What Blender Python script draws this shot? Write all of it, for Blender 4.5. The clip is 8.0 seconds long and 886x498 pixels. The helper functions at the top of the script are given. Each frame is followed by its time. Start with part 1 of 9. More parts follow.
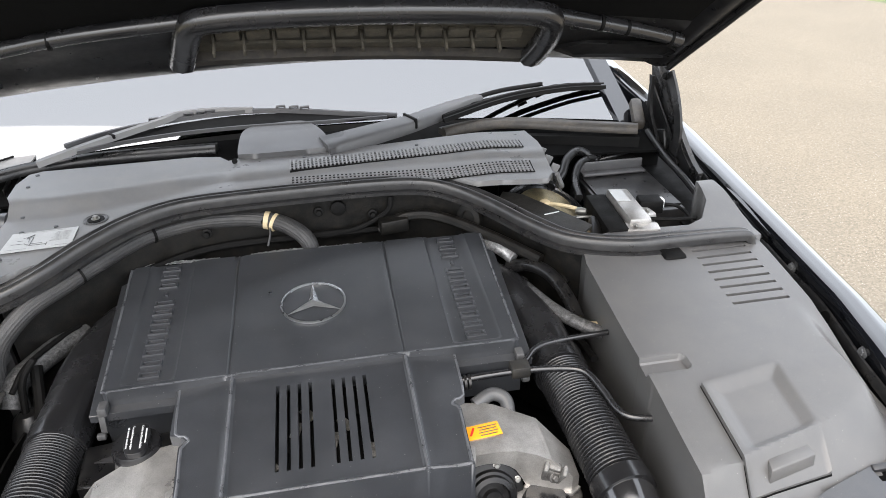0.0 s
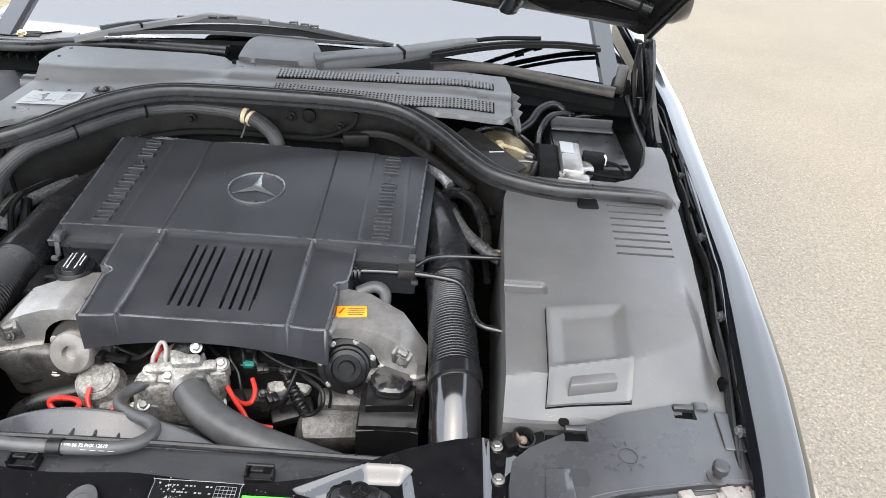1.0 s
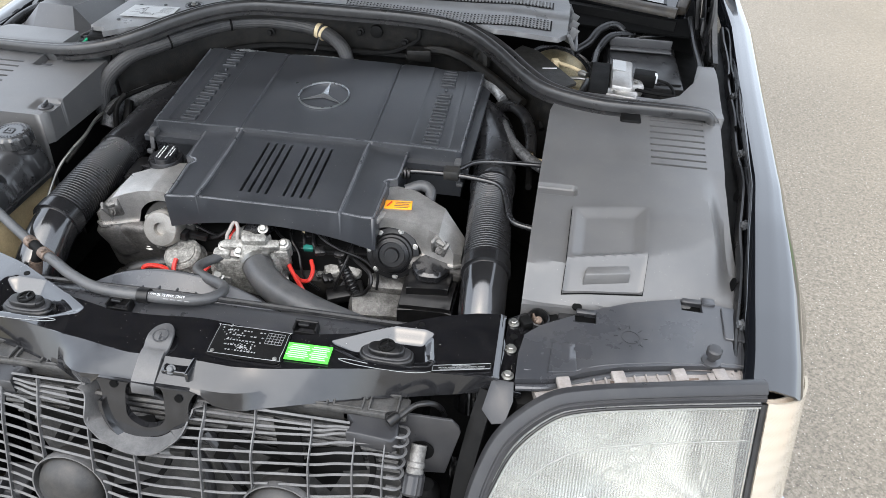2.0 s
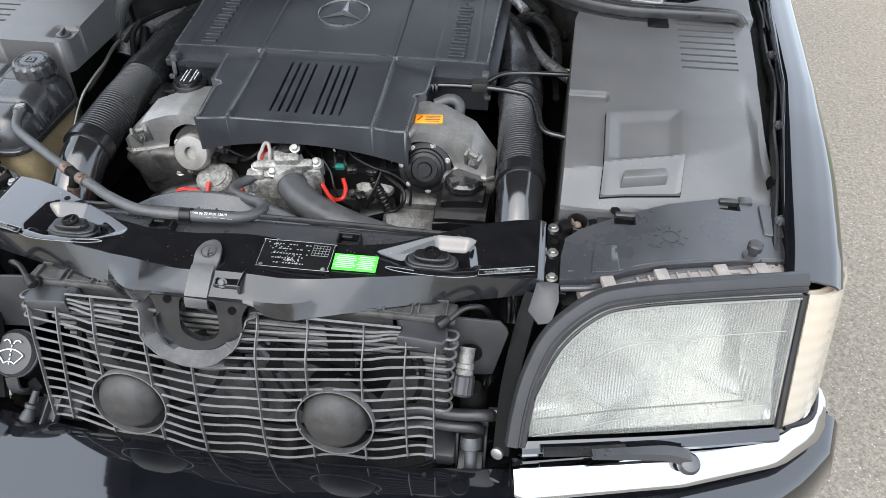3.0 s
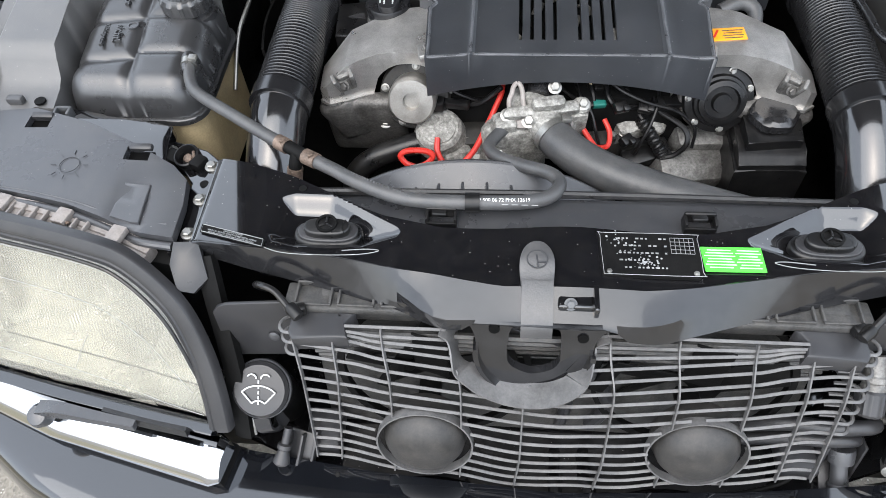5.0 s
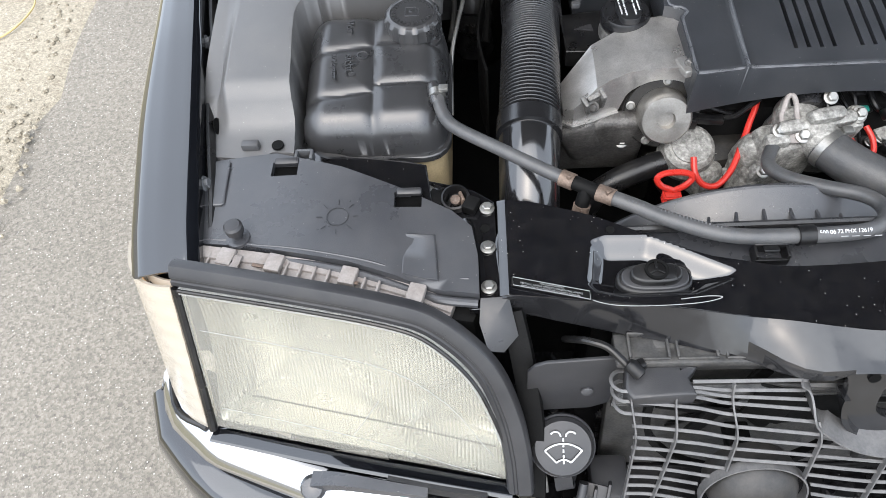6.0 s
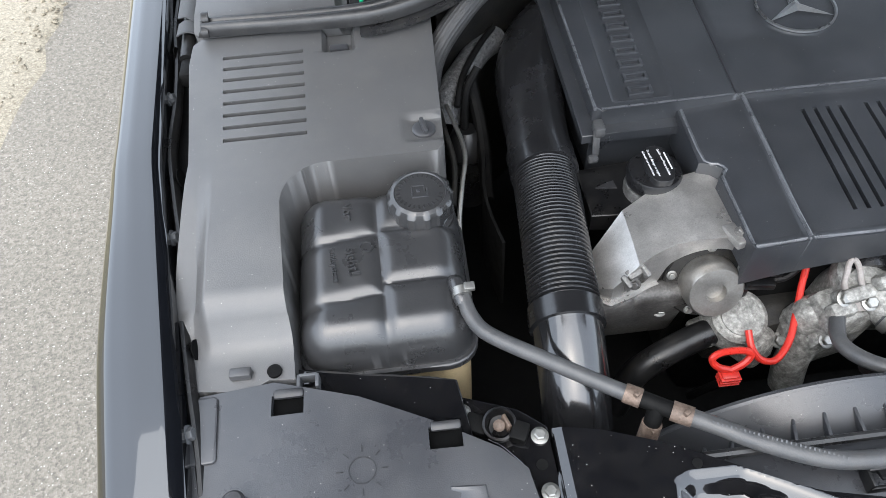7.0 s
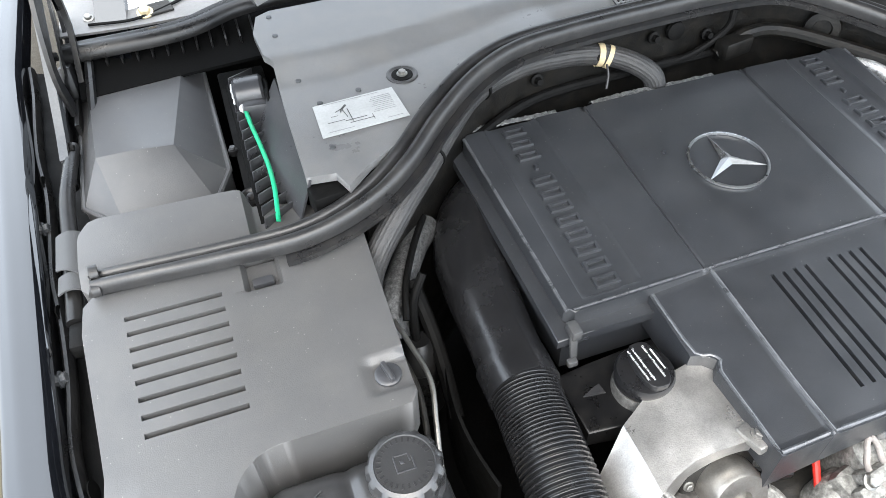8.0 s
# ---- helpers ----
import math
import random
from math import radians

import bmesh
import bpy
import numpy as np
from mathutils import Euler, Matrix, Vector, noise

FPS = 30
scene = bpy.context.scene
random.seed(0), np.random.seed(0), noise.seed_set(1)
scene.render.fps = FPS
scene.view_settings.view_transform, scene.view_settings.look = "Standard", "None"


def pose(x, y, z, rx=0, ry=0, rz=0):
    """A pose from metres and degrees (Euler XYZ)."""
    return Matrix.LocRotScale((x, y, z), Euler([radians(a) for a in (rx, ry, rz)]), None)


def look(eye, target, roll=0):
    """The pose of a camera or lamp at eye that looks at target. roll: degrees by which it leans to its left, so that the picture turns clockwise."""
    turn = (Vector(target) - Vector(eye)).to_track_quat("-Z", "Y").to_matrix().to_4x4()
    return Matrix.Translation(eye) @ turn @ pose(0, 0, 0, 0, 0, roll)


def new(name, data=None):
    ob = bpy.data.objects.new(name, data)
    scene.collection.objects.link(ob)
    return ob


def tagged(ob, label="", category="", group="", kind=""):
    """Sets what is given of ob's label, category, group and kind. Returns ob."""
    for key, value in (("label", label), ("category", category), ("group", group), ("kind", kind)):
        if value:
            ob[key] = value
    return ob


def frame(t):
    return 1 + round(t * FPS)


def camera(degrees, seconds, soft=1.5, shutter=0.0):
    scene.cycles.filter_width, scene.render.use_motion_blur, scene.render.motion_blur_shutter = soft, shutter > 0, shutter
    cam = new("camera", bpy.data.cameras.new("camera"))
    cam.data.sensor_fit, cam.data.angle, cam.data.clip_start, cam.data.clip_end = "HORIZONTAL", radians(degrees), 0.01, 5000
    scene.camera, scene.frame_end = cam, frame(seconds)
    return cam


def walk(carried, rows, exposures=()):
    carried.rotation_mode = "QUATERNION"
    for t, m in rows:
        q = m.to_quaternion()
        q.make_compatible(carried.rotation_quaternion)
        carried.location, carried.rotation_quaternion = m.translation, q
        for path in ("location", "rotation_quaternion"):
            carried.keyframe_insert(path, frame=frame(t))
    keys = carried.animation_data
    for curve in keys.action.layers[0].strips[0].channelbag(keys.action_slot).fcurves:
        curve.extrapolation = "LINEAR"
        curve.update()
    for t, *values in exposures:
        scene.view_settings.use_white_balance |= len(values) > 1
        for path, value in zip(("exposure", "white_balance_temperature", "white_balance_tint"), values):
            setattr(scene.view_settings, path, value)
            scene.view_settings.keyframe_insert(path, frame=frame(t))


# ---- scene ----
cam = camera(63.6, 8.0, soft=0.55)
PATH = [
    (0, (0.051, -0.455, 1.57), (0.34, 1.256, 0.575), -1.4),
    (0.5, (0.136, -0.525, 1.582), (0.426, 1.153, 0.533), 2.1),
    (1, (0.364, -0.656, 1.573), (0.394, 1.023, 0.486), 4.5),
    (1.5, (0.468, -0.731, 1.591), (0.312, 0.889, 0.429), 3.6),
    (1.7, (0.473, -0.757, 1.591), (0.282, 0.837, 0.399), 3.1),
    (2.8, (0.453, -0.843, 1.56), (0.243, 0.627, 0.22), 0.0),
    (3, (0.416, -0.839, 1.555), (0.219, 0.609, 0.19), -0.2),
    (3.5, (0.284, -0.808, 1.545), (0.11, 0.578, 0.113), -0.8),
    (4, (0.165, -0.775, 1.523), (-0.004, 0.532, 0.019), -1.8),
    (4.2, (0.126, -0.753, 1.511), (-0.046, 0.528, -0.014), -2.4),
    (5.3, (-0.183, -0.528, 1.471), (-0.343, 0.615, -0.163), -5.7),
    (5.5, (-0.261, -0.514, 1.47), (-0.416, 0.617, -0.172), -6.3),
    (6, (-0.474, -0.486, 1.485), (-0.607, 0.643, -0.161), -7.2),
    (6.5, (-0.557, -0.406, 1.486), (-0.613, 0.763, -0.136), -5.8),
    (6.9, (-0.573, -0.265, 1.482), (-0.544, 0.952, -0.105), -4.5),
    (7, (-0.577, -0.234, 1.483), (-0.52, 0.996, -0.093), -4.1),
    (7.5, (-0.623, -0.084, 1.488), (-0.404, 1.215, -0.017), -2.7),
    (8, (-0.635, 0.007, 1.514), (-0.204, 1.324, 0.072), -1.9),
]
walk(cam, [(t, look(eye, target, roll)) for t, eye, target, roll in PATH], [(0.0, 1.68, 6640, 10), (0.5, 1.77, 6600, 9), (1.0, 1.72, 6450, 9), (1.5, 1.57, 6330, 9), (3.0, 1.36, 6200, 8), (4.0, 1.33, 6150, 8), (5.5, 1.52, 6280, 9), (6.5, 1.41, 6140, 9), (7.0, 1.45, 6100, 8), (7.5, 1.72, 6250, 8), (8.0, 2.1, 6350, 7)])

# ---- light ----
SUN_EL, SUN_AZ = 58, 200
world = bpy.data.worlds.new("overcast_sky")
scene.world = world
world.use_nodes = True
wn, wl = world.node_tree.nodes, world.node_tree.links
sky = wn.new("ShaderNodeTexSky")
sky.sky_type, sky.sun_disc = "NISHITA", False
sky.sun_elevation, sky.sun_rotation = radians(SUN_EL), radians(SUN_AZ)
sky.air_density, sky.dust_density, sky.ozone_density = 1.0, 4.0, 1.0
veil = wn.new("ShaderNodeMix")
veil.data_type = "RGBA"
veil.inputs[0].default_value = 0.6
veil.inputs[7].default_value = (7.6, 7.9, 8.3, 1)
wl.new(sky.outputs[0], veil.inputs[6])
wl.new(veil.outputs[2], wn["Background"].inputs[0])
wn["Background"].inputs[1].default_value = 0.15
lamp = bpy.data.lights.new("sun", "SUN")
lamp.energy, lamp.angle, lamp.color = 0.9, radians(80), (1.0, 0.97, 0.92)
sun_dir = Vector((math.sin(radians(SUN_AZ)) * math.cos(radians(SUN_EL)), math.cos(radians(SUN_AZ)) * math.cos(radians(SUN_EL)), math.sin(radians(SUN_EL))))
new("sun", lamp).matrix_world = look(sun_dir * 10, (0, 0, 0))


# ---- materials ----
def surface(name, col, rough, metal=0.0, var=0.25, coarse=18.0, fine=350.0, bump=0.15, dust=None, dust_amount=0.0, coat=0.0, rvar=0.12, island=0.0, coat_ior=1.75, spec=0.5, coat_rough=0.03, specks=0.0):
    """A worn surface: base colour varied at two scales, dust in patches, uneven gloss and a fine relief."""
    m = bpy.data.materials.new(name)
    m.use_nodes = True
    n, l = m.node_tree.nodes, m.node_tree.links
    b = n["Principled BSDF"]
    co = n.new("ShaderNodeTexCoord")
    big, small = n.new("ShaderNodeTexNoise"), n.new("ShaderNodeTexNoise")
    big.inputs["Scale"].default_value, small.inputs["Scale"].default_value = coarse, fine
    big.inputs["Detail"].default_value, small.inputs["Detail"].default_value = 6, 3
    big.inputs["Roughness"].default_value = 0.62
    l.new(co.outputs["Object"], big.inputs["Vector"])
    l.new(co.outputs["Object"], small.inputs["Vector"])
    ramp = n.new("ShaderNodeMapRange")
    ramp.inputs[1].default_value, ramp.inputs[2].default_value = 0.3, 0.7
    ramp.inputs[3].default_value, ramp.inputs[4].default_value = 1 - var, 1 + var
    l.new(big.outputs["Fac"], ramp.inputs[0])
    grain = n.new("ShaderNodeMapRange")
    grain.inputs[1].default_value, grain.inputs[2].default_value = 0.25, 0.75
    grain.inputs[3].default_value, grain.inputs[4].default_value = 1 - var * 0.6, 1 + var * 0.6
    l.new(small.outputs["Fac"], grain.inputs[0])
    mul = n.new("ShaderNodeMath")
    mul.operation = "MULTIPLY"
    l.new(ramp.outputs[0], mul.inputs[0])
    l.new(grain.outputs[0], mul.inputs[1])
    tint = n.new("ShaderNodeVectorMath")
    tint.operation = "SCALE"
    tint.inputs[0].default_value = col
    l.new(mul.outputs[0], tint.inputs["Scale"])
    out = tint.outputs[0]
    if island:
        info = n.new("ShaderNodeObjectInfo")
        spread = n.new("ShaderNodeMapRange")
        spread.inputs[3].default_value, spread.inputs[4].default_value = 1 - island, 1 + island
        l.new(info.outputs["Random"], spread.inputs[0])
        sc = n.new("ShaderNodeVectorMath")
        sc.operation = "SCALE"
        l.new(out, sc.inputs[0])
        l.new(spread.outputs[0], sc.inputs["Scale"])
        out = sc.outputs[0]
    if dust:
        d = n.new("ShaderNodeTexNoise")
        d.inputs["Scale"].default_value, d.inputs["Detail"].default_value, d.inputs["Roughness"].default_value = coarse * 2.3, 8, 0.7
        l.new(co.outputs["Object"], d.inputs["Vector"])
        dr = n.new("ShaderNodeMapRange")
        dr.inputs[1].default_value, dr.inputs[2].default_value = 0.42, 0.75
        dr.inputs[3].default_value, dr.inputs[4].default_value = 0.0, dust_amount
        l.new(d.outputs["Fac"], dr.inputs[0])
        mx = n.new("ShaderNodeMix")
        mx.data_type = "RGBA"
        l.new(dr.outputs[0], mx.inputs[0])
        l.new(out, mx.inputs[6])
        mx.inputs[7].default_value = (*dust, 1)
        out = mx.outputs[2]
    if specks:
        vo, pick, near, some, both = (n.new("ShaderNode" + k) for k in ("TexVoronoi", "SeparateColor", "MapRange", "MapRange", "Math"))
        vo.inputs["Scale"].default_value = 330
        l.new(co.outputs["Object"], vo.inputs["Vector"])
        l.new(vo.outputs["Color"], pick.inputs[0])
        near.inputs[1].default_value, near.inputs[2].default_value, near.inputs[3].default_value, near.inputs[4].default_value = 0.10, 0.24, 1.0, 0.0
        l.new(vo.outputs["Distance"], near.inputs[0])
        some.inputs[1].default_value, some.inputs[2].default_value = 1 - specks, 1 - specks * 0.6
        l.new(pick.outputs[0], some.inputs[0])
        both.operation = "MULTIPLY"
        l.new(near.outputs[0], both.inputs[0])
        l.new(some.outputs[0], both.inputs[1])
        sm = n.new("ShaderNodeMix")
        sm.data_type = "RGBA"
        l.new(both.outputs[0], sm.inputs[0])
        l.new(out, sm.inputs[6])
        sm.inputs[7].default_value = (0.30, 0.29, 0.27, 1)
        out = sm.outputs[2]
    l.new(out, b.inputs["Base Color"])
    b.inputs["Metallic"].default_value = metal
    rr = n.new("ShaderNodeMapRange")
    rr.inputs[1].default_value, rr.inputs[2].default_value = 0.3, 0.7
    rr.inputs[3].default_value, rr.inputs[4].default_value = max(0.02, rough - rvar), min(1, rough + rvar)
    l.new(big.outputs["Fac"], rr.inputs[0])
    l.new(rr.outputs[0], b.inputs["Roughness"])
    b.inputs["Coat Weight"].default_value = coat
    b.inputs["Coat Roughness"].default_value = coat_rough
    b.inputs["Coat IOR"].default_value = coat_ior
    b.inputs["Specular IOR Level"].default_value = spec
    if bump:
        bp = n.new("ShaderNodeBump")
        bp.inputs["Strength"].default_value, bp.inputs["Distance"].default_value = bump, 0.001
        l.new(small.outputs["Fac"], bp.inputs["Height"])
        l.new(bp.outputs[0], b.inputs["Normal"])
    return m


DUST = (0.23, 0.21, 0.18)
M = dict(
    paint=surface("black_gloss_paint", (0.006, 0.006, 0.007), 0.06, var=0.2, bump=0.0, coat=1.0, rvar=0.03, dust=DUST, dust_amount=0.03, coarse=30, spec=0.2, specks=0.035),
    bodypaint=surface("black_body_paint", (0.005, 0.0055, 0.007), 0.07, var=0.2, bump=0.0, coat=1.0, rvar=0.03, coat_ior=1.72, spec=0.3),
    dustypaint=surface("dusty_black_paint", (0.012, 0.012, 0.013), 0.14, bump=0.03, dust=(0.12, 0.12, 0.12), dust_amount=0.08, coarse=40, coat=0.5, coat_ior=1.5, coat_rough=0.06),
    satin=surface("black_satin_metal", (0.013, 0.013, 0.014), 0.33, bump=0.05, dust=DUST, dust_amount=0.10),
    cover=surface("black_engine_plastic", (0.031, 0.033, 0.0372), 0.32, spec=0.75, specks=0.035, fine=900, bump=0.22, coarse=9, rvar=0.05, dust=DUST, dust_amount=0.03),
    # paler cover plastic: sky highlight on edges put into the colour, beside wear
    coveredge=surface("worn_highlit_edge", (0.075, 0.078, 0.084), 0.30, spec=0.9, fine=600, bump=0.1, coarse=30, var=0.5, rvar=0.08),
    grey=surface("grey_box_plastic", (0.088, 0.087, 0.0865), 0.40, spec=0.65, specks=0.035, fine=900, bump=0.2, coarse=7, var=0.10, rvar=0.06, dust=DUST, dust_amount=0.10),
    lidgrey=surface("charcoal_lid_plastic", (0.054, 0.054, 0.056), 0.40, spec=0.6, specks=0.02, fine=900, bump=0.15, coarse=8, var=0.12, dust=DUST, dust_amount=0.08),
    lampcover=surface("dark_grey_plastic", (0.040, 0.041, 0.045), 0.32, spec=0.7, specks=0.02, fine=900, bump=0.15, coarse=8, var=0.12, dust=DUST, dust_amount=0.07),
    cowl=surface("weathered_grey_plastic", (0.148, 0.149, 0.151), 0.36, fine=800, bump=0.2, coarse=10, var=0.14, dust=DUST, dust_amount=0.25),
    rubber=surface("black_rubber", (0.007, 0.007, 0.0075), 0.33, spec=0.45, bump=0.2, dust=DUST, dust_amount=0.06),
    sealrubber=surface("worn_seal_rubber", (0.022, 0.022, 0.023), 0.36, spec=0.6, bump=0.2, var=0.25, dust=DUST, dust_amount=0.08),
    hose=surface("grey_rubber_hose", (0.058, 0.059, 0.061), 0.42, fine=700, bump=0.25, var=0.2, dust=DUST, dust_amount=0.15),
    duct=surface("black_duct_plastic", (0.012, 0.012, 0.013), 0.26, spec=0.8, bump=0.06, rvar=0.05, dust=DUST, dust_amount=0.015),
    # near-black base and low gloss: deep bay shade put into grimy black
    dark=surface("grimy_shade_black", (0.003, 0.003, 0.003), 0.65, spec=0.15, bump=0.3, dust=DUST, dust_amount=0.015, coarse=25),
    grime=surface("dusty_dark_metal", (0.012, 0.0115, 0.0105), 0.6, bump=0.5, var=0.4, dust=(0.16, 0.135, 0.10), dust_amount=0.12, coarse=30),
    alu=surface("cast_aluminium", (0.47, 0.456, 0.437), 0.36, metal=0.72, var=0.22, coarse=16, fine=620, bump=0.30, dust=(0.16, 0.145, 0.12), dust_amount=0.4, specks=0.05),
    platedirt=surface("stained_front_metal", (0.115, 0.110, 0.104), 0.5, metal=0.45, var=0.5, coarse=35, fine=300, bump=0.5, dust=(0.03, 0.026, 0.022), dust_amount=0.6),
    tape=surface("grey_cloth_tape", (0.06, 0.061, 0.063), 0.6, var=0.2, fine=900, bump=0.4),
    aludirty=surface("dirty_cast_aluminium", (0.20, 0.195, 0.185), 0.6, metal=0.6, var=0.45, coarse=45, fine=300, bump=0.6, dust=(0.05, 0.045, 0.04), dust_amount=0.7),
    steel=surface("zinc_plated_steel", (0.33, 0.325, 0.305), 0.45, metal=0.9, var=0.2, bump=0.1),
    oxide=surface("oxidised_casting", (0.27, 0.265, 0.245), 0.6, metal=0.25, var=0.6, coarse=90, fine=240, bump=1.0, dust=(0.07, 0.06, 0.05), dust_amount=0.6),
    bezel=surface("dark_rubber_bezel", (0.024, 0.024, 0.026), 0.38, fine=900, bump=0.15, coarse=8, var=0.15, dust=DUST, dust_amount=0.06),
    oilcap=surface("black_cap_plastic", (0.011, 0.011, 0.012), 0.3, bump=0.1, dust=DUST, dust_amount=0.02),
    dullplate=surface("dull_grey_plate", (0.20, 0.195, 0.19), 0.5, metal=0.2, var=0.15, bump=0.1, dust=(0.10, 0.08, 0.06), dust_amount=0.2, coarse=14),
    snorkel=surface("glossy_duct_plastic", (0.012, 0.012, 0.013), 0.16, bump=0.03, rvar=0.05, coat=0.6, coat_ior=1.8, coat_rough=0.10, dust=DUST, dust_amount=0.04),
    machined=surface("machined_aluminium", (0.36, 0.345, 0.32), 0.40, metal=0.8, var=0.15, coarse=30, fine=400, bump=0.1, dust=(0.16, 0.14, 0.11), dust_amount=0.25),
    wornprint=surface("worn_print", (0.26, 0.265, 0.265), 0.5, var=0.3, bump=0.0),
    rust=surface("rusty_clamp", (0.15, 0.11, 0.085), 0.6, metal=0.3, var=0.5, coarse=80, bump=0.4),
    chrome=surface("chrome", (0.52, 0.53, 0.55), 0.05, metal=1.0, var=0.04, bump=0.0, rvar=0.02),
    tank=surface("black_tank_plastic", (0.030, 0.030, 0.031), 0.30, bump=0.10, fine=500, rvar=0.06, spec=0.85, var=0.12, dust=DUST, dust_amount=0.02),
    amberplastic=surface("yellowed_tank_plastic", (0.42, 0.33, 0.19), 0.4, var=0.2, bump=0.05),
    housing=surface("pale_beige_housing", (0.25, 0.228, 0.212), 0.5, var=0.2, dust=(0.12, 0.09, 0.07), dust_amount=0.5, coarse=30),
    green=surface("green_sticker", (0.10, 0.75, 0.06), 0.45, var=0.06, bump=0.0),
    orange=surface("orange_sticker", (0.90, 0.36, 0.02), 0.4, var=0.06, bump=0.0),
    red=surface("red_plastic", (0.55, 0.03, 0.02), 0.35, var=0.15, bump=0.0),
    white=surface("white_print", (0.62, 0.63, 0.63), 0.5, var=0.12, bump=0.0),
    silver=surface("silver_label", (0.42, 0.43, 0.43), 0.4, var=0.12, bump=0.0),
    cream=surface("cream_plastic", (0.55, 0.45, 0.28), 0.5, var=0.15, bump=0.0),
    greenwire=surface("green_wire", (0.02, 0.42, 0.20), 0.4, var=0.1, bump=0.0),
    teal=surface("teal_plastic", (0.02, 0.20, 0.16), 0.4, var=0.1, bump=0.0),
    emblem=surface("worn_emblem_metal", (0.42, 0.43, 0.44), 0.28, metal=0.9, var=0.15, bump=0.05),
    braid=surface("grey_braided_sleeve", (0.085, 0.085, 0.085), 0.5, metal=0.3, var=0.75, coarse=160, fine=420, bump=1.0),
    amber=surface("pale_amber_lens", (0.46, 0.40, 0.33), 0.2, var=0.12, bump=0.1, coarse=6),
    signalbody=surface("orange_signal_body", (0.66, 0.43, 0.22), 0.3, var=0.15, bump=0.0, coarse=12),
    guard=surface("dusty_guard_plastic", (0.098, 0.097, 0.097), 0.40, bump=0.1, dust=(0.26, 0.25, 0.24), dust_amount=0.25, coarse=35),
    coil=surface("dusty_condenser_metal", (0.055, 0.054, 0.053), 0.5, metal=0.3, var=0.4, bump=0.4, dust=(0.16, 0.15, 0.13), dust_amount=0.35, coarse=30),
    horn=surface("grey_black_horn", (0.022, 0.021, 0.020), 0.5, bump=0.2, dust=(0.16, 0.14, 0.12), dust_amount=0.15, coarse=25),
    sleevecloth=surface("black_loom_sleeve", (0.032, 0.032, 0.033), 0.5, fine=700, bump=0.8, var=0.35, dust=DUST, dust_amount=0.12),
    foil=surface("crumpled_foil", (0.36, 0.365, 0.37), 0.4, metal=0.7, var=0.5, coarse=120, fine=500, bump=1.0),
    bulk=surface("dusty_black_bulkhead", (0.0042, 0.0042, 0.004), 0.5, spec=0.3, bump=0.5, var=0.4, dust=(0.085, 0.068, 0.048), dust_amount=0.13, coarse=26),
    felt=surface("black_felt_lining", (0.003, 0.003, 0.003), 0.9, spec=0.1, bump=0.3, var=0.3),
    blackpart=surface("black_plastic_part", (0.006, 0.006, 0.0065), 0.36, spec=0.35, bump=0.1, dust=DUST, dust_amount=0.04, coarse=25),
    link=surface("grey_hinge_steel", (0.085, 0.088, 0.092), 0.5, metal=0.25, var=0.2, bump=0.1),
    strap=surface("grey_strap_plastic", (0.055, 0.055, 0.057), 0.38, spec=0.6, fine=500, bump=0.25, coarse=14, var=0.25, dust=DUST, dust_amount=0.12),
    dusttrim=surface("dusty_trim_rubber", (0.024, 0.021, 0.018), 0.5, bump=0.3, dust=(0.15, 0.12, 0.085), dust_amount=0.3, coarse=20),
    oldfoam=surface("old_brown_foam", (0.045, 0.040, 0.030), 0.8, bump=0.6, var=0.4, dust=(0.12, 0.10, 0.07), dust_amount=0.4, coarse=40),
    brass=surface("dull_brass_metal", (0.30, 0.25, 0.15), 0.45, metal=0.7, var=0.35, coarse=30, dust=(0.06, 0.05, 0.04), dust_amount=0.5),
    interior=surface("dark_cabin", (0.02, 0.02, 0.022), 0.7, bump=0.1),
    tyre=surface("tyre_rubber", (0.02, 0.02, 0.02), 0.75, bump=0.3),
)


def lens_glass(name, ribs, tint, clear, haze=(0.44, 0.44, 0.42)):
    """Ribbed lamp glass: clear in part, with gloss that follows the angle."""
    m = bpy.data.materials.new(name)
    m.use_nodes = True
    n, l = m.node_tree.nodes, m.node_tree.links
    b = n["Principled BSDF"]
    tr, mix = n.new("ShaderNodeBsdfTransparent"), n.new("ShaderNodeMixShader")
    tr.inputs[0].default_value = (*tint, 1)
    b.inputs["Base Color"].default_value = (*haze, 1)
    b.inputs["Roughness"].default_value = 0.08
    co, wave, bp = n.new("ShaderNodeTexCoord"), n.new("ShaderNodeTexWave"), n.new("ShaderNodeBump")
    wave.bands_direction = "X"
    wave.inputs["Scale"].default_value, wave.inputs["Distortion"].default_value = ribs, 0.6
    wave.inputs["Detail Scale"].default_value = 0.3
    l.new(co.outputs["Object"], wave.inputs["Vector"])
    bp.inputs["Strength"].default_value, bp.inputs["Distance"].default_value = 0.4, 0.002
    l.new(wave.outputs["Fac"], bp.inputs["Height"])
    l.new(bp.outputs[0], b.inputs["Normal"])
    half = n.new("ShaderNodeMath")
    half.operation = "MULTIPLY_ADD"
    l.new(wave.outputs["Fac"], half.inputs[0])
    half.inputs[1].default_value, half.inputs[2].default_value = 0.13, 1 - clear
    l.new(half.outputs[0], mix.inputs[0])
    l.new(tr.outputs[0], mix.inputs[1])
    l.new(b.outputs[0], mix.inputs[2])
    l.new(mix.outputs[0], n["Material Output"].inputs[0])
    return m


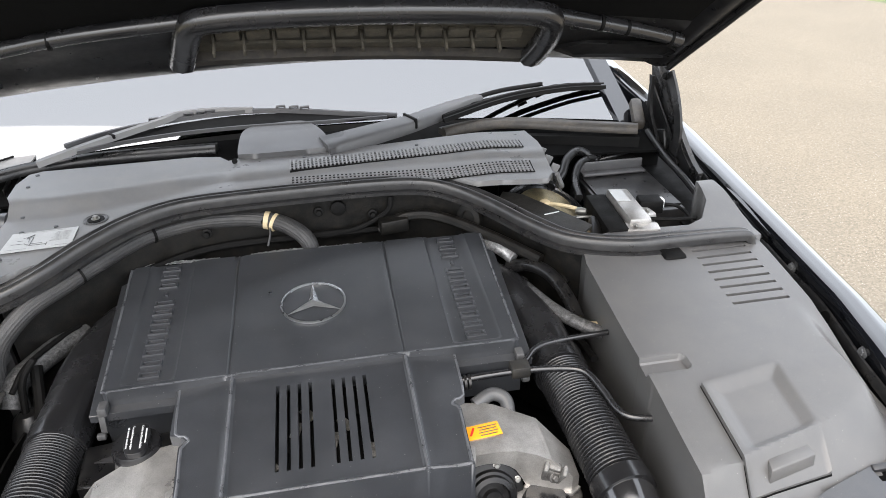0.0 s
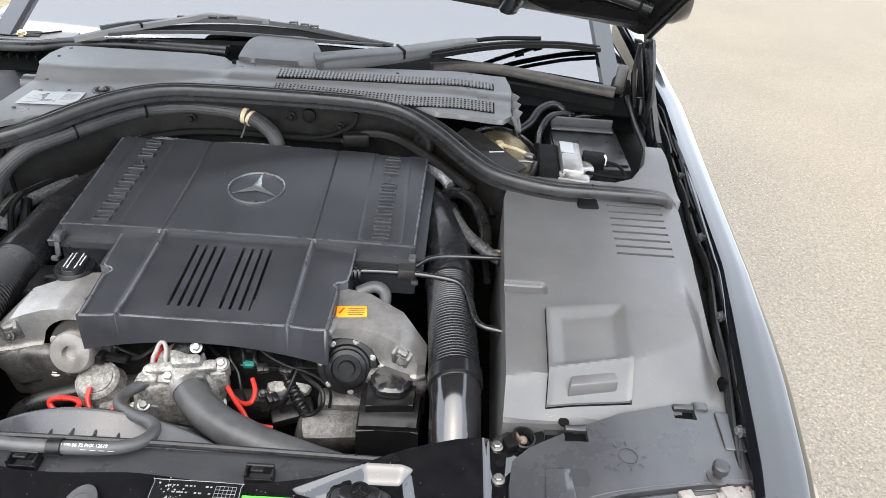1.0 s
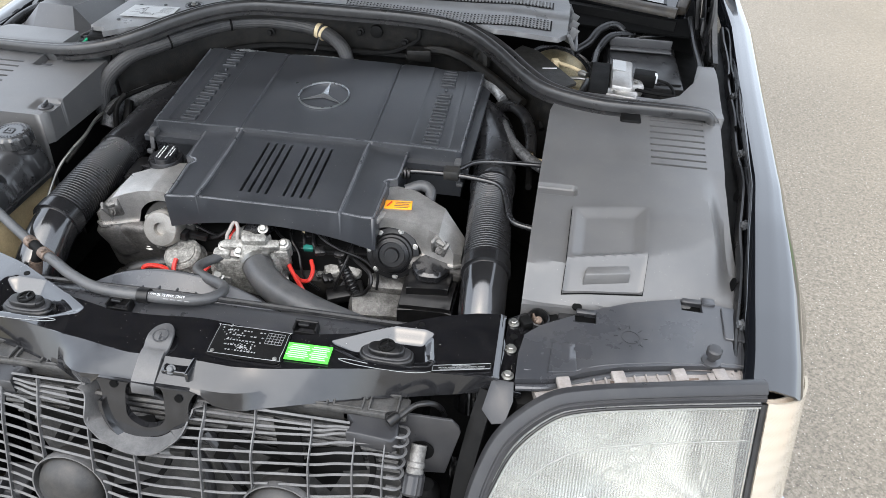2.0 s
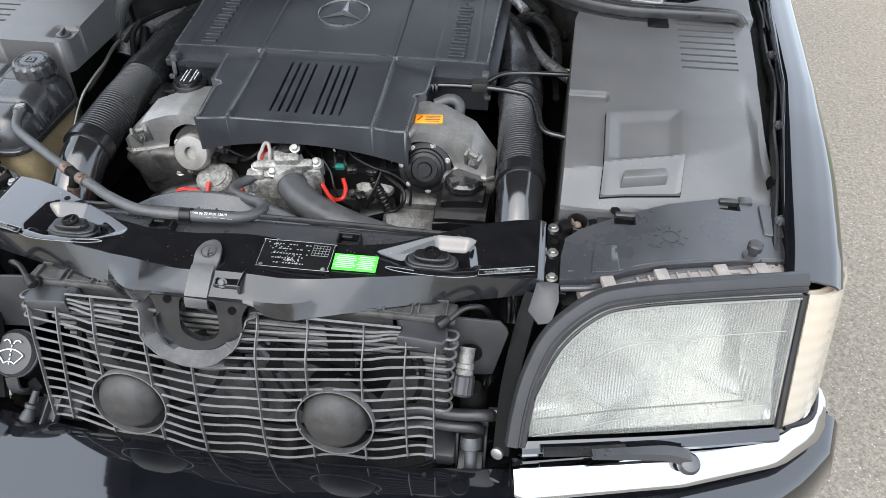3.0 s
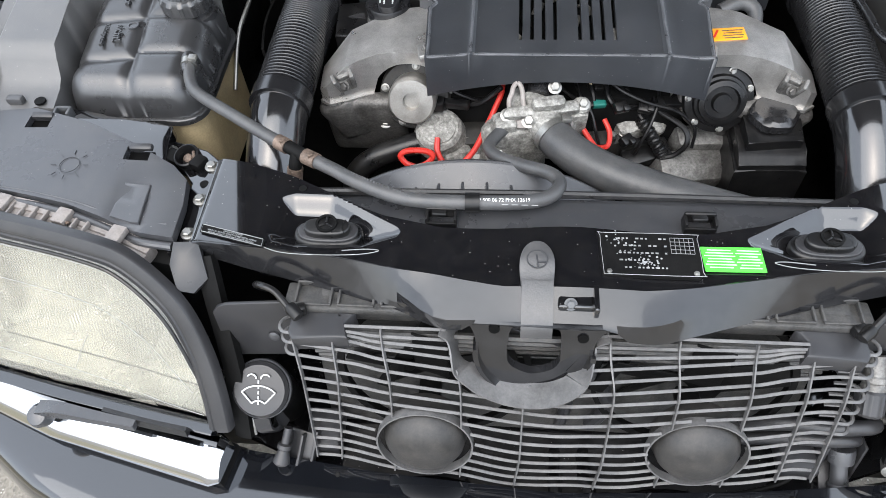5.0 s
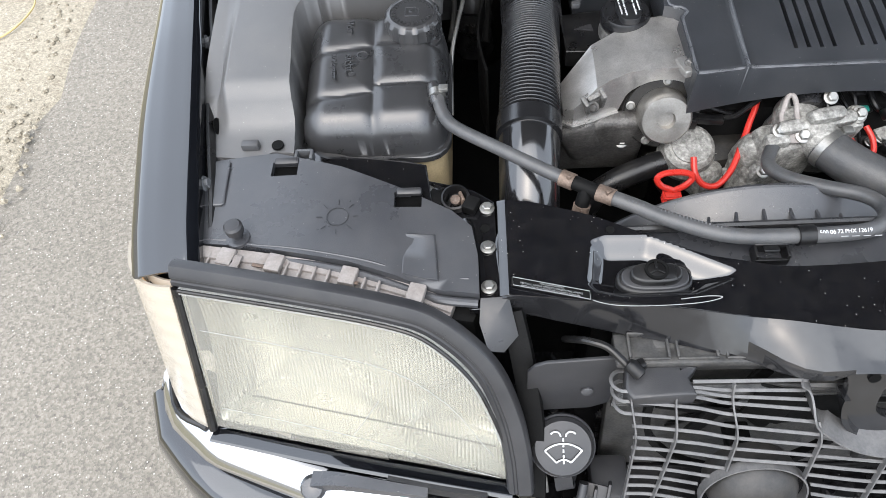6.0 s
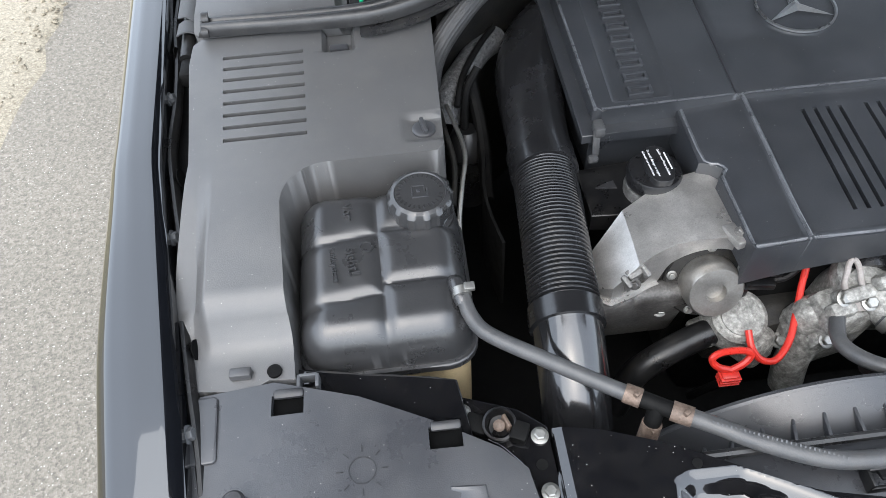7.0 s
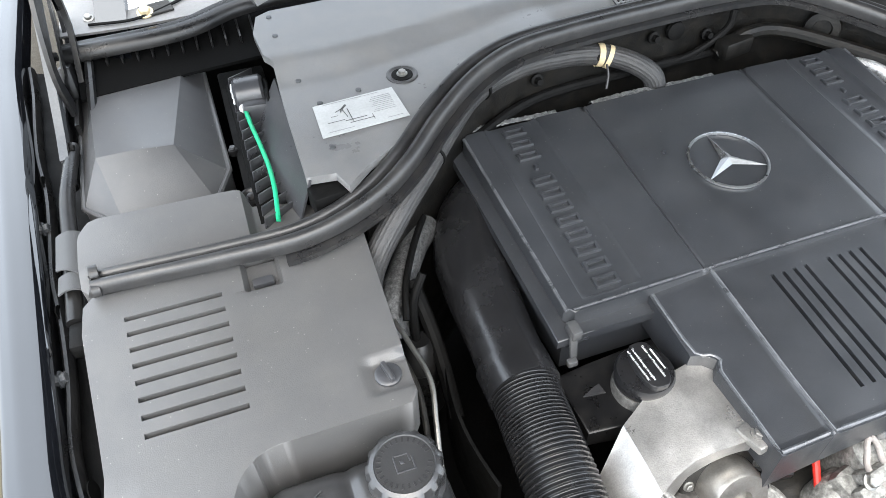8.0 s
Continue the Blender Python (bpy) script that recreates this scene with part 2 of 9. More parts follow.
def fluted_reflector():
    """Silvered reflector whose gleam is broken into upright streaks."""
    m = surface("lamp_reflector", (0.58, 0.58, 0.56), 0.20, metal=1.0, var=0.06, bump=0.0)
    n, l = m.node_tree.nodes, m.node_tree.links
    co, wave, blot, add, bp = n.new("ShaderNodeTexCoord"), n.new("ShaderNodeTexWave"), n.new("ShaderNodeTexNoise"), n.new("ShaderNodeMath"), n.new("ShaderNodeBump")
    wave.bands_direction = "X"
    wave.inputs["Scale"].default_value, wave.inputs["Distortion"].default_value = 62, 0.8
    blot.inputs["Scale"].default_value, blot.inputs["Detail"].default_value = 12, 2
    l.new(co.outputs["Object"], wave.inputs["Vector"])
    l.new(co.outputs["Object"], blot.inputs["Vector"])
    add.operation = "MULTIPLY_ADD"
    l.new(blot.outputs["Fac"], add.inputs[0])
    add.inputs[1].default_value = 3.0
    l.new(wave.outputs["Fac"], add.inputs[2])
    bp.inputs["Strength"].default_value, bp.inputs["Distance"].default_value = 0.45, 0.0018
    l.new(add.outputs[0], bp.inputs["Height"])
    l.new(bp.outputs[0], n["Principled BSDF"].inputs["Normal"])
    return m


M["reflector"] = fluted_reflector()
M["lens"] = lens_glass("ribbed_headlamp_glass", 70, (0.96, 0.965, 0.95), 0.87, (0.44, 0.44, 0.42))
M["rimglass"] = lens_glass("moulded_glass_edge", 300, (0.9, 0.91, 0.9), 0.62, (0.5, 0.5, 0.48))
M["signal"] = lens_glass("pale_signal_glass", 260, (0.97, 0.94, 0.89), 0.50, (0.56, 0.515, 0.44))
M["yellowlens"] = lens_glass("yellowed_ribbed_glass", 70, (0.945, 0.935, 0.885), 0.83, (0.46, 0.45, 0.41))


def window_glass():
    m = bpy.data.materials.new("windscreen_glass")
    m.use_nodes = True
    n, l = m.node_tree.nodes, m.node_tree.links
    gl, tr, mix, fr = n.new("ShaderNodeBsdfGlossy"), n.new("ShaderNodeBsdfTransparent"), n.new("ShaderNodeMixShader"), n.new("ShaderNodeFresnel")
    gl.inputs["Roughness"].default_value = 0.02
    tr.inputs[0].default_value = (0.55, 0.60, 0.60, 1)
    fr.inputs["IOR"].default_value = 3.3
    l.new(fr.outputs[0], mix.inputs[0])
    l.new(tr.outputs[0], mix.inputs[1])
    l.new(gl.outputs[0], mix.inputs[2])
    l.new(mix.outputs[0], n["Material Output"].inputs[0])
    return m


M["glass"] = window_glass()


def asphalt(name, dark, pale, scale, moss=None):
    m = bpy.data.materials.new(name)
    m.use_nodes = True
    n, l = m.node_tree.nodes, m.node_tree.links
    b = n["Principled BSDF"]
    co = n.new("ShaderNodeTexCoord")
    vo, big, fine = n.new("ShaderNodeTexVoronoi"), n.new("ShaderNodeTexNoise"), n.new("ShaderNodeTexNoise")
    vo.inputs["Scale"].default_value = scale
    big.inputs["Scale"].default_value, big.inputs["Detail"].default_value = 1.3, 8
    fine.inputs["Scale"].default_value, fine.inputs["Detail"].default_value = scale * 0.35, 6
    for t in (vo, big, fine):
        l.new(co.outputs["Object"], t.inputs["Vector"])
    cr = n.new("ShaderNodeValToRGB")
    cr.color_ramp.elements[0].position, cr.color_ramp.elements[0].color = 0.0, (*dark, 1)
    cr.color_ramp.elements[1].position, cr.color_ramp.elements[1].color = 1.0, (*pale, 1)
    mid = cr.color_ramp.elements.new(0.55)
    mid.color = (*[(a + c) * 0.5 for a, c in zip(dark, pale)], 1)
    sep = n.new("ShaderNodeSeparateColor")
    l.new(vo.outputs["Color"], sep.inputs[0])
    av = n.new("ShaderNodeMath")
    av.operation = "MULTIPLY_ADD"
    l.new(sep.outputs[0], av.inputs[0])
    av.inputs[1].default_value = 0.55
    mr = n.new("ShaderNodeMapRange")
    mr.inputs[1].default_value, mr.inputs[2].default_value = 0.3, 0.7
    mr.inputs[3].default_value, mr.inputs[4].default_value = 0.0, 0.45
    l.new(fine.outputs["Fac"], mr.inputs[0])
    l.new(mr.outputs[0], av.inputs[2])
    l.new(av.outputs[0], cr.inputs[0])
    mp = n.new("ShaderNodeMapRange")
    mp.inputs[1].default_value, mp.inputs[2].default_value = 0.3, 0.7
    mp.inputs[3].default_value, mp.inputs[4].default_value = 0.93, 1.06
    l.new(big.outputs["Fac"], mp.inputs[0])
    sc = n.new("ShaderNodeVectorMath")
    sc.operation = "SCALE"
    l.new(cr.outputs[0], sc.inputs[0])
    l.new(mp.outputs[0], sc.inputs["Scale"])
    # sandier on one side of the road
    where, side, warm = n.new("ShaderNodeSeparateXYZ"), n.new("ShaderNodeMapRange"), n.new("ShaderNodeMix")
    l.new(co.outputs["Object"], where.inputs[0])
    side.inputs[1].default_value, side.inputs[2].default_value = 0.9, 2.6
    l.new(where.outputs[0], side.inputs[0])
    warm.data_type, warm.blend_type = "RGBA", "MULTIPLY"
    warm.inputs[7].default_value = (0.99, 0.93, 0.83, 1)
    l.new(side.outputs[0], warm.inputs[0])
    l.new(sc.outputs[0], warm.inputs[6])
    stone, pick, spot = n.new("ShaderNodeTexVoronoi"), n.new("ShaderNodeSeparateColor"), n.new("ShaderNodeMapRange")
    stone.inputs["Scale"].default_value = scale * 0.75
    l.new(co.outputs["Object"], stone.inputs["Vector"])
    l.new(stone.outputs["Color"], pick.inputs[0])
    spot.inputs[1].default_value, spot.inputs[2].default_value = 0.86, 0.96
    l.new(pick.outputs[1], spot.inputs[0])
    near = n.new("ShaderNodeMapRange")
    near.inputs[1].default_value, near.inputs[2].default_value, near.inputs[3].default_value, near.inputs[4].default_value = 0.20, 0.34, 1.0, 0.0
    l.new(stone.outputs["Distance"], near.inputs[0])
    both = n.new("ShaderNodeMath")
    both.operation = "MULTIPLY"
    l.new(spot.outputs[0], both.inputs[0])
    l.new(near.outputs[0], both.inputs[1])
    pale_mix = n.new("ShaderNodeMix")
    pale_mix.data_type = "RGBA"
    l.new(both.outputs[0], pale_mix.inputs[0])
    l.new(warm.outputs[2], pale_mix.inputs[6])
    pale_mix.inputs[7].default_value = (0.47, 0.45, 0.40, 1)
    out = pale_mix.outputs[2]
    l.new(out, b.inputs["Base Color"])
    b.inputs["Roughness"].default_value = 0.85
    bp = n.new("ShaderNodeBump")
    bp.inputs["Strength"].default_value, bp.inputs["Distance"].default_value = 0.3, 0.003
    l.new(vo.outputs["Distance"], bp.inputs["Height"])
    l.new(bp.outputs[0], b.inputs["Normal"])
    return m


M["asphalt"] = asphalt("pale_worn_asphalt", (0.104, 0.093, 0.077), (0.274, 0.249, 0.207), 200)
M["verge"] = asphalt("sandy_gravel", (0.15, 0.128, 0.092), (0.42, 0.375, 0.290), 240)
M["dirt"] = surface("dry_grassy_dirt", (0.15, 0.13, 0.07), 0.85, var=0.55, coarse=14, fine=90, bump=1.0, dust=(0.33, 0.28, 0.19), dust_amount=0.7)
M["straw"] = surface("dry_straw", (0.45, 0.35, 0.16), 0.6, var=0.3, bump=0.0)
M["grass"] = surface("grass_verge", (0.09, 0.14, 0.04), 0.8, var=0.5, coarse=9, fine=60, bump=1.0, dust=(0.25, 0.20, 0.12), dust_amount=0.5)


# ---- builders ----
def finish(name, bm, mat, smooth=35):
    bmesh.ops.recalc_face_normals(bm, faces=bm.faces)
    me = bpy.data.meshes.new(name)
    bm.to_mesh(me)
    bm.free()
    me.materials.append(M[mat])
    me.polygons.foreach_set("use_smooth", [True] * len(me.polygons))
    me.set_sharp_from_angle(angle=radians(smooth))
    return me


def thing(name, at, label, category, group="", kind=""):
    """An Empty at the base of a thing."""
    e = new(name)
    e.location = at
    e.empty_display_size = 0.02
    return tagged(e, label, category, group, kind)


def base_of(ob):
    v = Vector((0, 0, 0))
    while ob:
        v += ob.location
        ob = ob.parent
    return v


def part(name, bm, mat, parent, label="", smooth=35):
    """One mesh under a thing or a part; the bmesh is in world places."""
    bmesh.ops.translate(bm, verts=bm.verts, vec=-base_of(parent))
    ob = new(name, finish(name, bm, mat, smooth))
    ob.parent = parent
    return tagged(ob, label)


def single(name, bm, mat, label, category, group="", kind="", smooth=35, at=None):
    """A thing of one mesh, its origin at its base."""
    if at is None:
        lo = [min(v.co[i] for v in bm.verts) for i in range(3)]
        hi = [max(v.co[i] for v in bm.verts) for i in range(3)]
        at = ((lo[0] + hi[0]) / 2, (lo[1] + hi[1]) / 2, lo[2])
    bmesh.ops.translate(bm, verts=bm.verts, vec=-Vector(at))
    ob = new(name, finish(name, bm, mat, smooth))
    ob.location = at
    return tagged(ob, label, category, group, kind)


def bevel_sharp(bm, r, seg=2, angle=35):
    es = [e for e in bm.edges if len(e.link_faces) == 2 and e.calc_face_angle(0) > radians(angle)]
    if es and r:
        bmesh.ops.bevel(bm, geom=es, offset=r, segments=seg, profile=0.5, affect="EDGES", clamp_overlap=True)
    return bm


def box(c, s, bev=0.003, rot=(0, 0, 0), seg=2):
    bm = bmesh.new()
    bmesh.ops.create_cube(bm, size=1)
    bmesh.ops.scale(bm, vec=s, verts=bm.verts)
    bevel_sharp(bm, min(bev, min(s) * 0.45), seg)
    bmesh.ops.transform(bm, matrix=pose(*c, *rot), verts=bm.verts)
    return bm


def slab(outline, top, depth=0.02, cut=0.03, bev=0.004, holes=(), wall=None, xcuts=(), ycuts=()):
    """A shell cut to an outline in plan: top(x, y) gives its height, its rim goes down by depth (or to wall); holes (x0, x1, y0, y1) go through."""
    bm = bmesh.new()
    bm.faces.new([bm.verts.new((x, y, 0)) for x, y in outline])
    xs, ys = [p[0] for p in outline], [p[1] for p in outline]
    lines = [("x", x) for x in np.arange(min(xs) + cut, max(xs) - 0.002, cut)] + [("y", y) for y in np.arange(min(ys) + cut, max(ys) - 0.002, cut)]
    lines += [("x", x) for x in xcuts] + [("y", y) for y in ycuts]
    for a, b, c, d in holes:
        lines += [("x", a), ("x", b), ("y", c), ("y", d)]
    for ax, v in sorted(set(lines)):
        co, no = ((v, 0, 0), (1, 0, 0)) if ax == "x" else ((0, v, 0), (0, 1, 0))
        bmesh.ops.bisect_plane(bm, geom=bm.verts[:] + bm.edges[:] + bm.faces[:], plane_co=co, plane_no=no, dist=1e-5)
    if holes:
        gone = []
        for f in bm.faces:
            c = f.calc_center_median()
            if any(a < c.x < b and p < c.y < q for a, b, p, q in holes):
                gone.append(f)
        bmesh.ops.delete(bm, geom=gone, context="FACES")
    rim = [e for e in bm.edges if len(e.link_faces) == 1]
    ext = bmesh.ops.extrude_edge_only(bm, edges=rim)["geom"]
    low = {g for g in ext if isinstance(g, bmesh.types.BMVert)}
    for v in bm.verts:
        z = top(v.co.x, v.co.y)
        if v in low:
            inner = any(a - 1e-4 <= v.co.x <= b + 1e-4 and p - 1e-4 <= v.co.y <= q + 1e-4 for a, b, p, q in holes)
            z = (z - min(depth, 0.012)) if inner else (z - depth if wall is None else wall(v.co.x, v.co.y) if callable(wall) else wall)
        v.co.z = z
    if bev:
        es = [e for e in bm.edges if len(e.link_faces) == 2 and all(v not in low for v in e.verts) and any(v in low for f in e.link_faces for v in f.verts) and e.calc_face_angle(0) > radians(40)]
        es = [e for e in es if not any(a - 1e-4 <= v.co.x <= b + 1e-4 and p - 1e-4 <= v.co.y <= q + 1e-4 for a, b, p, q in holes for v in e.verts)]
        bmesh.ops.bevel(bm, geom=es, offset=bev, segments=3, profile=0.5, affect="EDGES", clamp_overlap=True)
    bmesh.ops.remove_doubles(bm, verts=bm.verts, dist=1e-5)
    return bm


def spline(pts, per=6):
    """Points along a smooth line through pts."""
    P = [Vector(p) for p in pts]
    P = [P[0] * 2 - P[1]] + P + [P[-1] * 2 - P[-2]]
    out = []
    for i in range(1, len(P) - 2):
        a, b, c, d = P[i - 1], P[i], P[i + 1], P[i + 2]
        for k in range(per):
            t = k / per
            out.append(0.5 * ((2 * b) + (c - a) * t + (2 * a - 5 * b + 4 * c - d) * t * t + (3 * b - a - 3 * c + d) * t ** 3))
    return out + [P[-2]]


def sweep(pts, profile, up=(0, 0, 1), closed_profile=True, caps=True):
    """A profile of (side, up) points carried along a line of points."""
    bm = bmesh.new()
    rings, upv = [], Vector(up)
    for i, p in enumerate(pts):
        t = (pts[min(i + 1, len(pts) - 1)] - pts[max(i - 1, 0)]).normalized()
        s = t.cross(upv)
        s = s.normalized() if s.length > 1e-6 else Vector((1, 0, 0))
        u = s.cross(t).normalized()
        pr = profile(i / (len(pts) - 1)) if callable(profile) else profile
        rings.append([bm.verts.new(p + s * a + u * b) for a, b in pr])
    n = len(rings[0])
    for a, b in zip(rings, rings[1:]):
        for k in range(n if closed_profile else n - 1):
            bm.faces.new((a[k], a[(k + 1) % n], b[(k + 1) % n], b[k]))
    if caps and closed_profile:
        bm.faces.new(rings[0]), bm.faces.new(rings[-1])
    return bm


def tube(pts, r, n=12, per=6, up=(0, 0, 1), caps=True):
    """A round hose or wire; r is a number or a function of the way along it."""
    line = spline(pts, per) if per > 1 else [Vector(p) for p in pts]
    bm = bmesh.new()
    rings, u = [], None
    for i, p in enumerate(line):
        t = (line[min(i + 1, len(line) - 1)] - line[max(i - 1, 0)]).normalized()
        if u is None:
            u = t.orthogonal().normalized()
        u = (u - t * u.dot(t)).normalized()
        w = t.cross(u)
        q = r(i / (len(line) - 1)) if callable(r) else r
        rings.append([bm.verts.new(p + u * q * math.cos(2 * math.pi * k / n) + w * q * math.sin(2 * math.pi * k / n)) for k in range(n)])
    for a, b in zip(rings, rings[1:]):
        for k in range(n):
            bm.faces.new((a[k], a[(k + 1) % n], b[(k + 1) % n], b[k]))
    if caps:
        bm.faces.new(rings[0]), bm.faces.new(rings[-1])
    return bm


def lathe(profile, at, axis=(0, 0, 1), n=32, wob=None, loop=False):
    """A turned form: (radius, height) points about an axis through at; wob(angle) scales the radius."""
    bm = bmesh.new()
    q = Vector((0, 0, 1)).rotation_difference(Vector(axis).normalized()).to_matrix()
    rings = []
    for r, z in profile:
        ring = []
        for k in range(n):
            a = 2 * math.pi * k / n
            rr = r * (wob(a, z) if wob else 1)
            ring.append(bm.verts.new(q @ Vector((rr * math.cos(a), rr * math.sin(a), z)) + Vector(at)))
        rings.append(ring)
    for a, b in zip(rings, rings[1:]):
        for k in range(n):
            bm.faces.new((a[k], a[(k + 1) % n], b[(k + 1) % n], b[k]))
    if loop:
        for k in range(n):
            bm.faces.new((rings[-1][k], rings[-1][(k + 1) % n], rings[0][(k + 1) % n], rings[0][k]))
    else:
        bm.faces.new(rings[0]), bm.faces.new(rings[-1])
    return bm


def sheet(f, nu, nv, thick):
    """A curved panel: f(u, v) gives its outer face, and it is thick behind it."""
    bm = bmesh.new()
    P = [[Vector(f(i / nu, j / nv)) for j in range(nv + 1)] for i in range(nu + 1)]
    N = [[None] * (nv + 1) for _ in range(nu + 1)]
    for i in range(nu + 1):
        for j in range(nv + 1):
            a = P[min(i + 1, nu)][j] - P[max(i - 1, 0)][j]
            b = P[i][min(j + 1, nv)] - P[i][max(j - 1, 0)]
            c = a.cross(b)
            N[i][j] = c.normalized() if c.length > 1e-9 else Vector((0, 0, 1))
    A = [[bm.verts.new(P[i][j]) for j in range(nv + 1)] for i in range(nu + 1)]
    B = [[bm.verts.new(P[i][j] - N[i][j] * thick) for j in range(nv + 1)] for i in range(nu + 1)]
    for i in range(nu):
        for j in range(nv):
            bm.faces.new((A[i][j], A[i + 1][j], A[i + 1][j + 1], A[i][j + 1]))
            bm.faces.new((B[i][j], B[i][j + 1], B[i + 1][j + 1], B[i + 1][j]))
    for i in range(nu):
        bm.faces.new((A[i][0], B[i][0], B[i + 1][0], A[i + 1][0]))
        bm.faces.new((A[i][nv], A[i + 1][nv], B[i + 1][nv], B[i][nv]))
    for j in range(nv):
        bm.faces.new((A[0][j], A[0][j + 1], B[0][j + 1], B[0][j]))
        bm.faces.new((A[nu][j], B[nu][j], B[nu][j + 1], A[nu][j + 1]))
    return bm


def join(*bms):
    """Several pieces of one part as one bmesh."""
    out = bmesh.new()
    for b in bms:
        me = bpy.data.meshes.new("tmp")
        b.to_mesh(me)
        b.free()
        out.from_mesh(me)
        bpy.data.meshes.remove(me)
    return out


def mirrored(pts, s):
    return [(p[0] * s, *p[1:]) for p in pts]


def lerp(x, xs, ys):
    return float(np.interp(x, xs, ys))


def step(a, b, x):
    t = min(1, max(0, (x - a) / (b - a)))
    return t * t * (3 - 2 * t)


def hexbolt(name, at, r, mat, parent, axis=(0, 0, 1), label=""):
    bm = join(lathe([(r * 1.45, 0), (r * 1.45, r * 0.25), (r * 1.2, r * 0.35)], at, axis, 20), lathe([(r, r * 0.3), (r, r * 1.0), (r * 0.8, r * 1.15)], at, axis, 6))
    return part(name, bm, mat, parent, label)


# ---- ground ----
GROUND = -0.05


def ground_sheet():
    bm = bmesh.new()
    n = 40
    ax = [math.copysign(abs(k / n) ** 3, k) * 400 for k in range(-n, n + 1)]
    vs = [[bm.verts.new((x, y, GROUND + 0.004 * noise.noise((x, y, 0)) if abs(x) < 8 and abs(y) < 8 else GROUND)) for y in ax] for x in ax]
    for i in range(2 * n):
        for j in range(2 * n):
            bm.faces.new((vs[i][j], vs[i + 1][j], vs[i + 1][j + 1], vs[i][j + 1]))
    return bm


single("ground", ground_sheet(), "asphalt", "pale grey worn asphalt road with fine aggregate", "ground", kind="structure", at=(0, 0, GROUND))


def verge(x0, x1, y0, y1, h, seed, ragged):
    rnd = random.Random(seed)
    bm = bmesh.new()
    nx, ny = 14, 80
    rows = []
    for j in range(ny + 1):
        y = y0 + (y1 - y0) * j / ny
        wob = ragged * noise.noise((y * 1.7, seed, 0)) + ragged * 0.5 * noise.noise((y * 6, seed, 3))
        row = []
        for i in range(nx + 1):
            u = i / nx
            x = (x0 + wob) * (1 - u) + x1 * u
            z = GROUND + 0.006 + h * min(1, u * 3) * (0.6 + 0.6 * noise.noise((x * 4, y * 4, seed))) + rnd.uniform(0, h * 0.25)
            row.append(bm.verts.new((x, y, z if 0 < i else GROUND - 0.01)))
        rows.append(row)
    for a, b in zip(rows, rows[1:]):
        for i in range(nx):
            bm.faces.new((a[i], a[i + 1], b[i + 1], b[i]))
    return bm


single("gravel_verge", verge(-1.84, -2.5, -3, 9, 0.016, 3, 0.09), "verge", "loose pale sandy gravel along the edge of the road", "gravel", kind="stuff")
single("grass_verge", verge(-2.10, -9, -4, 14, 0.05, 5, 0.16), "dirt", "patchy dry grass strip beside the gravel edge", "grass", kind="stuff")


def stones(count, seed):
    """Loose stones of the gravel edge, each a small uneven lump."""
    rnd = random.Random(seed)
    vs, fs = [], []
    for _ in range(count):
        y = rnd.uniform(-0.6, 3.0)
        x, r = -1.86 - abs(rnd.gauss(0, 0.12)) + 0.05 * math.sin(y * 3), rnd.uniform(0.004, 0.013)
        base, turn = len(vs), rnd.uniform(0, 6.3)
        for k in range(6):
            q = r * rnd.uniform(0.7, 1.2)
            vs.append((x + q * math.cos(turn + k * math.pi / 3), y + q * math.sin(turn + k * math.pi / 3), GROUND + 0.014))
        for k in range(6):
            q = r * rnd.uniform(0.4, 0.7)
            vs.append((x + q * math.cos(turn + k * math.pi / 3), y + q * math.sin(turn + k * math.pi / 3), GROUND + 0.014 + r * rnd.uniform(0.5, 0.9)))
        fs += [(base + k, base + (k + 1) % 6, base + 6 + (k + 1) % 6, base + 6 + k) for k in range(6)] + [tuple(base + 6 + k for k in range(6))]
    me = bpy.data.meshes.new("stones")
    me.from_pydata(vs, [], fs)
    bm = bmesh.new()
    bm.from_mesh(me)
    bpy.data.meshes.remove(me)
    return bm


single("loose_stones", stones(420, 8), "verge", "loose small stones scattered along the gravel edge", "stones", kind="stuff")
st = thing("straw_stalk", (-2.15, 1.7, GROUND), "curved dry yellow straw stalk lying on the verge", "straw")
part("stalk", tube([(-2.34, 1.62, GROUND + 0.03), (-2.20, 1.70, GROUND + 0.035), (-2.08, 1.68, GROUND + 0.04), (-2.07, 1.58, GROUND + 0.04), (-2.14, 1.48, GROUND + 0.03), (-2.28, 1.42, GROUND + 0.03)], 0.0035, 6), "straw", st)
single("far_grass", verge(5.85, 14, 5.0, 40, 0.05, 9, 0.3), "grass", "green grass at the far edge of the road", "grass", kind="stuff")

# ---- car body ----
FY = [-0.10, -0.04, 0.02, 0.10, 0.33, 0.45, 0.83, 1.20, 1.70, 2.40]
FXI = [0.815, 0.838, 0.849, 0.860, 0.896, 0.917, 0.949, 0.984, 0.990, 0.995]
FZC = [0.772, 0.800, 0.813, 0.826, 0.851, 0.858, 0.874, 0.886, 0.915, 0.945]


def fender_line(y):
    return lerp(y, FY, FXI), lerp(y, FY, FZC)


FPROF = [(-0.020, -0.034), (-0.019, -0.004), (-0.012, 0.001), (0.022, 0.0), (0.049, -0.006), (0.062, -0.016), (0.070, -0.035), (0.075, -0.08), (0.084, -0.15), (0.088, -0.26), (0.084, -0.40), (0.065, -0.55), (0.04, -0.62)]


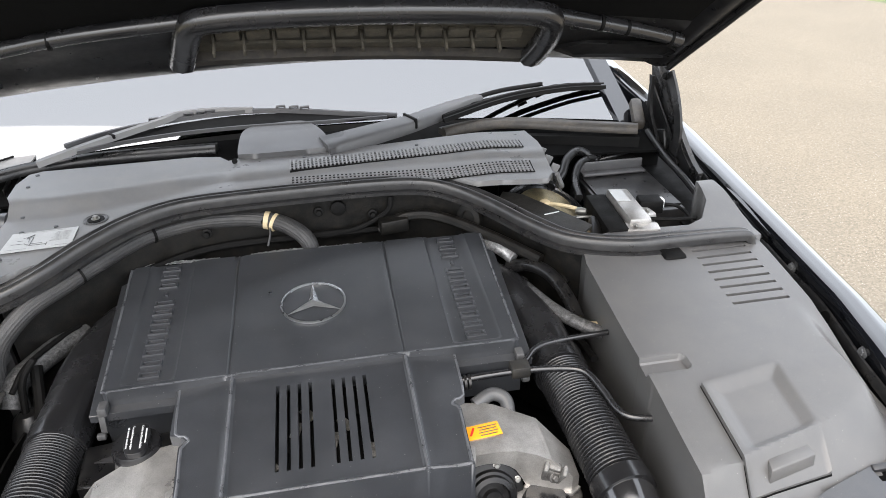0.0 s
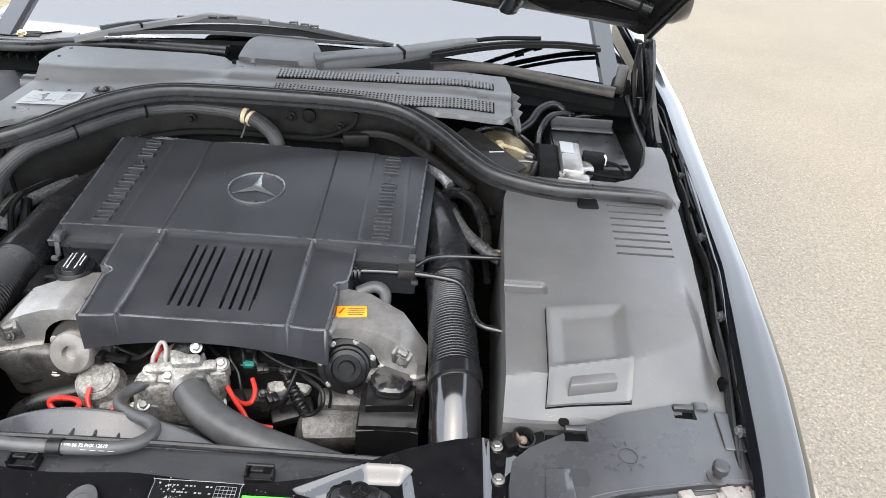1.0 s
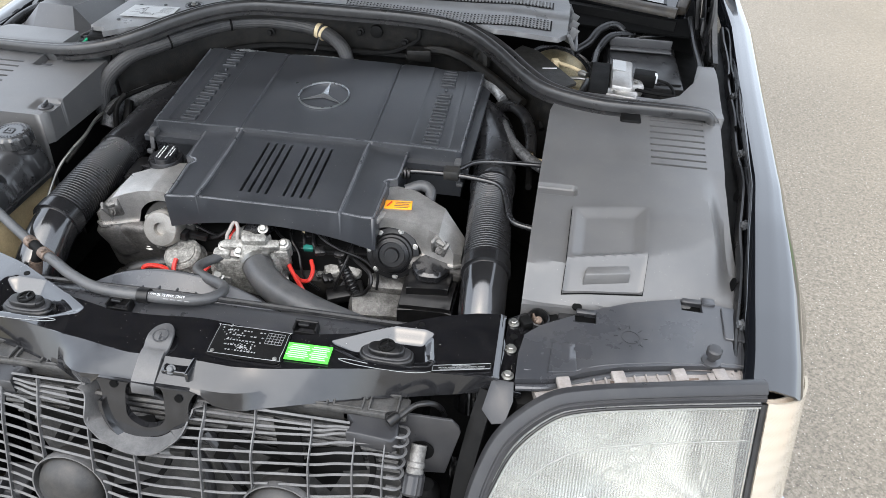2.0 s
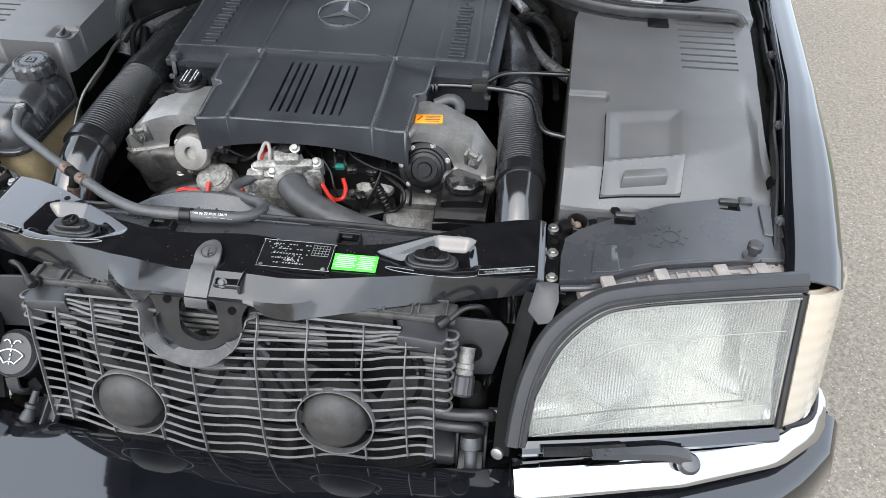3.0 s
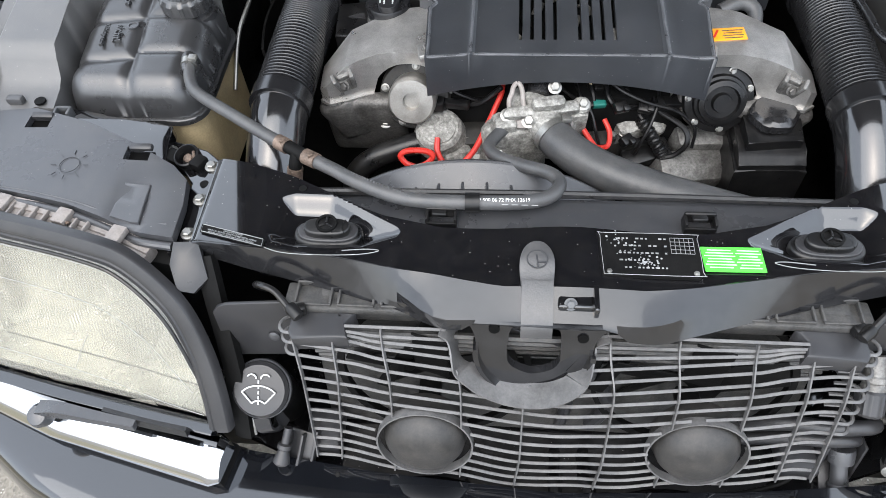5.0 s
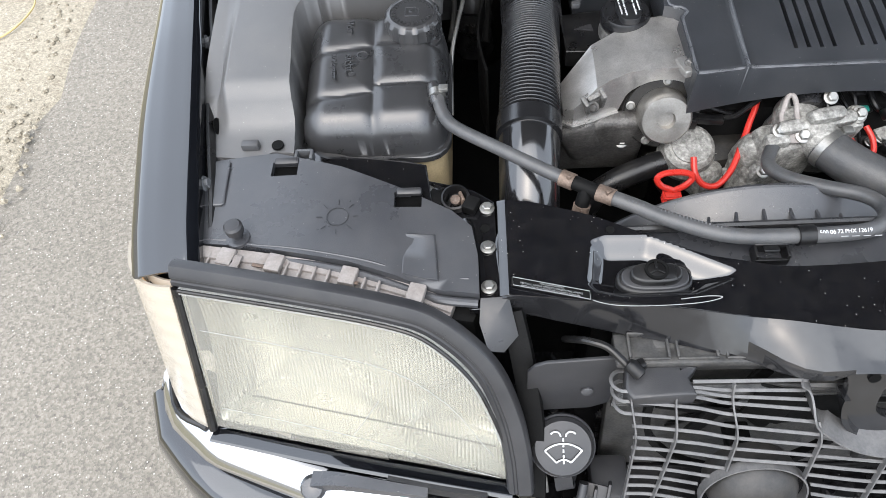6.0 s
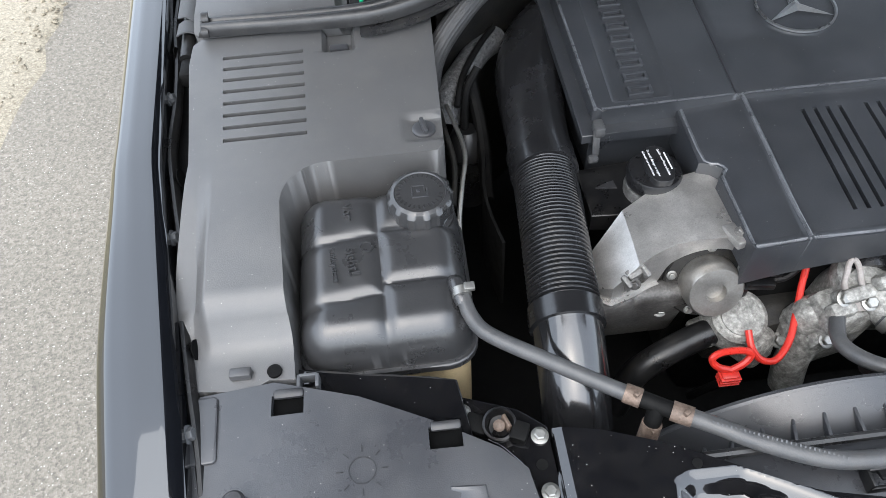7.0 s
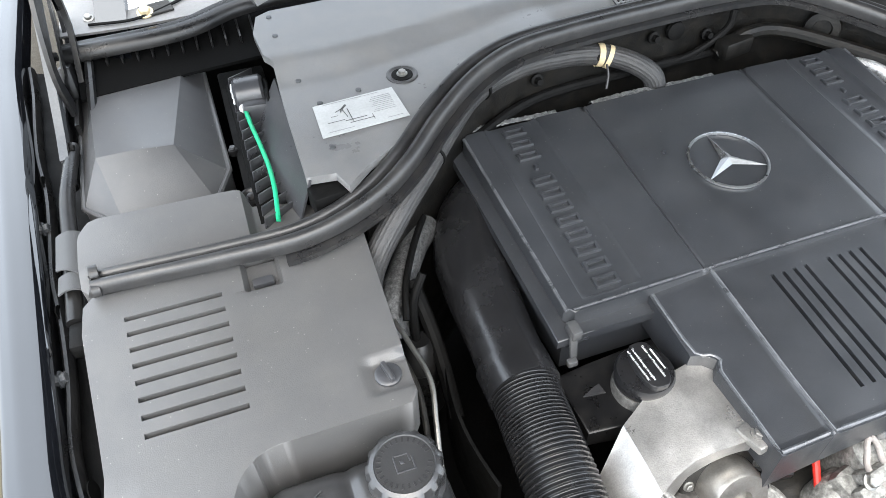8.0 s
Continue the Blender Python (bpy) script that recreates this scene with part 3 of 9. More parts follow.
def fender(s):
    def f(u, v):
        back = 0.075 * step(0.38, 0.56, v)
        y = -0.040 + back + (2.4 - back) * u ** 1.3
        xi, zc = fender_line(y)
        k = v * (len(FPROF) - 1)
        i = min(int(k), len(FPROF) - 2)
        a, b = FPROF[i], FPROF[i + 1]
        t = k - i
        low = a[1] + (b[1] - a[1]) * t
        arch = 0.066 * math.exp(-((y - 0.40) / 0.24) ** 4) * step(-0.10, -0.20, low) * step(-0.60, -0.45, low)
        off = a[0] + (b[0] - a[0]) * t
        off *= 1 - 0.36 * step(0.15, 0.50, y) * (off > 0)
        return (s * (xi + arch + off), y, zc + low)
    return sheet(f, 80, 48, 0.004 * s)


car = thing("car_body", (0, 0.9, GROUND), "black saloon car body with its engine bay laid open", "car")
for s in (1, -1):
    part("fender", fender(s), "bodypaint", car, "glossy black front wing")

    # the black drain channel inside the wing, with its bolts
    def ledge(u, v, s=s):
        y = -0.03 + 1.30 * u
        xi, zc = fender_line(y)
        xb = 0.800
        return (s * (xb + (xi - 0.021 - xb) * v), y, zc - 0.045 - 0.012 * math.sin(math.pi * v))
    ch = part("drain_channel", sheet(ledge, 40, 6, -0.004 * s), "dark", car, "black painted inner wing channel")
    part("channel_lip", sweep(spline([(s * (fender_line(y)[0] - 0.029 - 0.003 * math.sin(y * 23)), y, fender_line(y)[1] - 0.030) for y in np.linspace(-0.02, 1.25, 16)], 4), [(-0.006, -0.006), (0.006, -0.006), (0.006, 0.004), (0.002, 0.010), (-0.002, 0.010), (-0.006, 0.004)]), "rubber", ch, "black rubber edge strip")
    for y in (0.092, 0.335, 0.58, 0.833):
        xi, zc = fender_line(y)
        hexbolt("bolt", (s * (xi - 0.0235), y, zc - 0.020), 0.007, "link", ch, (-s, 0, 0.3))
        part("oval_hole", lathe([(0.012, 0.0), (0.012, 0.0015), (0.010, 0.0016)], (s * (xi - 0.0215), y + 0.10, zc - 0.020), (-s, 0, 0.2), 16), "felt", ch, "oval hole in the inner lip")
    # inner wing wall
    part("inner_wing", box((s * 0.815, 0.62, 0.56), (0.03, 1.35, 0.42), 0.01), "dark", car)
    part("body_side", box((s * 0.895, 2.50, 0.585), (0.09, 1.95, 0.60), 0.03), "bodypaint", car, "glossy black side of the body")
    part("sill", box((s * 0.80, 1.2, 0.22), (0.22, 2.2, 0.16), 0.04), "bodypaint", car)

# floor and hidden walls use the black that carries the bay's shade
part("bay_floor", box((0, 0.52, 0.38), (1.60, 1.25, 0.05), 0.01), "dark", car, "grimy black floor of the engine bay, deep shade put into its colour")
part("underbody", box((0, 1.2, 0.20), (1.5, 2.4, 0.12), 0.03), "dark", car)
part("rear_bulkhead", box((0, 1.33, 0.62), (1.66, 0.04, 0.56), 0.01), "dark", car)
part("tail", box((0, 3.55, 0.62), (1.80, 0.30, 0.62), 0.06), "bodypaint", car, "plain black tail of the body")
part("front_valance", box((0, -0.10, 0.34), (1.3, 0.06, 0.22), 0.02), "dark", car)

for s in (1, -1):
    w = part("wheel", lathe([(0.20, 0.0), (0.33, 0.0), (0.345, 0.03), (0.345, 0.20), (0.33, 0.23), (0.20, 0.23)], (s * 0.75 - 0.115, 0.38, GROUND + 0.345), (1, 0, 0), 40), "tyre", car, "black road tyre")
    part("rim", lathe([(0.05, 0.0), (0.20, 0.02), (0.20, 0.20), (0.06, 0.17)], (s * 0.75 - 0.11, 0.38, GROUND + 0.345), (1, 0, 0), 32), "steel", w, "plain steel rim")


# bumper, swept round the front
def bumper_line(x0, x1, n):
    out = []
    for x in np.linspace(x0, x1, n):
        a = abs(x)
        y = lerp(a, [0, 0.25, 0.45, 0.70, 0.85, 0.915, 0.935], [-0.300, -0.285, -0.262, -0.205, -0.150, -0.098, -0.04])
        out.append(Vector((x, y, 0)))
    return out


def bumper_profile(q):
    e = 0.062 * step(0.0, 0.42, 1 - abs(2 * q - 1)) + 0.012 * step(0.25, 0.6, 1 - abs(2 * q - 1))
    top = [(-0.03, 0.512), (0.0, 0.512), (0.022 + e, 0.5112), (0.042 + e, 0.509), (0.050 + e, 0.507), (0.058 + e, 0.502), (0.065 + e, 0.492), (0.071 + e, 0.475), (0.077 + e, 0.45), (0.080 + e, 0.40)]
    return top + [(0.076 + e, 0.32), (0.055 + e, 0.20), (0.0, 0.16), (-0.04, 0.18), (-0.05, 0.45)]


part("bumper", sweep(bumper_line(-0.935, 0.935, 80), bumper_profile), "bodypaint", car, "glossy black front bumper", smooth=60)
for s in (1, -1):
    line = bumper_line(s * 0.445, s * 0.945, 40)
    if s < 0:
        line.reverse()
    tip = 0 if s > 0 else 1

    def strip(q, tip=tip):
        k = 0.80 + 0.20 * step(0.0, 0.03, abs(q - tip)) ** 0.5
        return [(a * k, 0.546 + (b - 0.546) * k) for a, b in ((-0.030, 0.560), (-0.025, 0.5625), (-0.010, 0.5635), (0.003, 0.5630), (0.009, 0.5605), (0.012, 0.5570), (0.015, 0.5560), (0.025, 0.5440), (0.033, 0.535), (0.035, 0.530), (0.030, 0.527), (0.0, 0.527), (-0.030, 0.527))]
    part("chrome_strip", sweep(line, strip), "chrome", car, "bright chrome bumper strip", smooth=60)
    part("strip_gap", sweep(line, [(-0.03, 0.508), (0.026, 0.508), (0.026, 0.530), (-0.03, 0.530)]), "dark", car, "dark gap under the chrome strip")


# tray behind the bumper, under the guard
def tray(u, v):
    x = -0.47 + 0.94 * u
    y0 = lerp(abs(x), [0, 0.25, 0.45, 0.5], [-0.296, -0.276, -0.20, -0.15])
    return (x, y0 + (0.02 - y0) * v, 0.482 - 0.03 * step(0, 0.3, v))


part("front_tray", sheet(tray, 40, 10, 0.006), "paint", car, "glossy black panel behind the bumper")
for x in (-0.25, -0.12, 0.02, 0.14, 0.27):
    y0 = lerp(abs(x), [0, 0.25, 0.45, 0.5], [-0.296, -0.276, -0.20, -0.15])
    part("hole_plug", lathe([(0.005, 0), (0.005, 0.002), (0.002, 0.002)], (x, y0 + 0.02, 0.4815), n=12), "dark", car)
part("tray_cable", tube([(-0.31, -0.245, 0.492), (-0.22, -0.262, 0.488), (-0.1, -0.272, 0.490), (0.04, -0.276, 0.488), (0.18, -0.262, 0.490), (0.30, -0.235, 0.495), (0.33, -0.20, 0.50)], 0.0035, 8), "dark", car, "thin black cable")

# ---- upper crossmember ----


def xm_front(x):
    return lerp(abs(x), [0, 0.11, 0.27, 0.40, 0.465], [-0.158, -0.160, -0.130, -0.100, -0.083])


def xm_crease(x):
    """Where the flat top breaks into the slanted front."""
    return lerp(abs(x), [0, 0.08, 0.13, 0.20, 0.27, 0.40, 0.465], [-0.137, -0.136, -0.128, -0.114, -0.101, -0.084, -0.074])


def xm_rear(x):
    return lerp(abs(x), [0, 0.15, 0.235, 0.353, 0.42, 0.465], [-0.050, -0.053, -0.034, 0.026, 0.052, 0.062])


PAN = [(0.372, -0.066), (0.362, -0.010), (0.345, -0.003), (0.292, -0.004), (0.200, -0.056), (0.205, -0.068), (0.25, -0.086), (0.33, -0.088), (0.362, -0.080)]


def inside(poly, x, y):
    """How far a place lies inside a polygon; negative outside."""
    d, hit = 9.0, False
    for (ax, ay), (bx, by) in zip(poly, poly[1:] + poly[:1]):
        ux, uy = bx - ax, by - ay
        k = max(0, min(1, ((x - ax) * ux + (y - ay) * uy) / (ux * ux + uy * uy)))
        d = min(d, math.hypot(x - ax - k * ux, y - ay - k * uy))
        if (ay > y) != (by > y) and x < ax + (y - ay) / (by - ay) * ux:
            hit = not hit
    return d if hit else -d


def xm_top(x, y):
    a = abs(x)
    z = 0.800 + 0.006 * step(0.10, 0.0, a)
    # a sunken pan round each rubber buffer
    z -= 0.018 * step(-0.002, 0.026, inside(PAN, a, y))
    z -= lerp(a, [0.352, 0.374, 0.455, 0.47], [0, 0.001, 0.0075, 0.016])
    return z


xs = np.linspace(-0.465, 0.465, 40)
xm_outline = [(x, xm_crease(x)) for x in xs] + [(x, xm_rear(x)) for x in xs[::-1]]
cross = thing("upper_crossmember", (0, -0.06, 0.70), "glossy black painted steel radiator crossmember over the grille", "crossmember")
part("top_panel", slab(xm_outline, xm_top, 0.03, 0.0034, 0.003), "paint", cross, smooth=80)


def flange(u, v):
    x = -0.462 + 0.924 * u
    mid = abs(x + 0.035)
    low = lerp(mid, [0, 0.078, 0.092, 0.13, 0.30, 0.50], [0.786, 0.786, 0.768, 0.757, 0.757, 0.760])
    dy = lerp(abs(x), [0, 0.13, 0.20, 0.27, 0.465], [-0.019, -0.013, -0.003, 0.005, 0.010])
    a, b = Vector((x, xm_crease(x) + 0.0015, xm_top(x, xm_crease(x)) - 0.0006)), Vector((x, xm_front(x) - 0.002 + dy + 0.006 * step(0.10, 0.17, mid), low))
    knee = (a * 0.45 + b * 0.55).lerp(Vector((x, -0.172, 0.787)), step(0.17, 0.10, mid))
    return tuple(a.lerp(knee, v / 0.5) if v < 0.5 else knee.lerp(b, (v - 0.5) / 0.5))


part("front_flange", sheet(flange, 60, 8, 0.004), "dustypaint", cross, smooth=14)
for s in (1, -1):
    def oval(ra, rb, s=s):
        return [(s * -0.2925 + ra * math.copysign(abs(math.cos(t)) ** 0.7, math.cos(t)), -0.060 + rb * math.copysign(abs(math.sin(t)) ** 0.8, math.sin(t))) for t in np.linspace(0, 2 * math.pi, 33)[:-1]]
    buf = part("rubber_buffer", slab(oval(0.042, 0.020), lambda x, y: 0.795, 0.018, 0.05, 0.004), "rubber", cross, "oval black rubber buffer")
    part("buffer_rim", slab(oval(0.037, 0.0165), lambda x, y: 0.7985, 0.008, 0.05, 0.002), "bezel", buf)
    part("buffer_core", slab(oval(0.028, 0.0130), lambda x, y: 0.808, 0.014, 0.05, 0.003), "rubber", buf)
    part("buffer_hole", lathe([(0.013, 0), (0.013, 0.004), (0.010, 0.004), (0.010, 0.0)], (s * -0.2925, -0.058, 0.807), n=24, loop=True), "dark", buf)
    for k in range(3):
        a = math.pi / 2 + k * 2 * math.pi / 3
        part("spoke", box((s * -0.2925 + 0.006 * math.cos(a), -0.058 + 0.006 * math.sin(a), 0.8098), (0.010, 0.0025, 0.002), 0.0006, (0, 0, math.degrees(a))), "rubber", buf)
    part("hole", lathe([(0.004, 0), (0.004, 0.001), (0.001, 0.001)], (s * -0.247, -0.088, 0.7925), n=14), "dark", cross)
    part("hole", lathe([(0.005, 0), (0.005, 0.001), (0.001, 0.001)], (s * -0.335, 0.004, 0.8), n=14), "dark", cross)
    part("rub_mark", tube([(s * -a, b, xm_top(a, b) + 0.0005) for a, b in ((0.378, -0.074), (0.374, -0.084), (0.345, -0.096), (0.30, -0.0985), (0.25, -0.096), (0.226, -0.090), (0.24, -0.088), (0.27, -0.091))], 0.0005, 5), "wornprint", cross, "thin rubbed line in the paint")
    # end bracket and its bolts, falling away outwards
    end_z = lambda x, y: 0.777 - 0.21 * max(0, abs(x) - 0.464)
    o = mirrored([(0.464, -0.085), (0.468, 0.070), (0.495, 0.095), (0.565, 0.128), (0.575, 0.100), (0.52, 0.060), (0.500, 0.035), (0.500, -0.08)], s)
    br = part("end_bracket", slab(o, end_z, 0.012, 0.03, 0.002), "paint", cross)
    part("bracket_ridge", tube([(s * 0.462, -0.083, 0.773), (s * 0.466, 0.0, 0.774), (s * 0.460, 0.03, 0.775), (s * 0.461, 0.066, 0.774)], 0.0035, 8), "paint", br)
    for x, y in ((0.477, 0.060), (0.477, 0.001), (0.477, -0.055), (0.553, 0.103)):
        hexbolt("bolt", (s * x, y, end_z(x, y) + 0.001), 0.0065, "steel", br, label="pale zinc bolt")
    part("screw_hole", lathe([(0.006, 0), (0.006, 0.0015), (0.003, 0.0015)], (s * 0.480, 0.03, end_z(0.48, 0)), n=16), "dark", br)
    # lamp adjuster socket
    sk = part("adjuster_socket", lathe([(0.017, -0.010), (0.0185, 0.004), (0.018, 0.009), (0.0155, 0.010), (0.014, 0.004), (0.012, -0.006), (0.002, -0.007)], (s * 0.516, 0.078, 0.772), (s * 0.1, -0.2, 1), 26), "blackpart", cross, "round black adjuster cup")
    part("socket_screw", join(lathe([(0.0065, -0.006), (0.0065, 0.006), (0.003, 0.008)], (s * 0.516, 0.079, 0.769), (s * 0.2, -0.4, 1), 12), box((s * 0.509, 0.080, 0.772), (0.004, 0.016, 0.012), 0.001, (0, 10, 20))), "rust", sk, "rusty adjuster screw")
    part("socket_lug", box((s * 0.54, 0.083, 0.768), (0.025, 0.022, 0.014), 0.003, (0, 0, s * 25)), "dark", cross)
    part("socket_lug", box((s * 0.497, 0.066, 0.776), (0.018, 0.022, 0.014), 0.003, (0, 0, s * 25)), "dark", cross)
    part("warning_label", slab(mirrored([(0.365, -0.092), (0.452, -0.066), (0.452, -0.054), (0.365, -0.080)], s), lambda x, y: xm_top(x, y) + 0.003, 0.001, 0.02, 0), "dark", cross, "small black label with fine white print")
    for j in range(5):
        x = 0.376 + j * 0.0158
        y = -0.0785 + (x - 0.408) * 0.298
        part("print_line", box((s * x, y, xm_top(x, y) + 0.0045), (0.012 - 0.002 * ((j + 2) % 3), 0.0007, 0.0005), 0, (0, 0, s * 16.6)), "wornprint", cross)

# strap over the crest of the crossmember, with a rounded tongue
tongue = [(-0.041 + 0.020 * math.cos(a), -0.113 + 0.032 * math.sin(a)) for a in np.linspace(-0.25, math.pi + 0.25, 17)]
hk = part("latch_tab", slab(tongue + [(-0.058, -0.140), (-0.023, -0.140)], lambda x, y: 0.808 + 0.010 * step(-0.135, -0.10, y), 0.005, 0.008, 0.002), "strap", cross, "grey plastic strap tongue", smooth=60)
part("tab_ridge", join(lathe([(0.012, 0.0), (0.012, 0.0010), (0.0108, 0.0010), (0.0108, 0.0)], (-0.041, -0.106, 0.8168), (0, -0.1, 1), 24, loop=True), box((-0.041, -0.108, 0.8172), (0.002, 0.016, 0.0016), 0.0005, (0, 0, 8)), box((-0.036, -0.110, 0.8170), (0.010, 0.002, 0.0016), 0.0005)), "lampcover", hk)
part("latch_strap", sweep([Vector(p) for p in ((-0.0405, -0.132, 0.8105), (-0.0405, -0.144, 0.8080), (-0.0405, -0.160, 0.7985), (-0.0405, -0.174, 0.7905), (-0.0405, -0.179, 0.784), (-0.0405, -0.181, 0.772))], [(-0.0175, -0.002), (0.0175, -0.002), (0.0175, 0.002), (-0.0175, 0.002)], up=(0, -0.5, 1)), "strap", cross, "grey plastic strap")
lg = part("side_lug", join(box((0.004, -0.146, 0.799), (0.044, 0.030, 0.010), 0.003), box((0.024, -0.150, 0.801), (0.006, 0.034, 0.018), 0.002)), "paint", cross, "small black bracket")
hexbolt("bolt", (-0.004, -0.156, 0.803), 0.005, "link", lg, (0, -0.6, 0.8))
for x, z in ((0.055, 0.776), (0.10, 0.776), (-0.145, 0.772)):
    part("flange_hole", lathe([(0.004, 0), (0.004, 0.002), (0.001, 0.002)], (x, xm_front(x) + 0.001, z), (0, -1, 0.5), 12), "dark", cross)


def holed_plate(outer, inner, y_of, thick):
    bm = bmesh.new()
    rows = [[bm.verts.new((x, y_of(z) + d, z)) for x, z in loop] for d in (0, thick) for loop in (outer, inner)]
    n = len(outer)
    for k in range(n):
        j = (k + 1) % n
        bm.faces.new((rows[0][k], rows[0][j], rows[1][j], rows[1][k])), bm.faces.new((rows[2][k], rows[3][k], rows[3][j], rows[2][j]))
        bm.faces.new((rows[0][k], rows[2][k], rows[2][j], rows[0][j])), bm.faces.new((rows[1][k], rows[1][j], rows[3][j], rows[3][k]))
    return bevel_sharp(bm, 0.002, 2, 50)


def smooth_loop(pts):
    return [(p.x, p.y) for p in spline([(x, z, 0) for x, z in pts], 4)]


RING_OUT = [(-0.122, 0.789), (-0.113, 0.779), (-0.108, 0.762), (-0.107, 0.742), (-0.098, 0.717), (-0.078, 0.695), (-0.048, 0.683), (-0.018, 0.690), (0.008, 0.710), (0.023, 0.734), (0.026, 0.760), (0.034, 0.777), (0.046, 0.787)]
RING_IN = [(-0.062, 0.786), (-0.069, 0.777), (-0.0715, 0.757), (-0.072, 0.738), (-0.069, 0.728), (-0.060, 0.720), (-0.043, 0.714), (-0.024, 0.719), (-0.014, 0.728), (-0.011, 0.738), (-0.0115, 0.757), (-0.013, 0.776), (-0.020, 0.785)]
ring_y = lambda z: -0.176 - (0.78 - z) * 0.32
part("latch_ring", holed_plate(smooth_loop(RING_OUT), smooth_loop(RING_IN), ring_y, 0.010), "dustypaint", cross, "black steel horseshoe round the hood latch")
part("ring_lip", sweep([Vector((x, ring_y(z) - 0.001, z)) for x, z in smooth_loop(RING_OUT)[10:-10]], [(-0.003, -0.006), (0.003, -0.006), (0.003, 0.016), (-0.003, 0.016)], up=(0, 1, 0.3)), "dustypaint", cross, "folded edge of the horseshoe", smooth=60)
for x, z in ((-0.087, 0.779), (0.012, 0.770)):
    part("ring_hole", lathe([(0.0062, 0), (0.0062, 0.003), (0.002, 0.003)], (x, ring_y(z) + 0.001, z), (0, -1, 0.32), 20), "felt", cross)
part("latch_lever", box((-0.035, -0.150, 0.715), (0.10, 0.008, 0.022), 0.002, (15, 30, 0)), "satin", cross)
part("latch_lever", box((-0.040, -0.160, 0.745), (0.085, 0.006, 0.012), 0.002, (15, 38, 0)), "bezel", cross)
part("latch_body", box((-0.04, -0.13, 0.66), (0.12, 0.03, 0.06), 0.006), "dark", cross)
part("bolt_tab", box((-0.042, -0.204, 0.684), (0.030, 0.005, 0.034), 0.002, (-18, 0, 0)), "satin", cross)
hexbolt("bolt", (-0.042, -0.207, 0.690), 0.006, "link", cross, (0, -1, 0.3))
part("latch_tube", tube([(-0.10, -0.185, 0.648), (-0.05, -0.19, 0.645), (-0.005, -0.185, 0.650)], 0.009, 12), "grey", cross, "grey plastic tube")
part("latch_tube_end", box((-0.008, -0.186, 0.650), (0.026, 0.018, 0.020), 0.003), "grime", cross)
part("support_strut", box((-0.04, -0.12, 0.58), (0.04, 0.03, 0.20), 0.006), "dark", cross)

pl = thing("type_plate", (0.09, -0.085, 0.800), "worn black stamped metal data plate on the crossmember", "plate")
part("plate", slab([(0.032, -0.118), (0.030, -0.062), (0.036, -0.056), (0.138, -0.056), (0.144, -0.062), (0.145, -0.112), (0.139, -0.118)], lambda x, y: 0.8055 + 0.002 * step(0.10, 0.0, abs(x)), 0.004, 0.02, 0.001), "dark", pl)
rnd = random.Random(4)
for k in range(5):
    x = 0.052
    while x < 0.104:
        w_ = rnd.uniform(0.0018, 0.0042)
        if rnd.random() < 0.72:
            part("stamped_bar", box((x + w_ / 2, -0.066 - k * 0.0102, 0.8074), (w_, 0.0020, 0.0004), 0), "wornprint", pl)
        x += w_ + 0.0022
for k in range(5):
    part("grid_line", box((0.124, -0.064 - k * 0.0055, 0.8074), (0.026, 0.0005, 0.0004), 0), "wornprint", pl)
for k in range(6):
    part("grid_line", box((0.111 + k * 0.0052, -0.075, 0.8075), (0.0005, 0.022, 0.0004), 0), "wornprint", pl)
part("plate_edge", tube([(0.034, -0.116, 0.8068), (0.032, -0.062, 0.8068), (0.038, -0.058, 0.8068), (0.136, -0.058, 0.8068), (0.142, -0.064, 0.8068), (0.143, -0.110, 0.8068), (0.137, -0.116, 0.8068), (0.034, -0.116, 0.8068)], 0.0004, 6, 3), "wornprint", pl)
for cx, cy, n, sp in ((0.050, -0.068, 16, 0.006), (0.082, -0.098, 34, 0.009), (0.060, -0.085, 10, 0.012)):
    for k in range(n):
        r = rnd.uniform(0.0004, 0.0016)
        part("worn_spot", lathe([(r, 0), (r * 0.8, 0.0003)], (cx + rnd.gauss(0, sp), cy + rnd.gauss(0, sp * 0.6), 0.8072), n=6), "wornprint", pl)
for x in (0.040, 0.136):
    part("rivet", lathe([(0.0035, 0), (0.003, 0.0015), (0.001, 0.002)], (x, -0.112, 0.806), n=10), "steel", pl)
gs = thing("green_sticker", (0.178, -0.09, 0.800), "bright green service sticker on the black crossmember", "sticker")
part("sheet", slab([(0.147, -0.106), (0.145, -0.072), (0.213, -0.071), (0.214, -0.105)], lambda x, y: xm_top(x, y) + 0.003, 0.001, 0.02, 0), "green", gs)
for k in range(7):
    part("print_line", box((0.165, -0.077 - k * 0.004, xm_top(0.165, -0.09) + 0.0042), (0.026 + 0.004 * (k % 3), 0.0012, 0.0004), 0), "white", gs)
    part("print_line", box((0.197, -0.077 - k * 0.004, xm_top(0.197, -0.09) + 0.0042), (0.020 + 0.004 * ((k + 1) % 3), 0.0012, 0.0004), 0), "white", gs)


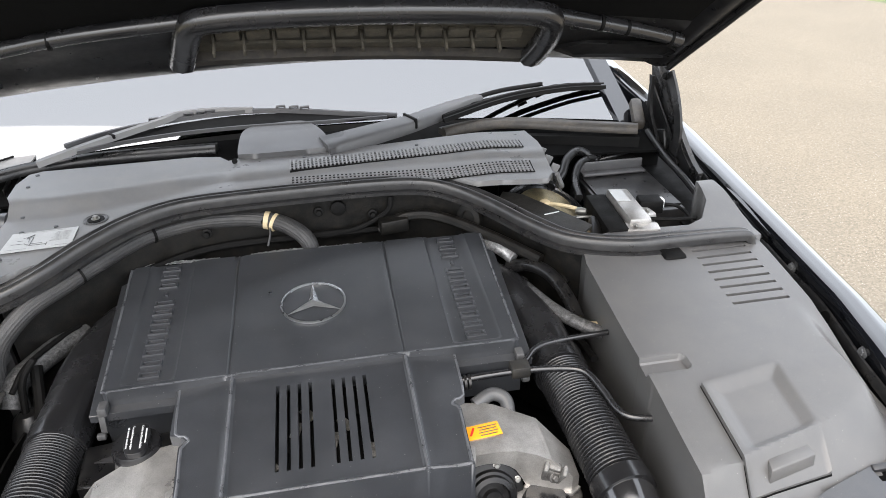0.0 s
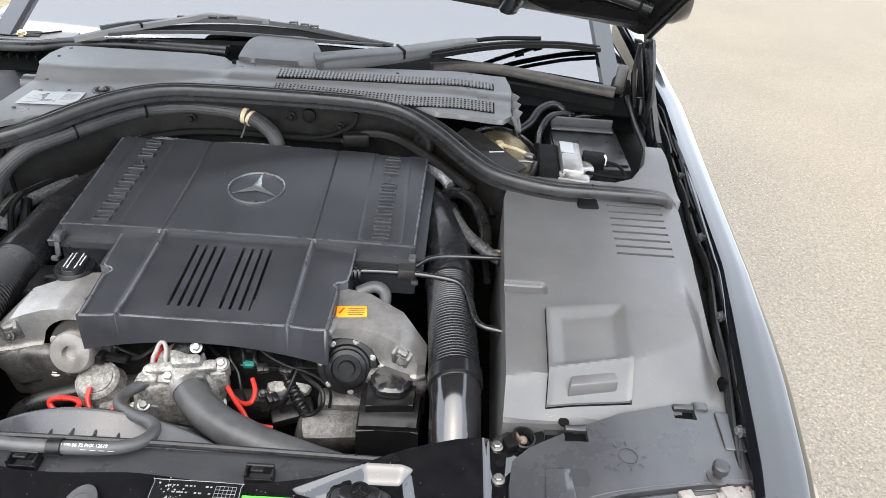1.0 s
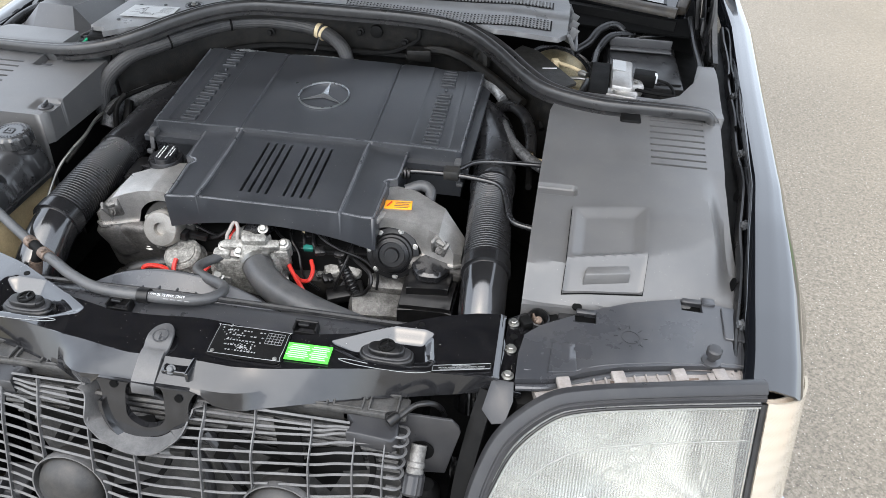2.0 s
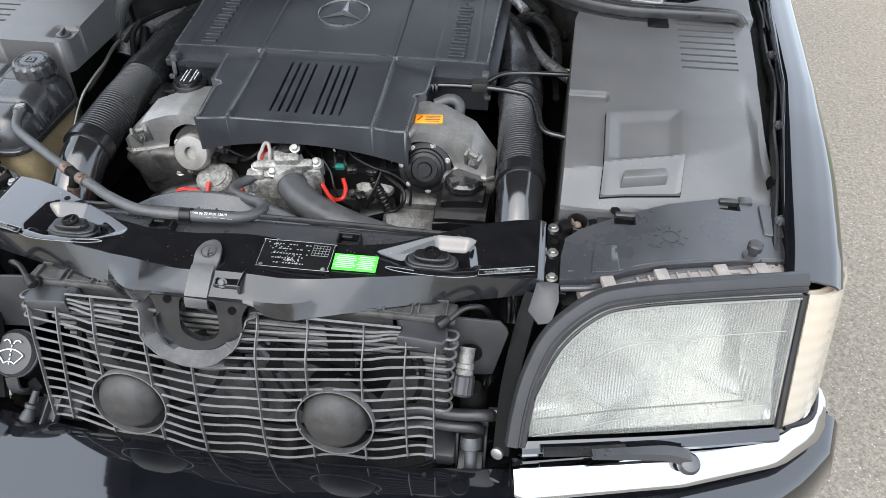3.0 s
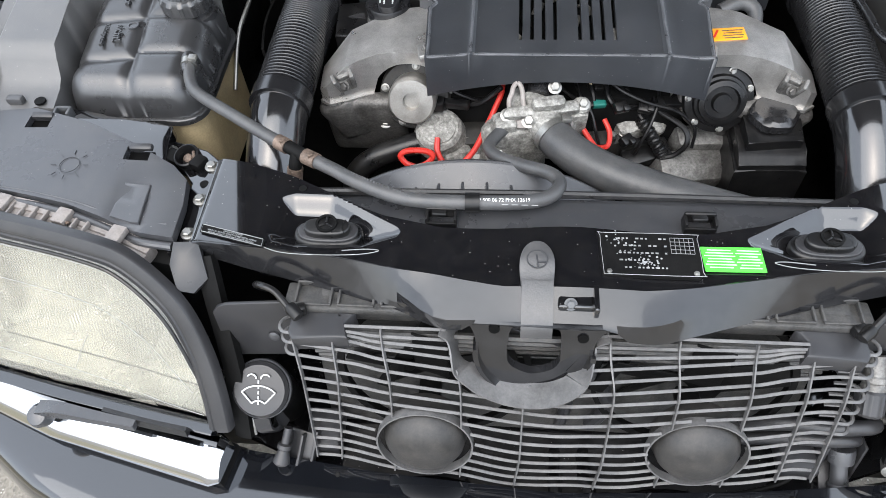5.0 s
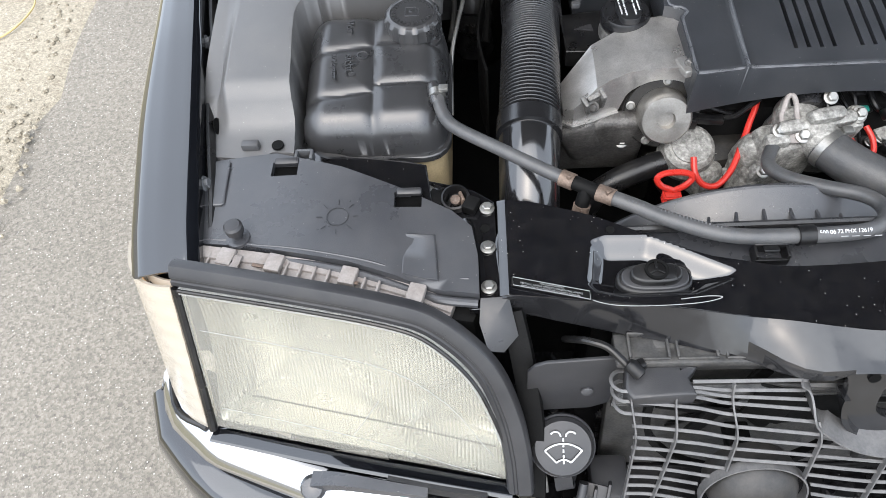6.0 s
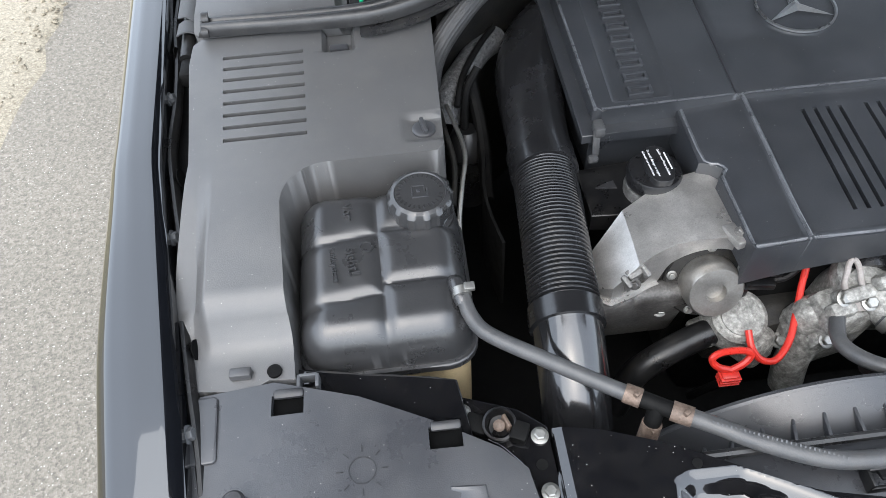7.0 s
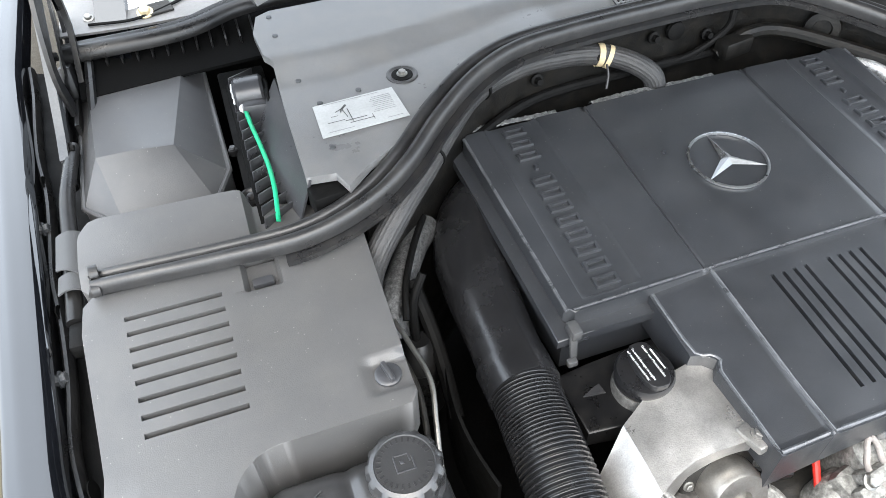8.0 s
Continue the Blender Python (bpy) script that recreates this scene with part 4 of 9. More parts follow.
# ---- grey covers on each side of the bay ----
def boxr_top(x, y):
    # flat top, a slanting crease, then a sloped front down to a narrow foot
    yc = lerp(x, [0.488, 0.55, 0.685, 0.77, 0.818, 0.86], [0.138, 0.149, 0.183, 0.221, 0.260, 0.300])
    yf = lerp(x, [0.48, 0.59, 0.79, 0.845], [0.094, 0.098, 0.127, 0.134])
    z = lerp(max(y, yc), [0.10, 0.14, 0.30, 0.46, 0.70], [0.838, 0.843, 0.862, 0.870, 0.886])
    if y < yc:
        z = 0.790 + (z - 0.790) * min(1, max(0, ((y - yf) / (yc - yf) - 0.16) / 0.84))
    # a pocket for the screw, open at the side
    z -= 0.010 * step(0.566, 0.560, x) * step(0.320, 0.325, y) * step(0.357, 0.352, y) * step(0.0215, 0.0185, math.hypot(max(0, x - 0.546), y - 0.3385))
    k = step(0.46, 0.24, y)
    return z - k * step(0.800, 0.838, x) * (z - 0.795) * 0.9


slotsr = [(lerp(k, [0, 7], [0.712, 0.706]), lerp(k, [0, 7], [0.822, 0.812]), 0.620 - k * 0.0232 - 0.0033, 0.620 - k * 0.0232 + 0.0033) for k in range(8)]
bxr = thing("equipment_box_cover", (0.66, 0.40, 0.60), "grey plastic box cover with cooling slots and a raised fuse lid", "cover")
part("shell", slab([(0.486, 0.094), (0.59, 0.098), (0.845, 0.132), (0.852, 0.25), (0.842, 0.42), (0.856, 0.60), (0.860, 0.705), (0.60, 0.72), (0.520, 0.70), (0.502, 0.62), (0.494, 0.40), (0.488, 0.20)], boxr_top, 0.02, 0.009, 0.010, slotsr, wall=0.60, xcuts=[0.545, 0.548, 0.551, 0.5545, 0.5575, 0.5605, 0.563, 0.566], ycuts=[0.3185, 0.321, 0.3235, 0.3265, 0.330, 0.347, 0.3505, 0.3535, 0.356, 0.3585]), "grey", bxr, smooth=30)
# added near-black sheet under the slots, in place of the shade inside
part("slot_shade_sheet", box((0.765, 0.54, 0.842), (0.14, 0.24, 0.012), 0.002), "dark", bxr)


def lid_edge(x, y):
    """How far a place lies inside the lid's left, right and rear edges."""
    return min(x - lerp(y, [0.116, 0.282], [0.550, 0.557]), lerp(y, [0.137, 0.304], [0.682, 0.694]) - x, lerp(x, [0.557, 0.694], [0.282, 0.306]) - y)


def lid_z(x, y):
    crease = lerp(x, [0.55, 0.69], [0.152, 0.182])
    dish = min(1.0, max(0.0, (lid_edge(x, y) - 0.005) / 0.020)) * step(0.0, 0.014, y - crease)
    # below the crease the face is hollowed beside the grip
    hollow = min(1.0, max(0.0, (crease - y) / 0.018)) * min(1.0, max(0.0, lid_edge(x, y) / 0.006))
    return boxr_top(x, y) + 0.0085 - 0.0070 * dish - 0.0040 * hollow


part("lid_gap", slab([(0.5488, 0.1145), (0.6833, 0.1355), (0.6953, 0.3053), (0.5558, 0.2828)], lambda x, y: boxr_top(x, y) + 0.0007, 0.004, 0.01, 0), "felt", bxr, "dark gap round the lid")
lid = part("fuse_lid", slab([(0.550, 0.116), (0.682, 0.137), (0.694, 0.304), (0.557, 0.282)], lid_z, 0.009, 0.004, 0.0015), "grey", bxr, "raised square lid", smooth=24)
grip = bmesh.new()
GT = [(0.588, 0.152, 0.841), (0.655, 0.166, 0.841), (0.658, 0.147, 0.838), (0.583, 0.131, 0.838), (0.658, 0.143, 0.812), (0.581, 0.127, 0.812), (0.660, 0.160, 0.812), (0.581, 0.145, 0.812)]
GV = [grip.verts.new(p) for p in GT]
for f in ((0, 1, 2, 3), (3, 2, 4, 5), (0, 3, 5, 7), (1, 6, 4, 2), (0, 7, 6, 1), (5, 4, 6, 7)):
    grip.faces.new([GV[k] for k in f])
bmesh.ops.recalc_face_normals(grip, faces=grip.faces)
part("lid_catch", bevel_sharp(grip, 0.002, 2, 20), "grey", lid, "tapered finger grip")
zb = boxr_top(0.540, 0.338)
sc = part("screw_boss", lathe([(0.011, -0.012), (0.011, -0.003), (0.008, -0.002)], (0.541, 0.337, zb), n=20), "lidgrey", bxr, "round screw head in its pocket")
part("screw_slot", box((0.541, 0.337, zb - 0.002), (0.018, 0.004, 0.003), 0.001, (0, 0, 15)), "bezel", sc)
part("latch_pocket", box((0.672, 0.622, 0.8765), (0.044, 0.044, 0.018), 0.006), "dark", bxr, "dark recess with a catch")
part("pocket_catch", box((0.674, 0.634, 0.879), (0.020, 0.012, 0.014), 0.002, (20, 0, 0)), "grey", bxr)
part("fixing_tab", lathe([(0.008, 0), (0.008, 0.003), (0.003, 0.003)], (0.577, 0.101, 0.790), n=16), "dark", bxr)
part("fixing_tab", box((0.79, 0.142, 0.800), (0.022, 0.016, 0.008), 0.003), "lampcover", bxr)
# raised wall at the rear corner
part("rear_wall", slab([(0.56, 0.662), (0.65, 0.676), (0.715, 0.684), (0.778, 0.712), (0.812, 0.762), (0.826, 0.828), (0.829, 0.843), (0.837, 0.854), (0.848, 0.857), (0.858, 0.851), (0.864, 0.838), (0.866, 0.78), (0.866, 0.64), (0.70, 0.636), (0.56, 0.645)], lambda x, y: 0.889 + 0.026 * step(0.67, 0.82, y) - 0.012 * step(0.835, 0.862, y) + 0.004 * step(0.66, 0.70, y), 0.02, 0.015, 0.008, wall=0.62), "grey", bxr, "curved rear wall", smooth=60)


def boxl_top(x, y):
    z = lerp(y, [0.14, 0.190, 0.222, 0.30, 0.40, 0.46, 0.70, 0.80], [0.797, 0.804, 0.850, 0.863, 0.868, 0.870, 0.888, 0.898])
    z -= 0.007 * step(-0.590, -0.572, x) * step(0.416, 0.430, y) * step(0.472, 0.458, y)
    z -= 0.014 * step(-0.686, -0.680, x) * step(-0.640, -0.646, x) * step(0.600, 0.608, y)
    k = step(0.42, 0.22, y)
    return z - k * step(-0.818, -0.838, x) * (z - 0.80) * 0.6


slotsl = [(-a[1], -a[0], a[2] - 0.012 + 0.0012 * k, a[3] - 0.012 + 0.0012 * k) for k, a in enumerate(slotsr)]
bxl = thing("equipment_box_cover", (-0.70, 0.45, 0.60), "grey plastic box cover with cooling slots, cut out for a tank", "cover")
arc = [(-0.738 + 0.055 * (1 - math.cos(a)), 0.345 + 0.055 * math.sin(a)) for a in np.linspace(0, math.pi / 2, 7)]
part("shell", slab([(-0.856, 0.146), (-0.800, 0.140), (-0.774, 0.139), (-0.757, 0.148), (-0.728, 0.146), (-0.733, 0.25)] + arc + [(-0.545, 0.400), (-0.536, 0.412), (-0.533, 0.55), (-0.530, 0.652), (-0.70, 0.650), (-0.856, 0.652), (-0.866, 0.640), (-0.868, 0.60), (-0.852, 0.42), (-0.862, 0.28)], boxl_top, 0.02, 0.014, 0.014, slotsl, wall=lambda x, y: 0.60 if x < -0.56 else 0.80, xcuts=(-0.818, -0.828, -0.838, -0.590, -0.584, -0.578, -0.572, -0.686, -0.683, -0.680, -0.646, -0.643, -0.640), ycuts=(0.416, 0.421, 0.426, 0.431, 0.457, 0.462, 0.467, 0.472, 0.600, 0.604, 0.608)), "grey", bxl, smooth=50)
part("rear_shelf", slab([(-0.857, 0.656), (-0.70, 0.654), (-0.530, 0.656), (-0.548, 0.702), (-0.60, 0.735), (-0.655, 0.748), (-0.661, 0.764), (-0.672, 0.771), (-0.845, 0.778), (-0.856, 0.774), (-0.866, 0.756), (-0.868, 0.745), (-0.866, 0.666)], lambda x, y: 0.884 + 0.012 * step(0.65, 0.70, y) - 0.016 * step(-0.665, -0.655, x), 0.02, 0.014, 0.010, wall=0.60, xcuts=(-0.665, -0.660, -0.655)), "grey", bxl, "raised shelf behind the seal", smooth=50)
part("lower_housing", box((-0.70, 0.545, 0.70), (0.27, 0.26, 0.20), 0.01), "dark", bxl, "black lower part of the box")
# same added dark sheet: shade below these slots, done in colour
part("slot_shade_sheet", box((-0.765, 0.53, 0.842), (0.14, 0.24, 0.012), 0.002), "dark", bxl)
zb = boxl_top(-0.560, 0.443)
sc = part("screw_boss", lathe([(0.015, -0.004), (0.015, 0.003), (0.012, 0.005)], (-0.559, 0.444, zb), n=24), "lampcover", bxl, "round quarter-turn screw")
part("screw_blade", box((-0.559, 0.444, zb + 0.008), (0.006, 0.026, 0.008), 0.002, (0, 0, 12)), "lampcover", sc)
part("pocket_catch", join(box((-0.663, 0.618, boxl_top(-0.663, 0.618) + 0.004), (0.026, 0.012, 0.008), 0.002), box((-0.663, 0.626, boxl_top(-0.663, 0.618) + 0.002), (0.018, 0.004, 0.004), 0.001)), "lampcover", bxl, "small moulded catch")
part("fixing_tab", box((-0.786, 0.156, 0.804), (0.024, 0.012, 0.012), 0.003), "lidgrey", bxl)
part("fixing_tab", lathe([(0.008, 0), (0.008, 0.003), (0.003, 0.003)], (-0.750, 0.156, 0.8005), n=16), "dark", bxl)
part("fixing_clip", box((-0.877, 0.62, 0.855), (0.024, 0.04, 0.024), 0.006), "dark", bxl)


for s in (1, -1):
    mp_ = part("lamp_mount_panel", slab(mirrored([(0.545, 0.065), (0.60, 0.080), (0.66, 0.108), (0.745, 0.140), (0.742, 0.172), (0.66, 0.155), (0.60, 0.145), (0.555, 0.135)], s), lambda x, y: 0.778, 0.02, 0.04, 0.003), "paint", cross, "glossy black panel edge")
    part("mount_bracket", join(box((s * 0.715, 0.150, 0.790), (0.020, 0.004, 0.016), 0.001), box((s * 0.725, 0.143, 0.790), (0.004, 0.016, 0.016), 0.001), box((s * 0.705, 0.143, 0.790), (0.004, 0.016, 0.016), 0.001)), "link", mp_)


# ---- headlamp top covers ----
def lamp_cover(s):
    t = thing("headlamp_top_cover", (s * 0.67, 0.04, 0.76), "dark grey plastic access cover above the headlamp, moulded light symbol", "cover", "headlamp covers")

    def top(x, y):
        a = abs(x)
        z = 0.790 + 0.008 * math.sin(math.pi * min(1, max(0, (a - 0.48) / 0.40))) + 0.004 * step(0.0, 0.12, y)
        return z - 0.004 * step(0.585, 0.575, a) * step(0.535, 0.545, a) * step(0.02, 0.0, y)
    o = mirrored([(0.488, -0.072), (0.489, -0.02), (0.496, 0.022), (0.520, 0.045), (0.585, 0.080), (0.66, 0.115), (0.75, 0.143), (0.845, 0.136), (0.862, 0.10), (0.856, 0.012), (0.75, -0.004), (0.64, -0.028), (0.56, -0.056), (0.53, -0.068)], s)
    clips = ((0.59, 0.072), (0.762, 0.128)) if s > 0 else ((0.574, 0.063), (0.735, 0.117))
    openings = [tuple(sorted((s * (x - 0.017), s * (x + 0.017)))) + (y - 0.013, y + 0.010) for x, y in clips]
    sh = part("shell", slab(o, top, 0.014, 0.02, 0.004, openings), "lampcover", t)
    part("front_lip", tube([(s * a, b - 0.004, top(a, b) - 0.012) for a, b in ((0.49, -0.074), (0.53, -0.07), (0.56, -0.058), (0.64, -0.031), (0.75, -0.007), (0.855, 0.010))], 0.0055, 10), "lampcover", t, "rolled front edge")
    part("front_crease", tube([(s * a, b, top(a, b) - 0.0008) for a, b in ((0.500, -0.052), (0.553, -0.050), (0.61, -0.030), (0.674, -0.014), (0.72, -0.005), (0.768, 0.003), (0.776, 0.018), (0.786, 0.020), (0.794, 0.011), (0.815, 0.013), (0.838, 0.016), (0.842, 0.05))], 0.0018, 8), "lampcover", t, "moulded crease along the front")
    for x, y in clips:
        # added black plate below each clip opening stands for its shade
        c = part("clip_recess", box((s * x, y, top(x, y) - 0.0115), (0.034, 0.022, 0.003), 0.0005), "felt", t, "clip opening, its shade put in as a dark plate")
        part("clip_tongue", box((s * x + 0.001, y + 0.011, top(x, y) - 0.001), (0.032, 0.010, 0.009), 0.003, (18, 0, 0)), "bezel", c)
    z = top(0.66, 0.036) + 0.0012
    part("light_symbol", join(lathe([(0.0137, 0), (0.0137, 0.0008), (0.0131, 0.0008), (0.0131, 0)], (s * 0.659, 0.036, z), n=28, loop=True), *[box((s * 0.659 + 0.0225 * math.cos(a), 0.036 + 0.0225 * math.sin(a), z + 0.0006), (0.007, 0.0007, 0.0008), 0, (0, 0, math.degrees(a))) for a in [k * math.pi / 4 for k in range(8)]]), "bezel", t, "moulded sun-shaped light symbol")
    part("raised_pad", slab(mirrored([(0.535, -0.055), (0.54, 0.01), (0.575, 0.012), (0.578, -0.045)], s), lambda x, y: top(x, y) + 0.0020, 0.005, 0.03, 0.0018), "lampcover", t)
    part("end_pad", slab(mirrored([(0.806, 0.064), (0.809, 0.061), (0.831, 0.061), (0.834, 0.064), (0.838, 0.130), (0.836, 0.134), (0.813, 0.134), (0.809, 0.131)], s), lambda x, y: top(x, y) + 0.0035, 0.005, 0.03, 0.002), "lampcover", t, "raised rounded pad")
    k = part("knob", lathe([(0.007, 0), (0.006, 0.010), (0.0075, 0.012), (0.011, 0.014), (0.0115, 0.024), (0.009, 0.027), (0.004, 0.0275)], (s * 0.779, 0.012, top(0.78, 0.012)), n=20), "bezel", t, "black knurled fixing knob")
    part("knob_foot", lathe([(0.015, -0.001), (0.0145, 0.003), (0.010, 0.004)], (s * 0.779, 0.011, top(0.78, 0.01)), n=20), "lampcover", t)
    return t


for s in (1, -1):
    lamp_cover(s)


# ---- headlamps ----
LENS_N = Vector((0.176, -0.884, 0.434))
LTOP = [(0.453, -0.223, 0.592), (0.457, -0.205, 0.627), (0.470, -0.183, 0.668), (0.497, -0.149, 0.726), (0.544, -0.119, 0.767), (0.594, -0.103, 0.780), (0.702, -0.080, 0.784), (0.842, -0.053, 0.786)]
LBOT = [(0.453, -0.223, 0.592), (0.500, -0.214, 0.591), (0.550, -0.204, 0.590), (0.60, -0.195, 0.590), (0.66, -0.184, 0.590), (0.72, -0.172, 0.590), (0.78, -0.160, 0.591), (0.843, -0.148, 0.592)]


def poly_at(pts, u):
    k = u * (len(pts) - 1)
    i = min(int(k), len(pts) - 2)
    return Vector(pts[i]).lerp(Vector(pts[i + 1]), k - i)


LT, LB = [tuple(p) for p in spline(LTOP, 6)], [tuple(p) for p in spline(LBOT, 6)]


def headlamp(s):
    t = thing("headlamp", (s * 0.66, -0.13, 0.57), "large ribbed glass headlamp in a black rubber surround", "headlamp", "headlamps")

    def face(u, v, depth=0.0, inset=0.0):
        u2 = inset + (1 - 2 * inset) * u
        p = poly_at(LB, u2).lerp(poly_at(LT, u2), inset + (1 - 2 * inset) * v)
        p += LENS_N * (0.010 * math.sin(math.pi * u2) * math.sin(math.pi * min(1, max(0, v))) - depth)
        return (s * p.x, p.y, p.z)
    ln = part("lens", sheet(lambda u, v: face(u, v), 48, 16, 0.003 * s), "lens" if s > 0 else "yellowlens", t, "clear ribbed glass" if s > 0 else "yellowed ribbed glass", smooth=60)
    ln.visible_shadow = False

    def bowl(u, v):
        # a floor, a wide shallow chamber, a deep one beside it, and a slanting outer wall
        if u < 0.44:
            deep = 0.052 + 0.026 * math.sin(math.pi * u / 0.44)
        elif u < 0.95:
            deep = 0.060 + 0.036 * math.sin(math.pi * (u - 0.44) / 0.51)
        else:
            deep = 0.060 - 0.052 * (u - 0.95) / 0.05
        if v < 0.28:
            q = v / 0.28
            return face(u, 0.02 + 0.05 * q, 0.006 + (min(deep, 0.056) - 0.006) * q, 0.012)
        q = (v - 0.28) / 0.72
        return face(u, 0.07 + 0.93 * q, 0.008 + (deep - 0.008) * max(0.0, math.cos(q * math.pi / 2)) ** 0.95 + 0.012 * math.sin(q * math.pi), 0.012)
    rf = part("reflector", sheet(bowl, 100, 50, 0.003 * s), "reflector", t, "silvered reflector", smooth=30)
    part("floor_gap", tube([face(u, 0.075, 0.050) for u in np.linspace(0.10, 0.94, 16)], 0.0013, 6, 2), "bezel", rf, "dark joint along the lamp floor")
    part("lens_seam", tube([tuple(Vector(face(u, 0.74, -0.0016))) for u in np.linspace(0.20, 0.985, 14)], 0.0006, 6, 1), "rimglass", ln)
    part("lens_seam", tube([tuple(Vector(face(u, 0.17, -0.0016))) for u in np.linspace(0.06, 0.97, 14)], 0.0006, 6, 1), "rimglass", ln)
    part("lens_seam", tube([tuple(Vector(face(0.60, v, -0.0016))) for v in np.linspace(0.17, 0.52, 8)], 0.0006, 6, 1), "rimglass", ln)
    # rubber surround
    B = [(0.449, -0.236, 0.586), (0.453, -0.207, 0.636), (0.464, -0.175, 0.686), (0.489, -0.141, 0.738), (0.541, -0.110, 0.778), (0.595, -0.095, 0.790), (0.703, -0.071, 0.793), (0.850, -0.042, 0.796)]
    prof = [(-0.019, -0.012), (-0.019, 0.000), (-0.017, 0.003), (-0.006, 0.0055), (-0.002, 0.0055), (0.000, 0.0030), (0.0025, 0.0030), (0.004, 0.0048), (0.010, 0.0036), (0.0135, -0.001), (0.0135, -0.012)]
    line = spline(mirrored(B, s), 6)
    pr = prof if s > 0 else [(-a, b) for a, b in prof]
    part("surround", sweep(line, pr, up=(s * LENS_N.x, LENS_N.y, LENS_N.z)), "bezel", t, "dark grey rubber surround", smooth=40)
    part("glass_rim", sweep(spline(mirrored([tuple(p + LENS_N * 0.002) for p in spline(LTOP, 2)], s), 3), [(-0.003, -0.003), (0.006, -0.003), (0.006, 0.0015), (-0.003, 0.0015)] if s > 0 else [(0.003, -0.003), (-0.006, -0.003), (-0.006, 0.0015), (0.003, 0.0015)], up=(s * LENS_N.x, LENS_N.y, LENS_N.z)), "rimglass", ln, "pale moulded edge of the glass", smooth=60)
    part("inner_bead", tube(mirrored([tuple(p + LENS_N * 0.004) for p in spline(LTOP, 3)], s), 0.0026, 8, 2), "rubber", t)
    low = spline(mirrored([(0.455, -0.236, 0.585), (0.55, -0.218, 0.583), (0.70, -0.190, 0.583), (0.85, -0.158, 0.585)], s), 6)
    part("lower_trim", sweep(low, [(-0.008, -0.010), (-0.008, 0.005), (-0.003, 0.004), (0.010, -0.003), (0.012, -0.012)], up=(0, -0.4, 1)), "bodypaint", t)
    part("outer_trim", tube(mirrored([(0.848, -0.050, 0.785), (0.849, -0.09, 0.70), (0.848, -0.152, 0.590)], s), 0.006, 8), "rubber", t)
    # pale housing edge with its clips
    hp = [(0.52, -0.085, 0.776), (0.58, -0.062, 0.782), (0.66, -0.038, 0.787), (0.75, -0.020, 0.790), (0.85, -0.004, 0.792)]
    hs = part("housing_edge", sweep(spline(mirrored(hp, s), 5), [(-0.015, -0.02), (-0.015, -0.003), (-0.004, -0.002), (-0.003, 0.001), (0.012, 0.002), (0.012, -0.02)]), "housing", t, "pale beige lamp housing rim")
    for x, y in ((0.56, -0.068), (0.64, -0.043), (0.73, -0.023), (0.79, -0.013), (0.835, -0.006)):
        part("housing_clip", box((s * x, y - 0.002, 0.790 + 0.004 * (x - 0.56) / 0.3), (0.020, 0.024, 0.010), 0.002, (0, 0, s * 14)), "housing", hs)
    hpl = part("hole_plate", box((s * 0.786, -0.020, 0.7945), (0.030, 0.018, 0.003), 0.001, (0, 0, s * 12)), "housing", hs, "small plate with a round hole")
    part("hole", lathe([(0.0042, 0), (0.0042, 0.0004), (0.001, 0.0005)], (s * 0.785, -0.022, 0.7962), n=16), "felt", hpl)
    for x, y in ((0.605, -0.062), (0.622, -0.057), (0.665, -0.045), (0.682, -0.040), (0.699, -0.036), (0.716, -0.033), (0.812, -0.012)):
        part("housing_rib", box((s * x, y, 0.789), (0.003, 0.020, 0.008), 0.001, (0, 0, s * 14)), "housing", hs)
    for x, y in ((0.64, -0.052), (0.745, -0.028)):
        part("housing_slot", box((s * x, y, 0.7915), (0.026, 0.004, 0.0022), 0.0005, (0, 0, s * 14)), "rust", hs, "stained slot")
    # soft corner flap
    fl = bmesh.new()
    P = mirrored([(0.455, -0.075, 0.787), (0.487, -0.075, 0.785), (0.489, -0.100, 0.772), (0.480, -0.124, 0.750), (0.462, -0.122, 0.742), (0.445, -0.106, 0.752), (0.470, -0.097, 0.781)], s)
    V = [fl.verts.new(p) for p in P]
    for k in range(6):
        fl.faces.new((V[6], V[k], V[(k + 1) % 6]))
    ext = bmesh.ops.extrude_face_region(fl, geom=fl.faces[:])["geom"]
    bmesh.ops.translate(fl, verts=[g for g in ext if isinstance(g, bmesh.types.BMVert)], vec=(0, 0.004, -0.006))
    part("corner_flap", fl, "bezel", t, "grey rubber corner flap")
    # inner cheek beside the radiator
    part("lamp_back", box((s * 0.66, -0.03, 0.66), (0.36, 0.06, 0.20), 0.02, (0, 0, s * 12)), "dark", t)
    part("inner_cheek", sweep(spline(mirrored([(0.452, -0.08, 0.765), (0.440, -0.12, 0.72), (0.428, -0.17, 0.64), (0.425, -0.225, 0.545)], s), 5), [(-0.006, -0.013), (0.006, -0.013), (0.008, 0.0), (0.006, 0.013), (-0.006, 0.013)], up=(1, -0.3, 0)), "dark", t, "dark rubber cheek")

    # turn signal, wrapped round the corner
    def ind(u, v):
        a = Vector((0.856, -0.150, 0.592)).lerp(Vector((0.855, -0.050, 0.786)), v)
        b = Vector((0.930, -0.122, 0.590)).lerp(Vector((0.916, -0.052, 0.788)), v)
        c = Vector((0.952, 0.020, 0.590)).lerp(Vector((0.930, 0.028, 0.775)), v)
        p = a * (1 - u) ** 2 + b * 2 * u * (1 - u) + c * u * u
        p += Vector((0.3, -0.9, 0.1)) * (0.0004 * math.sin(v * 2 * math.pi * 9))
        return (s * p.x, p.y, p.z)
